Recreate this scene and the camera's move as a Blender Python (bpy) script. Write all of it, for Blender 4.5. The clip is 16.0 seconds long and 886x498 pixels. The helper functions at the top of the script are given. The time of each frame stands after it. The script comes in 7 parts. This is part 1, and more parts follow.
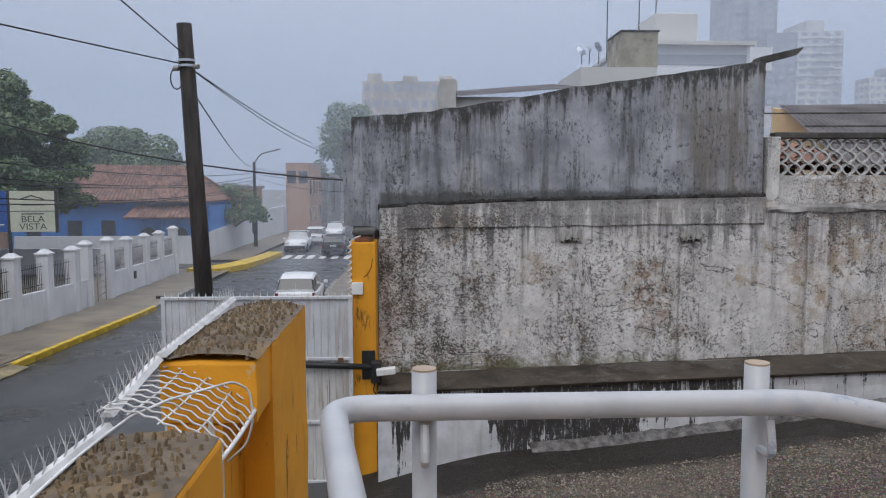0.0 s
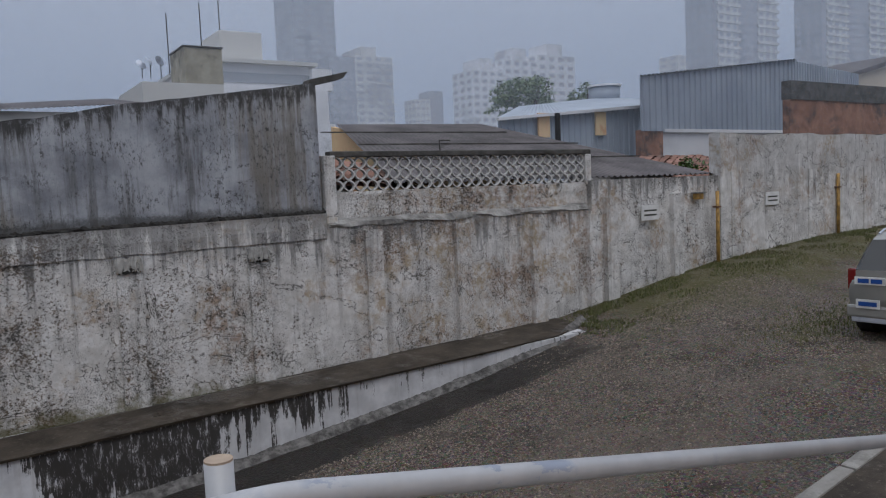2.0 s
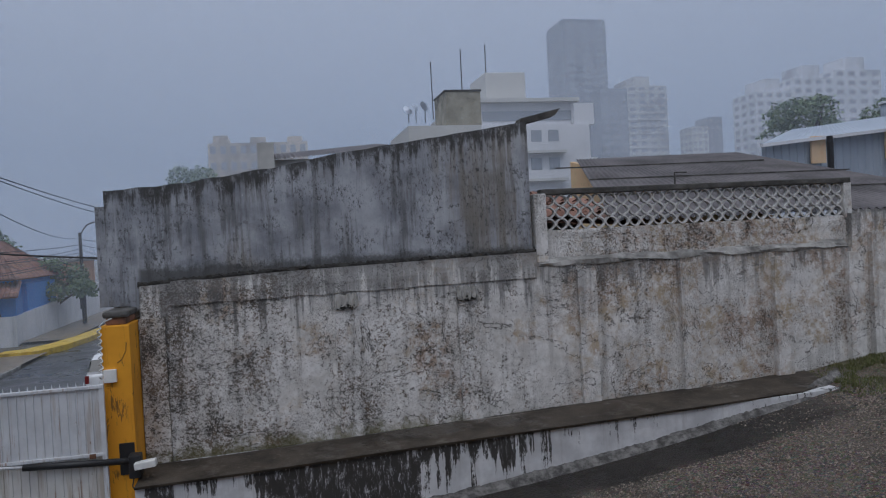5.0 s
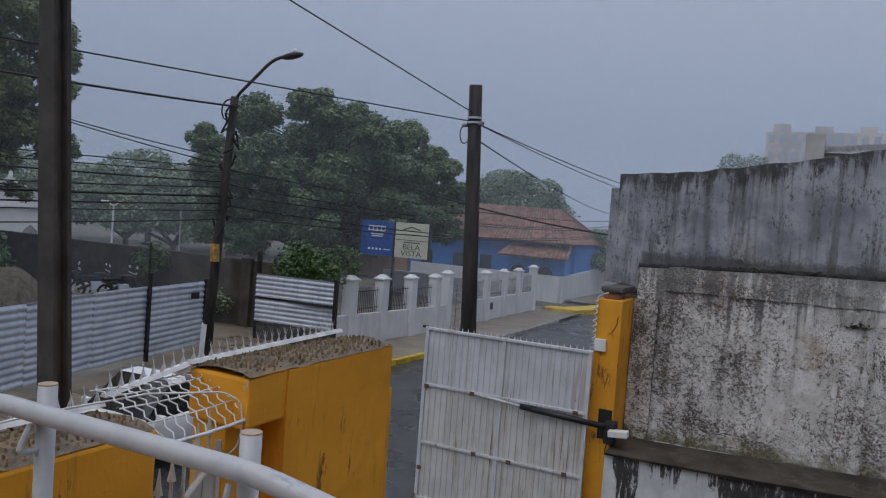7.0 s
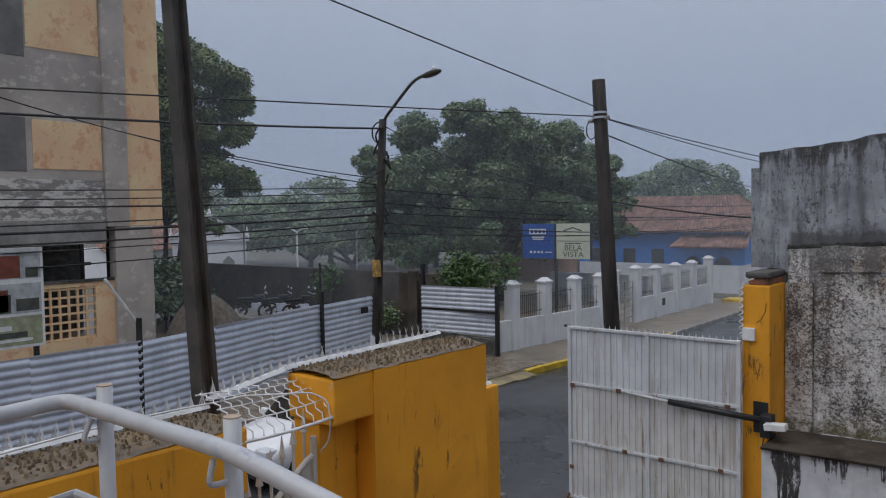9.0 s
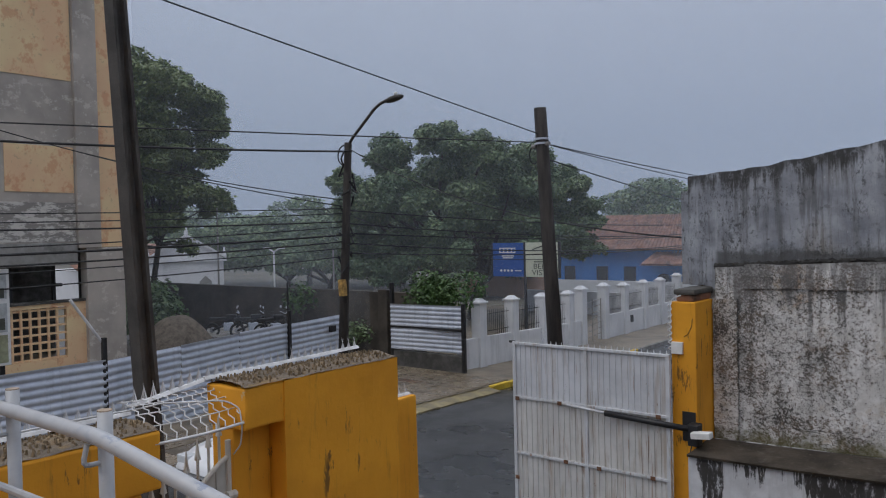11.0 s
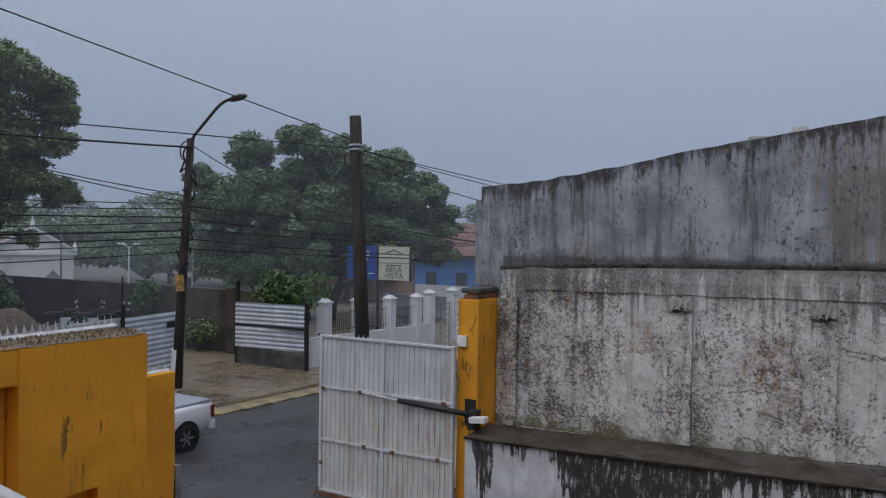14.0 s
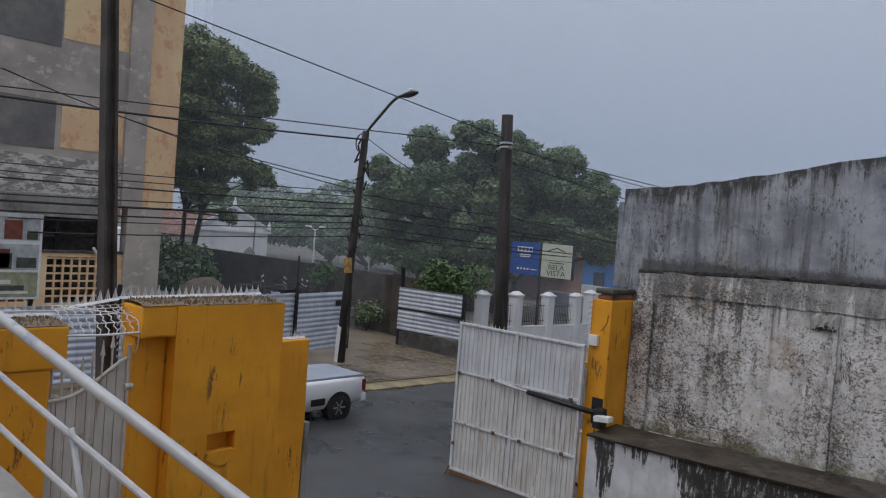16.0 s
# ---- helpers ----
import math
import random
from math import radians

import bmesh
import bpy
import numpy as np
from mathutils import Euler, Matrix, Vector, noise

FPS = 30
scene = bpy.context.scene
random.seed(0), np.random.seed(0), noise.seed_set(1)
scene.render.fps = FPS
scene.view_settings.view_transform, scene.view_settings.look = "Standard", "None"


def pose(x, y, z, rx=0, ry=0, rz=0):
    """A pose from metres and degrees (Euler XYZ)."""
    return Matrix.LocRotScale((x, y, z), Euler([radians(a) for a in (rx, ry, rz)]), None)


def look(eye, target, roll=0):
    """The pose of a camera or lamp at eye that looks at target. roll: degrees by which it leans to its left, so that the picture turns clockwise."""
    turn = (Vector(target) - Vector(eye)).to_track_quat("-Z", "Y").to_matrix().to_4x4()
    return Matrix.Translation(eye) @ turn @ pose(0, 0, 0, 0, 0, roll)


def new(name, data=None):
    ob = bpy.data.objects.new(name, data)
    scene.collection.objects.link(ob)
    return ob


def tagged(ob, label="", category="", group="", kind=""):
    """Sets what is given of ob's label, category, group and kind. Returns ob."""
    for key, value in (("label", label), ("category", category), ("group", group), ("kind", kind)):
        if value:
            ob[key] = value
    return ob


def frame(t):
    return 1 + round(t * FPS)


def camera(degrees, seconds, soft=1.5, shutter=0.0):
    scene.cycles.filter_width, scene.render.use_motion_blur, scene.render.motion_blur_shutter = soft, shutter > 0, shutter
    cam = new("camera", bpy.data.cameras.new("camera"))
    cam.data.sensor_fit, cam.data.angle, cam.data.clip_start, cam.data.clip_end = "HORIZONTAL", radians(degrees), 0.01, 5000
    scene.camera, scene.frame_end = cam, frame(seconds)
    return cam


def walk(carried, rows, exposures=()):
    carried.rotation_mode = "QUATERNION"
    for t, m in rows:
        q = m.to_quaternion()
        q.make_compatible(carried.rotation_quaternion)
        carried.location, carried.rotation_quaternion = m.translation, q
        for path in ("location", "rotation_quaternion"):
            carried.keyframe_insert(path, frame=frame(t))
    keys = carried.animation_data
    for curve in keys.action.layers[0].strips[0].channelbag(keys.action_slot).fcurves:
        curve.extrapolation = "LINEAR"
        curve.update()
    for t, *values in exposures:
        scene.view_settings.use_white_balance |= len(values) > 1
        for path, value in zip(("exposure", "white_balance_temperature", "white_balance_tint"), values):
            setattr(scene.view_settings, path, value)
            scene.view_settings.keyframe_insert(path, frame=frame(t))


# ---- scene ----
cam = camera(60.6, 16.0, 1.1)
PATH = [
    (0, (-0.459, 0.471, 4.662), (-0.373, 2.462, 4.492), -0.1),
    (0.5, (-0.351, 0.546, 4.659), (0.216, 2.457, 4.49), 0.1),
    (1, (-0.22, 0.643, 4.687), (0.765, 2.377, 4.531), -0.1),
    (1.5, (-0.135, 0.726, 4.716), (0.951, 2.398, 4.561), -1.4),
    (2, (-0.06, 0.728, 4.743), (1.027, 2.4, 4.59), -2.5),
    (2.5, (0.126, 0.625, 4.718), (1.166, 2.328, 4.578), -2.2),
    (3, (0.286, 0.574, 4.703), (1.245, 2.324, 4.568), -1.7),
    (3.2, (0.350, 0.554, 4.697), (1.303, 2.307, 4.567), -2.3),
    (5.3, (1.091, 0.574, 4.804), (1.370, 2.554, 4.826), -2.0),
    (5.5, (1.143, 0.593, 4.808), (1.306, 2.584, 4.907), -1.1),
    (6, (1.273, 0.641, 4.817), (1.099, 2.63, 4.931), 1.5),
    (6.5, (1.457, 0.635, 4.843), (0.84, 2.537, 4.785), 3.0),
    (7, (1.6, 0.641, 4.839), (0.703, 2.427, 4.754), 4.3),
    (7.5, (1.825, 0.636, 4.834), (0.871, 2.391, 4.745), 4.4),
    (8, (2.042, 0.699, 4.855), (0.9, 2.338, 4.75), 4.7),
    (8.5, (2.225, 0.77, 4.843), (0.945, 2.301, 4.724), 2.5),
    (9, (2.291, 0.823, 4.846), (1.008, 2.355, 4.761), -1.0),
    (9.2, (2.375, 0.817, 4.848), (1.167, 2.410, 4.780), -1.0),
    (11.3, (3.246, 0.732, 4.885), (1.993, 2.291, 4.859), -1.2),
    (11.5, (3.337, 0.751, 4.872), (2.087, 2.313, 4.858), -1.0),
    (12, (3.564, 0.798, 4.839), (2.316, 2.361, 4.838), -0.9),
    (12.5, (3.867, 0.699, 4.838), (2.701, 2.324, 4.839), -3.1),
    (13, (4.125, 0.764, 4.809), (3.193, 2.533, 4.797), -1.9),
    (13.5, (4.388, 0.752, 4.784), (3.424, 2.504, 4.769), 0.4),
    (14, (4.626, 0.709, 4.772), (3.639, 2.448, 4.749), 0.9),
    (14.5, (4.808, 0.666, 4.788), (3.802, 2.394, 4.762), 1.8),
    (15, (5.029, 0.66, 4.807), (3.957, 2.347, 4.772), 3.4),
    (15.5, (5.218, 0.702, 4.796), (3.88, 2.187, 4.734), 4.8),
    (16, (5.429, 0.692, 4.782), (4.069, 2.158, 4.728), 4.4),
]
EXPOSURES = [(0, 0.3, 6380, 10), (0.25, 0.15, 6350, 10), (0.5, -0.14, 6350, 10), (1.0, -0.25, 6270, 10), (1.5, -0.21, 6270, 10), (3.0, -0.19, 6270, 10), (5.5, -0.48, 5970, 10), (6.0, -0.62, 5980, 10), (7.0, -0.25, 6190, 10), (8.5, -0.08, 6420, 10), (9.0, -0.09, 6330, 10), (12.0, -0.13, 6320, 10), (13.0, -0.14, 6230, 10), (14.5, -0.14, 6320, 10), (16.0, -0.06, 6410, 10)]
walk(cam, [(t, look(eye, target, roll)) for t, eye, target, roll in PATH], EXPOSURES)


# ---- light ----
world = bpy.data.worlds.new("overcast_sky")
scene.world = world
world.use_nodes = True
wn, wl = world.node_tree.nodes, world.node_tree.links
wn.clear()
w_out, w_bg, w_sky = wn.new("ShaderNodeOutputWorld"), wn.new("ShaderNodeBackground"), wn.new("ShaderNodeTexSky")
w_sky.sky_type, w_sky.sun_disc = "NISHITA", False
w_sky.sun_elevation, w_sky.sun_rotation = radians(55), radians(200)
w_sky.air_density, w_sky.dust_density = 1.0, 4.0
w_tc, w_sep, w_map = wn.new("ShaderNodeTexCoord"), wn.new("ShaderNodeSeparateXYZ"), wn.new("ShaderNodeMapRange")
wl.new(w_tc.outputs["Generated"], w_sep.inputs[0])
wl.new(w_sep.outputs["Z"], w_map.inputs["Value"])
w_map.inputs["From Min"].default_value, w_map.inputs["From Max"].default_value = 0.12, 1.0
w_map.inputs["To Min"].default_value, w_map.inputs["To Max"].default_value = 0.0, 1.0
w_grad, w_mix = wn.new("ShaderNodeMixRGB"), wn.new("ShaderNodeMixRGB")
w_grad.inputs[1].default_value = (4.0, 4.85, 6.5, 1)
w_grad.inputs[2].default_value = (16.5, 16.7, 17.6, 1)
wl.new(w_map.outputs[0], w_grad.inputs[0])
w_mix.inputs[0].default_value = 0.92
wl.new(w_sky.outputs[0], w_mix.inputs[1])
wl.new(w_grad.outputs[0], w_mix.inputs[2])
wl.new(w_mix.outputs[0], w_bg.inputs[0])
w_bg.inputs[1].default_value = 0.080
wl.new(w_bg.outputs[0], w_out.inputs[0])

sun = new("sun", bpy.data.lights.new("sun", "SUN"))
sun.data.energy, sun.data.angle, sun.data.color = 0.7, radians(40), (1.0, 0.97, 0.93)
sun.matrix_world = look((0, 0, 40), (6, 22, 0))


# ---- materials ----
class Mat:
    """A small builder of node materials in object space."""

    def __init__(self, name, rough=0.8, metal=0.0):
        self.m = bpy.data.materials.new(name)
        self.m.use_nodes = True
        self.n, self.l = self.m.node_tree.nodes, self.m.node_tree.links
        self.b = self.n["Principled BSDF"]
        self.b.inputs["Roughness"].default_value = rough
        self.b.inputs["Metallic"].default_value = metal
        self.tc = self.n.new("ShaderNodeTexCoord")

    def put(self, sock, v):
        if hasattr(v, "is_output"):
            self.l.new(v, sock)
        elif isinstance(v, tuple):
            sock.default_value = (*v, 1) if len(v) == 3 else v
        else:
            sock.default_value = v

    def noise(self, scale, detail=6, rough=0.6, stretch=(1, 1, 1), shift=0.0, distort=0.0):
        mp, t = self.n.new("ShaderNodeMapping"), self.n.new("ShaderNodeTexNoise")
        self.l.new(self.tc.outputs["Object"], mp.inputs[0])
        mp.inputs["Scale"].default_value = stretch
        mp.inputs["Location"].default_value = (shift, shift * 0.7, shift * 1.3)
        self.l.new(mp.outputs[0], t.inputs["Vector"])
        t.inputs["Scale"].default_value, t.inputs["Detail"].default_value, t.inputs["Roughness"].default_value = scale, detail, rough
        t.inputs["Distortion"].default_value = distort
        return t.outputs["Fac"]

    def cells(self, scale, feature="F1", stretch=(1, 1, 1)):
        mp, t = self.n.new("ShaderNodeMapping"), self.n.new("ShaderNodeTexVoronoi")
        self.l.new(self.tc.outputs["Object"], mp.inputs[0])
        mp.inputs["Scale"].default_value = stretch
        self.l.new(mp.outputs[0], t.inputs["Vector"])
        t.feature = feature
        t.inputs["Scale"].default_value = scale
        return t.outputs["Distance"], t.outputs["Color"] if feature == "F1" else None

    def axis(self, i):
        s = self.n.new("ShaderNodeSeparateXYZ")
        self.l.new(self.tc.outputs["Object"], s.inputs[0])
        return s.outputs[i]

    def step(self, v, lo, hi):
        r = self.n.new("ShaderNodeMapRange")
        r.interpolation_type = "SMOOTHSTEP"
        self.put(r.inputs["Value"], v)
        r.inputs["From Min"].default_value, r.inputs["From Max"].default_value = min(lo, hi), max(lo, hi)
        r.inputs["To Min"].default_value, r.inputs["To Max"].default_value = (0, 1) if lo < hi else (1, 0)
        return r.outputs[0]

    def math(self, op, a, b=0.0):
        m = self.n.new("ShaderNodeMath")
        m.operation = op
        self.put(m.inputs[0], a)
        self.put(m.inputs[1], b)
        return m.outputs[0]

    def mix(self, f, a, b, mode="MIX"):
        x = self.n.new("ShaderNodeMixRGB")
        x.blend_type = mode
        self.put(x.inputs[0], f)
        self.put(x.inputs[1], a)
        self.put(x.inputs[2], b)
        return x.outputs[0]

    def random(self):
        return self.n.new("ShaderNodeObjectInfo").outputs["Random"]

    def island(self):
        return self.n.new("ShaderNodeNewGeometry").outputs["Random Per Island"]

    def color(self, c):
        self.put(self.b.inputs["Base Color"], c)
        return self

    def rough(self, v):
        self.put(self.b.inputs["Roughness"], v)
        return self

    def bump(self, h, strength=0.3, dist=0.02):
        b = self.n.new("ShaderNodeBump")
        b.inputs["Strength"].default_value, b.inputs["Distance"].default_value = strength, dist
        self.put(b.inputs["Height"], h)
        self.l.new(b.outputs[0], self.b.inputs["Normal"])
        return self


def plain(name, c, rough=0.6, metal=0.0, var=0.18, scale=6.0, bump=0.15):
    """Paint or other even stuff, with some grain and dirt."""
    m = Mat(name, rough, metal)
    n, f = m.noise(scale), m.noise(scale * 9, 4)
    d = tuple(x * (1 - var * 1.6) for x in c)
    l = tuple(min(1, x * (1 + var)) for x in c)
    m.color(m.mix(m.step(n, 0.3, 0.7), d, l))
    m.bump(f, bump, 0.004)
    return m.m


def old_plaster(name="old_plaster", worn=0.0, grime=0.66):
    """White limewash on a yard wall, mouldy, streaked and flaking."""
    m = Mat(name, 0.85)
    x, z = m.axis(0), m.axis(2)
    patch, streak = m.noise(0.55, 5, 0.6, shift=3), m.noise(2.6, 8, 0.7, (2.4, 2.4, 0.16), 7)
    mid, fine = m.noise(3.2, 8, 0.7, shift=1), m.noise(26, 9, 0.80, (1, 1, 1.2), 5, 0.6)
    area = m.noise(1.5, 7, 0.72, (1.2, 1, 0.8), 52)
    c = m.mix(m.step(mid, 0.3, 0.7), (0.53, 0.515, 0.49), (0.80, 0.785, 0.765))
    c = m.mix(m.math("MULTIPLY", m.step(streak, 0.50, 0.66), 0.40), c, (0.27, 0.26, 0.25))
    # ochre earth showing where the limewash has worn thin
    worn_zone = m.math("MULTIPLY", m.math("MULTIPLY", m.step(x, 5.4, 7.0), m.step(x, 11.5, 10.0)), 0.09)
    ochre = m.math("MULTIPLY", m.step(m.math("ADD", m.noise(1.0, 6, 0.7, shift=11), worn_zone), 0.49, 0.64), m.step(m.noise(9, 8, 0.75, shift=61), 0.40, 0.58))
    c = m.mix(m.math("MULTIPLY", ochre, 0.68), c, m.mix(m.step(area, 0.4, 0.6), (0.36, 0.25, 0.11), (0.30, 0.16, 0.08)))
    # small flakes gone, in clusters
    dirty = m.math("MULTIPLY", m.step(x, 2.2, 0.6), 0.05)
    crowd = m.math("ADD", m.math("MULTIPLY", m.math("SUBTRACT", area, 0.5), 0.40), m.math("ADD", m.math("MULTIPLY", m.math("SUBTRACT", patch, 0.5), 0.28), m.math("ADD", dirty, m.math("MULTIPLY", m.math("SUBTRACT", streak, 0.5), 0.16))))
    flake = m.step(m.math("ADD", fine, crowd), 0.560 - worn, 0.584 - worn)
    c = m.mix(m.math("MULTIPLY", flake, 0.9), c, m.mix(m.step(mid, 0.4, 0.6), (0.040, 0.034, 0.028), (0.15, 0.10, 0.058)))
    large = m.math("MULTIPLY", m.step(m.noise(8, 9, 0.8, (1, 1, 0.8), 71, 0.6), 0.60, 0.625), m.step(m.math("ADD", patch, worn), 0.46, 0.56))
    c = m.mix(m.math("MULTIPLY", large, 0.85), c, (0.085, 0.068, 0.05))
    mould = m.math("MULTIPLY", m.step(m.noise(55, 7, 0.85, (1, 1, 0.7), 2), 0.52, 0.57), m.step(m.noise(0.8, 5, 0.65, shift=21), 0.42, 0.60))
    c = m.mix(m.math("MULTIPLY", mould, 0.8), c, (0.06, 0.058, 0.052))
    vein = m.math("ABSOLUTE", m.math("SUBTRACT", m.noise(0.9, 7, 0.62, (1, 1, 1.3), 37, 0.5), 0.5))
    crk = m.math("MULTIPLY", m.step(vein, 0.007, 0.002), m.step(m.noise(0.7, 3, shift=31), 0.42, 0.48))
    c = m.mix(m.math("MULTIPLY", crk, 0.9), c, (0.05, 0.045, 0.04))
    # rain-borne grime running down from the ledge
    top = m.math("ADD", m.math("MULTIPLY", m.step(x, 5.25, 5.35), 0.10), m.math("MULTIPLY", m.step(x, 11.4, 11.5), 0.62))
    head = m.math("MULTIPLY", m.step(m.math("SUBTRACT", m.math("ADD", z, m.math("MULTIPLY", m.math("SUBTRACT", streak, 0.5), 3.4)), top), 3.70, 4.25), grime)
    c = m.mix(head, c, (0.155, 0.153, 0.152))
    moss = m.math("MULTIPLY", m.step(m.math("ADD", z, m.math("MULTIPLY", m.math("SUBTRACT", mid, 0.5), 1.1)), 1.90, 1.66), m.step(x, 6.5, 2.0))
    c = m.mix(m.math("MULTIPLY", moss, 0.75), c, (0.13, 0.115, 0.04))
    m.color(c)
    m.bump(m.math("ADD", m.math("MULTIPLY", flake, -0.6), m.math("ADD", mid, m.math("MULTIPLY", fine, 0.5))), 0.75, 0.02)
    return m.m


def grey_render():
    """Cement render, grey-blue with rain streaks, black along the top."""
    m = Mat("grey_render", 0.9)
    mid, fine = m.noise(1.6, 7, 0.65, shift=4), m.noise(14, 7, 0.7)
    streak = m.noise(2.6, 8, 0.7, (2.0, 2.0, 0.15), 9)
    c = m.mix(m.step(mid, 0.3, 0.7), (0.19, 0.20, 0.225), (0.40, 0.415, 0.445))
    c = m.mix(m.math("MULTIPLY", m.step(streak, 0.48, 0.62), 0.75), c, (0.12, 0.12, 0.122))
    c = m.mix(m.math("MULTIPLY", m.step(streak, 0.42, 0.30), 0.5), c, (0.46, 0.47, 0.49))
    warm = m.math("MULTIPLY", m.step(m.noise(0.45, 3, shift=14), 0.48, 0.60), m.step(streak, 0.38, 0.56))
    c = m.mix(m.math("MULTIPLY", warm, 0.5), c, (0.23, 0.20, 0.155))
    blot = m.math("MULTIPLY", m.step(m.noise(6.5, 7, 0.75, shift=6), 0.56, 0.63), m.step(m.noise(0.7, 3, shift=17), 0.45, 0.6))
    c = m.mix(m.math("MULTIPLY", blot, 0.85), c, (0.05, 0.05, 0.05))
    c = m.mix(m.math("MULTIPLY", m.step(m.noise(5, 7, 0.8, (1, 1, 0.6), 40), 0.66, 0.70), 0.7), c, (0.6, 0.6, 0.6))
    peck = m.math("MULTIPLY", m.step(m.noise(22, 8, 0.84, (1, 1, 0.45), 25), 0.52, 0.57), m.step(m.math("ADD", m.noise(1.3, 5, 0.7, shift=29), m.math("MULTIPLY", m.math("SUBTRACT", streak, 0.5), 0.5)), 0.42, 0.56))
    c = m.mix(m.math("MULTIPLY", peck, 0.85), c, (0.06, 0.06, 0.06))
    line = m.math("SUBTRACT", m.math("ADD", m.math("MULTIPLY", m.axis(0), 0.137), 5.86), m.axis(2))
    rim = m.math("MULTIPLY", m.step(m.math("SUBTRACT", m.math("MULTIPLY", m.math("SUBTRACT", streak, 0.36), 1.6), line), -0.05, 0.16), m.step(m.noise(7, 7, 0.8, (1, 1, 0.6), 33), 0.36, 0.52))
    c = m.mix(m.math("MULTIPLY", rim, 0.9), c, (0.045, 0.044, 0.042))
    rise = m.math("ADD", m.math("SUBTRACT", m.axis(2), 4.33), m.math("MULTIPLY", m.math("SUBTRACT", m.noise(5, 7, 0.75, shift=3), 0.5), 0.5))
    c = m.mix(m.math("MULTIPLY", m.math("MULTIPLY", m.step(rise, 0.30, 0.14), m.step(m.axis(0), -1.0, -0.9)), 0.8), c, (0.06, 0.06, 0.058))
    m.color(c)
    m.bump(m.math("ADD", mid, m.math("MULTIPLY", fine, 0.6)), 0.5, 0.015)
    return m.m


def drip_paint():
    """White paint with black mould running down from the top edge."""
    m = Mat("drip_paint", 0.55)
    run = m.noise(2.6, 9, 0.72, (3.6, 1, 0.10), 2)
    area = m.noise(0.9, 3, 0.5, (1, 1, 0.01), 8)
    gap = m.math("SUBTRACT", m.math("ADD", 1.68, m.math("MULTIPLY", m.axis(0), 0.034)), m.axis(2))
    x = m.math("ADD", m.axis(0), m.math("MULTIPLY", m.math("SUBTRACT", area, 0.5), 0.4))
    zone = m.math("MULTIPLY", m.math("MULTIPLY", m.step(x, 0.55, 0.9), m.step(x, 3.6, 2.4)), 1.05)
    zone = m.math("ADD", zone, m.math("MULTIPLY", m.math("MULTIPLY", m.step(x, 0.5, 0.8), m.step(x, 6.0, 3.8)), 0.40))
    zone = m.math("ADD", zone, m.math("MULTIPLY", m.math("MULTIPLY", m.step(x, -0.82, -0.72), m.step(x, -0.42, -0.52)), 1.25))
    blot = m.math("MULTIPLY", m.math("SUBTRACT", m.noise(2.6, 8, 0.72, (1, 1, 0.55), 77), 0.48), 3.0)
    reach = m.math("SUBTRACT", m.math("ADD", m.math("ADD", m.math("MULTIPLY", m.math("SUBTRACT", run, 0.48), 3.8), blot), zone), 0.28)
    black = m.math("MULTIPLY", m.step(m.math("SUBTRACT", reach, gap), 0.0, 0.10), m.step(m.noise(11, 9, 0.85, (1.5, 1, 0.4)), 0.38, 0.47))
    c = m.mix(m.step(m.noise(2.2, 7, 0.65), 0.35, 0.7), (0.50, 0.505, 0.52), (0.68, 0.685, 0.70))
    c = m.mix(m.math("MULTIPLY", m.step(m.noise(3, 7, 0.7, (2.2, 1, 0.2), 41), 0.5, 0.7), 0.4), c, (0.30, 0.29, 0.28))
    c = m.mix(m.math("MULTIPLY", black, 0.96), c, (0.020, 0.017, 0.014))
    m.color(c).bump(m.noise(12), 0.3, 0.01)
    return m.m


def ochre_paint():
    m = Mat("ochre_paint", 0.75)
    mid, streak = m.noise(1.3, 6, shift=2), m.noise(3.0, 7, 0.7, (2.5, 2.5, 0.25), 3)
    c = m.mix(m.step(mid, 0.3, 0.7), (0.66, 0.282, 0.012), (0.80, 0.356, 0.018))
    c = m.mix(m.math("MULTIPLY", m.step(streak, 0.57, 0.70), 0.45), c, (0.22, 0.115, 0.02))
    drip = m.math("MULTIPLY", m.step(m.noise(7, 8, 0.7, (1.6, 1.6, 0.35), 19), 0.57, 0.62), m.step(m.noise(0.9, 3, shift=23), 0.53, 0.61))
    c = m.mix(m.math("MULTIPLY", drip, 0.8), c, (0.10, 0.055, 0.018))
    pale = m.step(m.noise(4.5, 8, 0.75, shift=44), 0.685, 0.70)
    c = m.mix(m.math("MULTIPLY", pale, 0.6), c, (0.55, 0.47, 0.30))
    spot = m.math("MULTIPLY", m.step(m.noise(6, 8, 0.75, (1.4, 1.4, 0.6), 7), 0.62, 0.68), m.step(m.noise(1.0, 2, shift=12), 0.5, 0.62))
    c = m.mix(m.math("MULTIPLY", spot, 0.85), c, (0.09, 0.05, 0.02))
    m.color(c).bump(m.math("ADD", mid, m.noise(30, 5)), 0.25, 0.01)
    return m.m


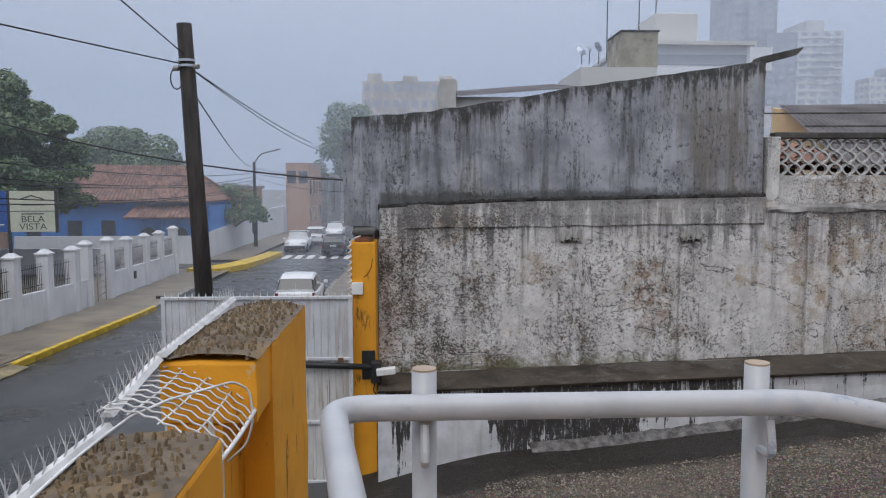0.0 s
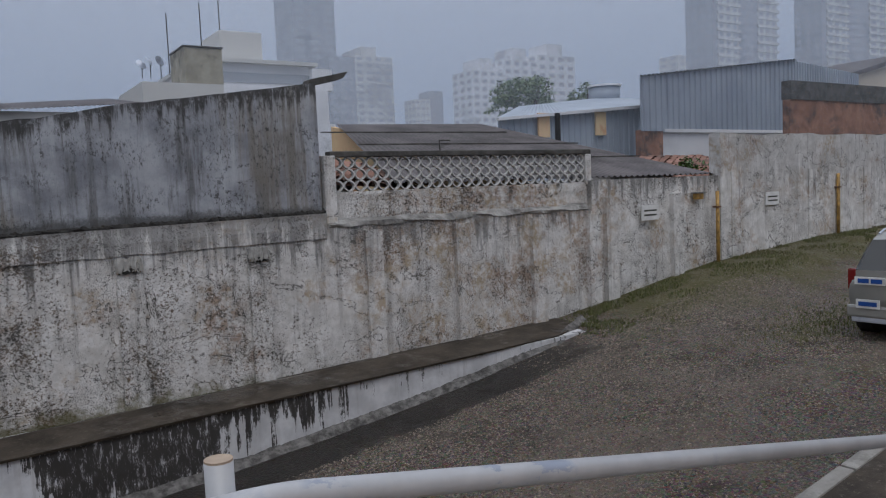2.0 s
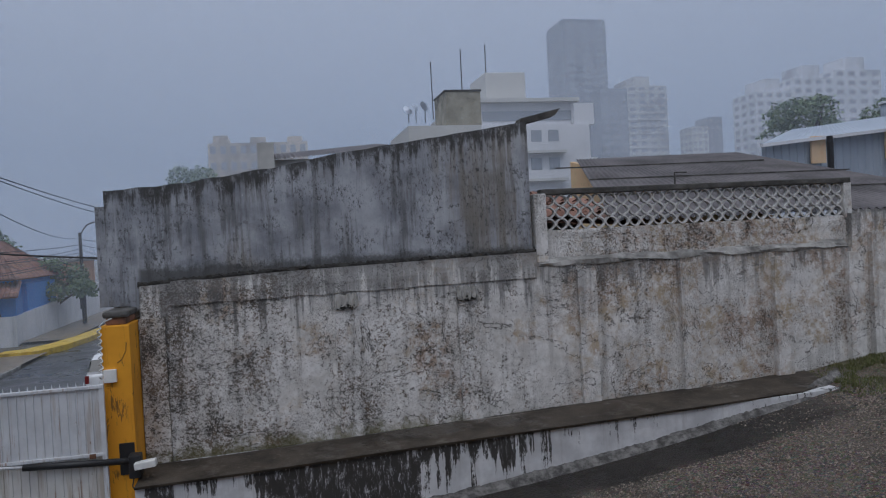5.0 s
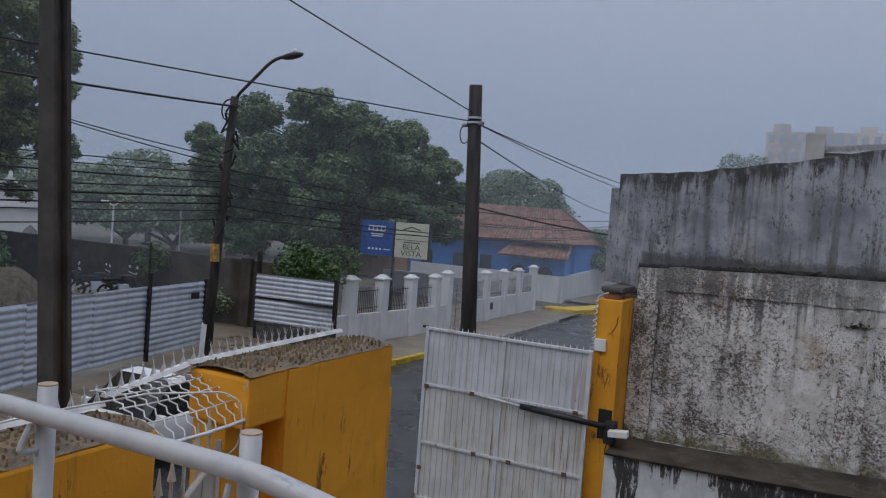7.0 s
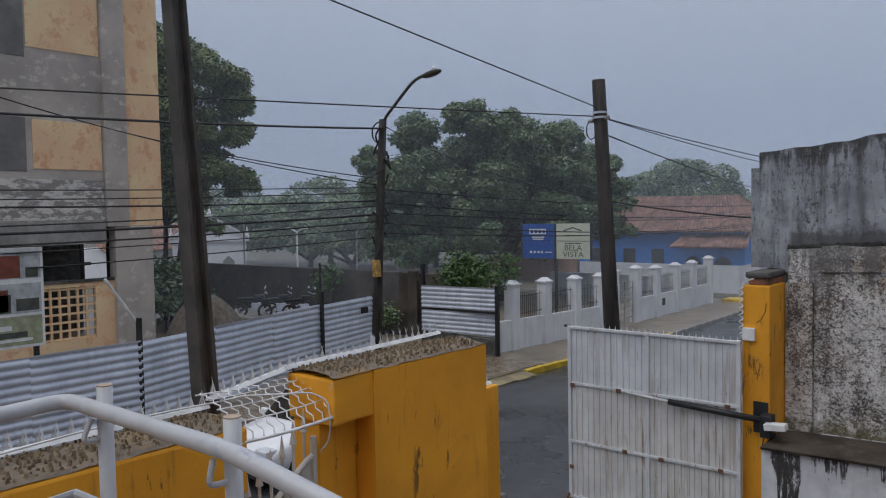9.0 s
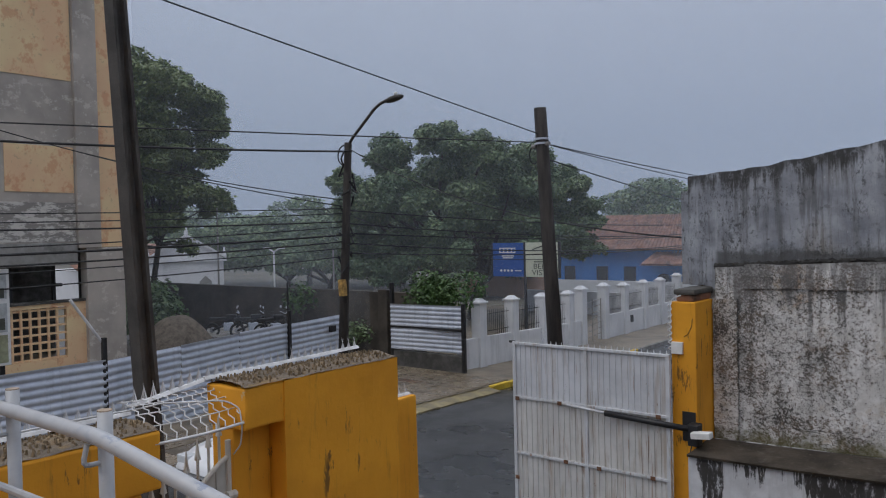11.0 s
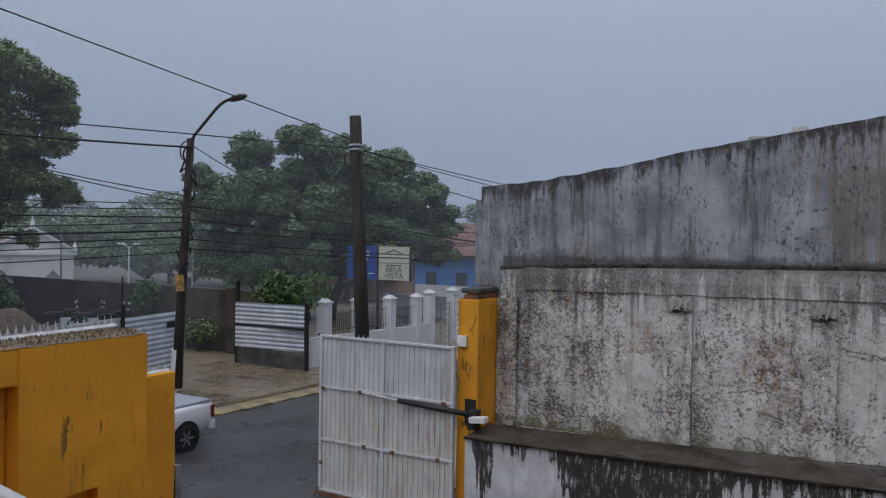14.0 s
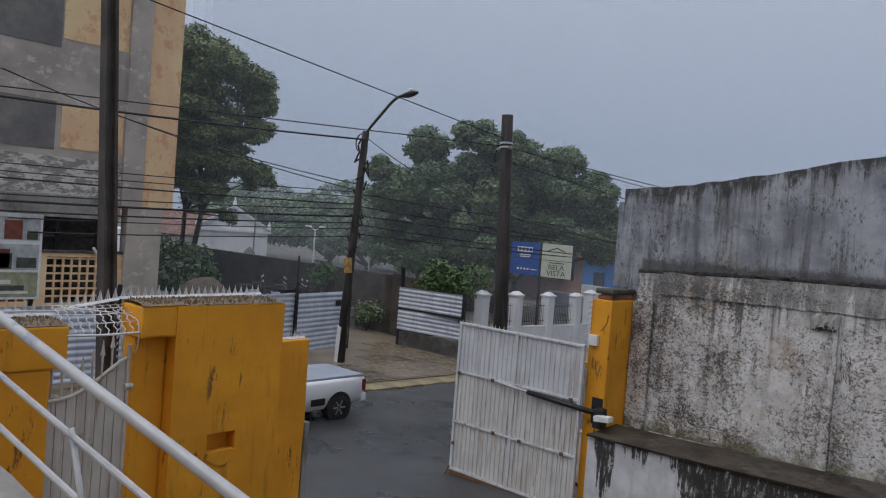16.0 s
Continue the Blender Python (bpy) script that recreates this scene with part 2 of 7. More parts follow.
def wet_gravel():
    m = Mat("wet_gravel", 0.6)
    d, col = m.cells(26)
    patch, big = m.noise(1.1, 7, 0.7, shift=3), m.noise(0.30, 5, 0.6, shift=5)
    g = m.mix(0.55, (0.108, 0.089, 0.073), col, "OVERLAY")
    peb = m.noise(30, 9, 0.82, shift=15)
    g = m.mix(m.math("MULTIPLY", m.step(peb, 0.54, 0.60), 0.9), g, (0.34, 0.295, 0.25))
    g = m.mix(m.math("MULTIPLY", m.step(peb, 0.48, 0.42), 0.92), g, (0.012, 0.010, 0.008))
    c = m.mix(m.math("MULTIPLY", m.step(patch, 0.48, 0.70), 0.75), g, (0.034, 0.029, 0.024))
    c = m.mix(m.math("MULTIPLY", m.step(big, 0.46, 0.62), 0.55), c, (0.175, 0.145, 0.118))
    # bare wet asphalt beside the retaining wall and under the wheels
    edge = m.math("MULTIPLY", m.step(m.math("ADD", m.axis(1), m.math("MULTIPLY", m.math("SUBTRACT", patch, 0.5), 1.6)), 9.9, 10.5), m.step(m.math("ADD", m.axis(0), m.math("MULTIPLY", patch, 1.5)), 11.0, 9.5))
    c = m.mix(m.math("MULTIPLY", edge, 0.86), c, (0.019, 0.017, 0.015))
    moss = m.math("MULTIPLY", m.step(m.math("ADD", m.axis(1), m.math("MULTIPLY", patch, 3.0)), 11.2, 12.6), m.step(m.axis(0), 10.3, 12.0))
    c = m.mix(m.math("MULTIPLY", moss, 0.75), c, (0.105, 0.100, 0.032))
    moss2 = m.math("MULTIPLY", m.step(m.math("ADD", m.axis(0), m.math("MULTIPLY", patch, 4.0)), 11.8, 13.0), m.step(m.noise(0.9, 4, shift=9), 0.5, 0.62))
    c = m.mix(m.math("MULTIPLY", moss2, 0.6), c, (0.09, 0.088, 0.032))
    wet = m.math("MAXIMUM", m.step(m.noise(0.6, 6, 0.65, shift=13), 0.60, 0.48), m.math("MULTIPLY", edge, 0.55))
    m.color(c).rough(m.mix(wet, (0.85, 0.85, 0.85), (0.46, 0.46, 0.46)))
    m.b.inputs["Specular IOR Level"].default_value = 0.28
    m.bump(m.math("ADD", m.math("MULTIPLY", d, -1.2), m.math("ADD", patch, peb)), 0.9, 0.035)
    return m.m


def wet_asphalt():
    m = Mat("wet_asphalt", 0.35)
    n, f = m.noise(0.5, 6, shift=2), m.noise(60, 4)
    tr = m.noise(0.9, 4, 0.5, (1.6, 0.08, 1), 5)
    c = m.mix(m.step(n, 0.3, 0.7), (0.034, 0.035, 0.037), (0.062, 0.062, 0.064))
    c = m.mix(m.math("MULTIPLY", m.step(tr, 0.48, 0.62), 0.4), c, (0.028, 0.028, 0.03))
    c = m.mix(m.math("MULTIPLY", m.step(f, 0.6, 0.72), 0.35), c, (0.13, 0.13, 0.13))
    m.color(c).rough(m.mix(m.step(n, 0.35, 0.65), (0.22, 0.22, 0.22), (0.5, 0.5, 0.5))).bump(f, 0.5, 0.008)
    return m.m


def stone(name, lo, hi, scale=1.5, rough=0.7, bump=0.4, stain=(0.03, 0.028, 0.025), amount=0.5):
    m = Mat(name, rough)
    mid, fine, s = m.noise(scale, 7, 0.65, shift=3), m.noise(scale * 14, 6, 0.7), m.noise(scale * 0.6, 6, 0.7, shift=9)
    c = m.mix(m.step(mid, 0.3, 0.7), lo, hi)
    c = m.mix(m.math("MULTIPLY", m.step(s, 0.5, 0.66), amount), c, stain)
    m.color(c).bump(m.math("ADD", mid, fine), bump, 0.015)
    return m.m


def streaky(name, lo, hi, dark, rough=0.6, metal=0.0, amount=0.6, scale=3.0, rust=None):
    """Painted metal or facade with rain streaks, and rust where given."""
    m = Mat(name, rough, metal)
    s, mid = m.noise(scale, 7, 0.65, (2.5, 2.5, 0.18), 3), m.noise(scale * 0.6, 6, shift=8)
    c = m.mix(m.step(mid, 0.3, 0.7), lo, hi)
    c = m.mix(m.math("MULTIPLY", m.step(s, 0.5, 0.68), amount), c, dark)
    if rust:
        run = m.math("MULTIPLY", m.step(m.noise(9, 6, 0.6, (2.4, 2.4, 0.12), 27), 0.58, 0.66), m.step(m.noise(1.6, 4, shift=33), 0.42, 0.56))
        c = m.mix(m.math("MULTIPLY", run, 0.7), c, (0.26, 0.15, 0.085))
        c = m.mix(m.math("MULTIPLY", m.step(m.noise(7, 7, 0.75, (1, 1, 0.5), 15), 0.63, 0.70), 0.8), c, rust)
    m.color(c).bump(m.noise(scale * 12, 4), 0.15, 0.004)
    return m.m


def flaked_paint():
    """Yellow facade paint that has come off in patches."""
    m = Mat("flaked_paint", 0.85)
    n, f = m.noise(1.6, 8, 0.72, (1, 1, 0.8), 4), m.noise(0.5, 3, shift=8)
    c = m.mix(m.step(f, 0.35, 0.65), (0.78, 0.60, 0.34), (0.74, 0.49, 0.29))
    c = m.mix(m.math("MULTIPLY", m.step(n, 0.52, 0.6), 0.55), c, (0.60, 0.25, 0.14))
    c = m.mix(m.math("MULTIPLY", m.step(m.noise(5, 7, 0.7, shift=2), 0.58, 0.66), 0.5), c, (0.40, 0.30, 0.19))
    m.color(c).bump(n, 0.3, 0.02)
    return m.m


def peeled_grey():
    m = Mat("peeled_grey", 0.9)
    n, f = m.noise(1.9, 9, 0.75, (1, 1, 1.3), 6), m.noise(0.5, 4, shift=3)
    c = m.mix(m.step(f, 0.35, 0.65), (0.34, 0.305, 0.27), (0.47, 0.42, 0.365))
    c = m.mix(m.math("MULTIPLY", m.step(n, 0.55, 0.6), 0.75), c, (0.58, 0.54, 0.48))
    m.color(c).bump(n, 0.4, 0.02)
    return m.m


def roof_tile():
    m = Mat("roof_tile", 0.85)
    n = m.noise(1.3, 6, shift=3)
    c = m.mix(m.island(), (0.20, 0.10, 0.07), (0.34, 0.19, 0.145))
    c = m.mix(m.math("MULTIPLY", m.step(n, 0.45, 0.65), 0.7), c, (0.10, 0.075, 0.065))
    m.color(c).bump(m.noise(20), 0.3, 0.01)
    return m.m


def leaf_mat(name, a, b, c3):
    m = Mat(name, 0.5)
    c = m.mix(m.island(), a, b)
    c = m.mix(m.step(m.noise(0.35, 4), 0.45, 0.65), c, c3)
    m.color(c)
    return m.m


def bark_mat(name, lo, hi):
    m = Mat(name, 0.85)
    n = m.noise(5, 7, 0.7, (2, 2, 0.25))
    m.color(m.mix(m.step(n, 0.35, 0.65), lo, hi)).bump(n, 0.7, 0.03)
    return m.m


def glass_mat(name, tint=(0.03, 0.035, 0.04)):
    m = Mat(name, 0.06)
    m.color(tint)
    m.b.inputs["Specular IOR Level"].default_value = 0.7
    return m.m


def mist_mat(name, density):
    """Stands in for rain-laden air: lets most light through and scatters the rest."""
    m = bpy.data.materials.new(name)
    m.use_nodes = True
    n, l = m.node_tree.nodes, m.node_tree.links
    n.clear()
    out, mix, tr = n.new("ShaderNodeOutputMaterial"), n.new("ShaderNodeMixShader"), n.new("ShaderNodeBsdfTransparent")
    dif, tl, two = n.new("ShaderNodeBsdfDiffuse"), n.new("ShaderNodeBsdfTranslucent"), n.new("ShaderNodeMixShader")
    dif.inputs[0].default_value = tl.inputs[0].default_value = (0.80, 0.86, 0.97, 1)
    l.new(dif.outputs[0], two.inputs[1])
    l.new(tl.outputs[0], two.inputs[2])
    two.inputs[0].default_value = 0.5
    mix.inputs[0].default_value = density
    l.new(tr.outputs[0], mix.inputs[1])
    l.new(two.outputs[0], mix.inputs[2])
    l.new(mix.outputs[0], out.inputs[0])
    return m


M_PLASTER, M_RENDER, M_DRIP, M_OCHRE = old_plaster(), grey_render(), drip_paint(), ochre_paint()
M_GRAVEL, M_ASPHALT = wet_gravel(), wet_asphalt()
def wet_stone():
    m = Mat("wet_ledge", 0.3)
    mid = m.noise(1.8, 7, 0.65, shift=3)
    c = m.mix(m.step(mid, 0.3, 0.7), (0.024, 0.019, 0.014), (0.074, 0.060, 0.046))
    c = m.mix(m.math("MULTIPLY", m.step(m.noise(14, 7, 0.8), 0.56, 0.64), 0.6), c, (0.14, 0.125, 0.10))
    m.color(c).rough(m.mix(m.step(m.noise(0.9, 5, 0.6, shift=9), 0.36, 0.50), (0.22, 0.22, 0.22), (0.75, 0.75, 0.75)))
    m.b.inputs["Specular IOR Level"].default_value = 0.3
    m.bump(m.math("ADD", mid, m.noise(25, 6, 0.7)), 0.4, 0.012)
    return m.m


M_LEDGE = wet_stone()
M_CONC = stone("weathered_concrete", (0.20, 0.19, 0.175), (0.33, 0.32, 0.30), 1.6, 0.75)
M_CAP = stone("black_capping", (0.045, 0.043, 0.039), (0.12, 0.115, 0.107), 3.0, 0.9, 0.8)
M_PAVE = stone("wet_pavement", (0.15, 0.125, 0.095), (0.27, 0.22, 0.155), 0.8, 0.38, 0.3, (0.05, 0.045, 0.038))
M_GROUND = stone("bare_ground", (0.07, 0.065, 0.05), (0.13, 0.12, 0.09), 0.2, 0.8)
M_KERB_Y = stone("yellow_kerb_paint", (0.50, 0.33, 0.02), (0.66, 0.46, 0.04), 3.0, 0.6, 0.3, (0.12, 0.09, 0.04), 0.4)
M_MOULD = stone("black_mould", (0.016, 0.015, 0.014), (0.05, 0.047, 0.043), 6.0, 0.95, 0.9)
M_RUBBLE = stone("mortar_bed", (0.13, 0.105, 0.080), (0.25, 0.20, 0.145), 6.0, 0.9, 1.0, (0.30, 0.19, 0.07), 0.6)
M_CHIP = plain("brown_chip", (0.20, 0.145, 0.085), 0.85, 0, 0.35, 22)
M_BARE = old_plaster("bare_plaster", 0.02)
M_CLEAN = old_plaster("newer_limewash", -0.05, 0.25)
M_PARAPET = old_plaster("parapet_limewash", -0.02, 0.0)
M_KERB_OLD = stone("worn_kerb_paint", (0.16, 0.135, 0.085), (0.32, 0.26, 0.13), 2.5, 0.5, 0.3, (0.07, 0.06, 0.05), 0.8)
M_CREAM = streaky("cream_gate_paint", (0.50, 0.475, 0.42), (0.62, 0.595, 0.54), (0.36, 0.31, 0.25), 0.55, 0.0, 0.6, 4.0, (0.17, 0.085, 0.045))
M_GATE = streaky("white_gate_paint", (0.50, 0.51, 0.53), (0.62, 0.63, 0.65), (0.36, 0.31, 0.26), 0.5, 0.0, 0.7, 4.0, (0.17, 0.085, 0.045))
M_GATEOLD = streaky("yellowed_gate_paint", (0.52, 0.51, 0.49), (0.63, 0.62, 0.595), (0.36, 0.30, 0.23), 0.55, 0.0, 0.7, 4.5, (0.15, 0.07, 0.035))


def chipped_paint():
    m = Mat("white_rail_paint", 0.34)
    c = m.mix(m.step(m.noise(7), 0.3, 0.7), (0.37, 0.38, 0.40), (0.45, 0.46, 0.48))
    bare = m.math("MULTIPLY", m.step(m.noise(16, 6, 0.7, (0.5, 1, 1), 4), 0.52, 0.58), m.step(m.noise(2.2, 3, shift=6), 0.52, 0.60))
    c = m.mix(m.math("MULTIPLY", bare, 0.8), c, (0.24, 0.28, 0.37))
    c = m.mix(m.math("MULTIPLY", m.step(m.noise(30, 5, 0.7, shift=8), 0.68, 0.72), 0.6), c, (0.22, 0.15, 0.10))
    m.color(c).bump(m.noise(40, 4), 0.12, 0.003)
    return m.m


M_RAIL = chipped_paint()
M_WIRE = plain("white_wire", (0.66, 0.66, 0.66), 0.5, 0.0, 0.15)
M_RUST = plain("rusty_steel", (0.15, 0.075, 0.04), 0.85)
M_BLACK = plain("black_plastic", (0.018, 0.018, 0.02), 0.5)
M_LABEL = plain("white_label", (0.72, 0.72, 0.70), 0.5, 0, 0.08)
M_GALV = streaky("galvanised_sheet", (0.46, 0.50, 0.58), (0.60, 0.64, 0.72), (0.34, 0.37, 0.44), 0.42, 0.25, 0.5)
M_WHITE = streaky("white_wall_paint", (0.60, 0.61, 0.63), (0.70, 0.71, 0.73), (0.40, 0.41, 0.42), 0.7, 0, 0.45, 1.6)
M_BLUE = streaky("blue_wall_paint", (0.035, 0.17, 0.52), (0.06, 0.24, 0.62), (0.05, 0.13, 0.34), 0.7, 0, 0.5, 1.2)
M_FLAKED, M_PEELED, M_TILE = flaked_paint(), peeled_grey(), roof_tile()
M_POLE_WOOD = bark_mat("dark_pole_wood", (0.015, 0.013, 0.012), (0.044, 0.037, 0.033))
M_POST = stone("grey_pole_concrete", (0.040, 0.036, 0.032), (0.080, 0.072, 0.064), 2.5, 0.8)
M_CABLE = plain("black_cable", (0.012, 0.012, 0.013), 0.6)
M_BARK = bark_mat("tree_bark", (0.035, 0.028, 0.022), (0.09, 0.075, 0.06))
M_LEAF = leaf_mat("mango_leaf", (0.044, 0.080, 0.034), (0.190, 0.260, 0.115), (0.095, 0.155, 0.078))
M_LEAF2 = leaf_mat("light_leaf", (0.080, 0.125, 0.034), (0.190, 0.240, 0.075), (0.14, 0.18, 0.06))
M_BUSH = leaf_mat("bush_leaf", (0.030, 0.075, 0.015), (0.075, 0.140, 0.030), (0.05, 0.10, 0.02))
M_GRASS = leaf_mat("grass_blade", (0.060, 0.080, 0.018), (0.15, 0.155, 0.045), (0.12, 0.095, 0.045))
M_FIBRO = stone("fibre_cement", (0.072, 0.066, 0.070), (0.145, 0.13, 0.132), 0.9, 0.8, 0.3)
M_SHED = streaky("blue_grey_sheet", (0.27, 0.31, 0.37), (0.34, 0.38, 0.44), (0.22, 0.25, 0.30), 0.5, 0.1, 0.5, 0.8)
M_BRICK = stone("red_brick", (0.19, 0.085, 0.05), (0.34, 0.17, 0.105), 1.6, 0.9, 0.6, (0.05, 0.042, 0.038), 0.8)
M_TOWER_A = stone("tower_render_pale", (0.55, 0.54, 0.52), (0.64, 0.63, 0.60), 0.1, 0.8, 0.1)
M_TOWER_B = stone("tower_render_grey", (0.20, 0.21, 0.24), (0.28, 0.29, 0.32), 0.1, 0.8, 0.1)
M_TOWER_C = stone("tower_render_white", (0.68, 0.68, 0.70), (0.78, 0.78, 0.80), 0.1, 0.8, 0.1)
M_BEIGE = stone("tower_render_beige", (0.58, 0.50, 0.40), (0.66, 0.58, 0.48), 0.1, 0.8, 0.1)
M_WINDOW = glass_mat("dark_window")
M_CARGLASS = glass_mat("car_glass", (0.015, 0.018, 0.02))
M_CARWHITE = plain("white_car_paint", (0.74, 0.75, 0.77), 0.18, 0, 0.04, 2, 0.0)
M_CARGREY = plain("silver_car_paint", (0.36, 0.36, 0.34), 0.22, 0.35, 0.05, 2, 0.0)
M_TYRE = plain("tyre_rubber", (0.018, 0.018, 0.018), 0.8)
M_RIM = plain("alloy_rim", (0.45, 0.46, 0.48), 0.3, 0.8)
M_REDLAMP = plain("red_lamp_lens", (0.17, 0.012, 0.012), 0.15, 0, 0.05)
M_CLEARLAMP = plain("clear_lamp_lens", (0.6, 0.62, 0.64), 0.12, 0, 0.05)
M_SIGNBLUE = plain("sign_blue", (0.012, 0.075, 0.32), 0.4, 0, 0.08)
M_SIGNCREAM = plain("sign_cream", (0.56, 0.58, 0.46), 0.4, 0, 0.06)
M_SIGNDARK = plain("sign_dark_ink", (0.07, 0.075, 0.06), 0.5)
M_YELLOW = plain("yellow_pipe_paint", (0.42, 0.25, 0.07), 0.6, 0, 0.35, 9)
M_PINK = streaky("orange_wall_paint", (0.40, 0.235, 0.15), (0.49, 0.305, 0.205), (0.24, 0.16, 0.12), 0.8, 0, 0.5, 0.7)
M_SAND = stone("sand_heap", (0.10, 0.085, 0.07), (0.17, 0.145, 0.12), 5, 0.95, 0.5)


# ---- mesh helpers ----
def obj(name, bm, mat, parent=None, label="", smooth=False):
    me = bpy.data.meshes.new(name)
    bm.normal_update()
    bm.to_mesh(me)
    bm.free()
    if smooth:
        me.polygons.foreach_set("use_smooth", [True] * len(me.polygons))
    for m in (mat if isinstance(mat, (list, tuple)) else [mat]):
        me.materials.append(m)
    ob = new(name, me)
    ob.parent = parent
    if label:
        ob["label"] = label
    return ob


def part(name, bm, mat, parent, label="", smooth=False):
    return obj(name, bm, mat, parent, label, smooth)


def shared(name, mesh, parent, m):
    ob = new(name, mesh)
    ob.parent = parent
    ob.matrix_basis = m
    return ob


def empty(name, m=None, label="", category="", group="", kind=""):
    ob = new(name)
    if m is not None:
        ob.matrix_world = m
    return tagged(ob, label, category, group, kind)


def box(bm, x0, x1, y0, y1, z0, z1, bevel=0.0, m=None):
    r = bmesh.ops.create_cube(bm, size=1)["verts"]
    bmesh.ops.scale(bm, vec=(x1 - x0, y1 - y0, z1 - z0), verts=r)
    bmesh.ops.translate(bm, vec=((x0 + x1) / 2, (y0 + y1) / 2, (z0 + z1) / 2), verts=r)
    if m is not None:
        bmesh.ops.transform(bm, matrix=m, verts=r)
    if bevel:
        es = list({e for v in r for e in v.link_edges})
        bmesh.ops.bevel(bm, geom=es, offset=bevel, segments=2, affect="EDGES", profile=0.6)
    return bm


def one_box(x0, x1, y0, y1, z0, z1, bevel=0.0):
    return box(bmesh.new(), x0, x1, y0, y1, z0, z1, bevel)


def prism(bm, poly, axis, a, b):
    """A polygon of two coordinates, pushed along the third axis from a to b."""
    def at(p, v):
        return {0: (v, p[0], p[1]), 1: (p[0], v, p[1]), 2: (p[0], p[1], v)}[axis]
    lo, hi = [bm.verts.new(at(p, a)) for p in poly], [bm.verts.new(at(p, b)) for p in poly]
    n = len(poly)
    bm.faces.new(lo[::-1])
    bm.faces.new(hi)
    for i in range(n):
        bm.faces.new((lo[i], lo[(i + 1) % n], hi[(i + 1) % n], hi[i]))
    bmesh.ops.recalc_face_normals(bm, faces=bm.faces)
    return bm


def tube(bm, pts, r, sides=8, r1=None, cap=True):
    """A round bar along points, of radius r, tapering to r1."""
    pts = [Vector(p) for p in pts]
    r1 = r if r1 is None else r1
    rings = []
    side = None
    for i, p in enumerate(pts):
        d = (pts[min(i + 1, len(pts) - 1)] - pts[max(i - 1, 0)]).normalized()
        if side is None:
            side = d.orthogonal().normalized()
        side = (side - d * side.dot(d)).normalized()
        up = d.cross(side)
        k = r + (r1 - r) * i / max(1, len(pts) - 1)
        rings.append([bm.verts.new(p + (side * math.cos(a) + up * math.sin(a)) * k) for a in [2 * math.pi * j / sides for j in range(sides)]])
    for a, b in zip(rings, rings[1:]):
        for j in range(sides):
            bm.faces.new((a[j], a[(j + 1) % sides], b[(j + 1) % sides], b[j]))
    if cap:
        bm.faces.new(rings[0][::-1])
        bm.faces.new(rings[-1])
    return bm


def grid(bm, nx, ny, fn):
    """A sheet of nx by ny cells; fn(u, v) gives its points."""
    vs = [[bm.verts.new(fn(i / nx, j / ny)) for j in range(ny + 1)] for i in range(nx + 1)]
    for i in range(nx):
        for j in range(ny):
            bm.faces.new((vs[i][j], vs[i + 1][j], vs[i + 1][j + 1], vs[i][j + 1]))
    return bm


def lerp(table, x):
    xs, ys = zip(*table)
    return float(np.interp(x, xs, ys))


def rough_edge(v, size=0.02, scale=3.0):
    return size * noise.noise(Vector(v) * scale)


# ---- ground ----
def street_z(y):
    return lerp(((-500, 0.1), (12, 0.1), (30, -0.38), (75, -0.45), (160, -2.0), (1500, -6.0)), y)


def wall_foot(x):
    return lerp(((-1.3, 0.18), (-0.78, 0.34), (0, 0.56), (0.8, 0.72), (1.8, 0.80), (2.7, 0.86), (3.4, 0.95), (4.5, 1.08), (5.6, 1.22), (6.7, 1.37), (7.9, 1.57), (9.2, 1.79), (10.3, 1.98), (15.6, 2.75), (20, 3.05), (40, 3.5)), x)


def yard_z(x, y):
    w = wall_foot(x)
    flat = 2.0 + 0.02 * (x - 10.3)
    k = min(1, max(0, (y - 7.0) / 5.3))
    return w if x < 10.3 else flat + (w - flat) * k * k * (3 - 2 * k)


def strip_mesh(xs, ys, zfn):
    bm = bmesh.new()
    vs = [[bm.verts.new((x, y, zfn(x, y))) for y in ys] for x in xs]
    for i in range(len(xs) - 1):
        for j in range(len(ys) - 1):
            bm.faces.new((vs[i][j], vs[i + 1][j], vs[i + 1][j + 1], vs[i][j + 1]))
    return bm


YS = [-60, -20, 0, 12, 16, 20, 25, 30, 40, 50, 60, 75, 100, 160]
tagged(obj("ground", strip_mesh([-1500, -400, -100, -40, -12, 0, 40, 100, 400, 1500], [-400, -60, 0, 12, 20, 30, 75, 160, 400, 1500], lambda x, y: street_z(y) - 0.06), M_GROUND), "wide bare wet earth under the town", "ground", kind="structure")
tagged(obj("road", strip_mesh([-10.8, -9, -7, -4.4], YS, lambda x, y: street_z(y) + 0.02 - 0.004 * (x + 7.6) ** 2), M_ASPHALT), "wet dark asphalt street running down the hill", "road", kind="structure")
tagged(obj("pavement", strip_mesh([-40, -30, -20, -15, -10.95], [-30, 0, 12, 16, 20, 25, 30, 40, 45.5], lambda x, y: street_z(y) + 0.13), M_PAVE), "wet brown concrete pavement across the street", "pavement", kind="structure")
tagged(obj("road_apron", strip_mesh([-4.4, -1.2], [-30, 0, 6, 12, 13.0], lambda x, y: street_z(y) + 0.02 - 0.004 * 10.24 + 0.045 * (x + 4.4)), M_ASPHALT), "dark asphalt apron before the gateways", "road", kind="structure")
tagged(obj("pavement_near", strip_mesh([-4.25, -1.2], [13.0, 16, 20, 30, 60, 100], lambda x, y: street_z(y) + 0.13), M_PAVE), "wet concrete pavement before the yellow wall", "pavement", kind="structure")
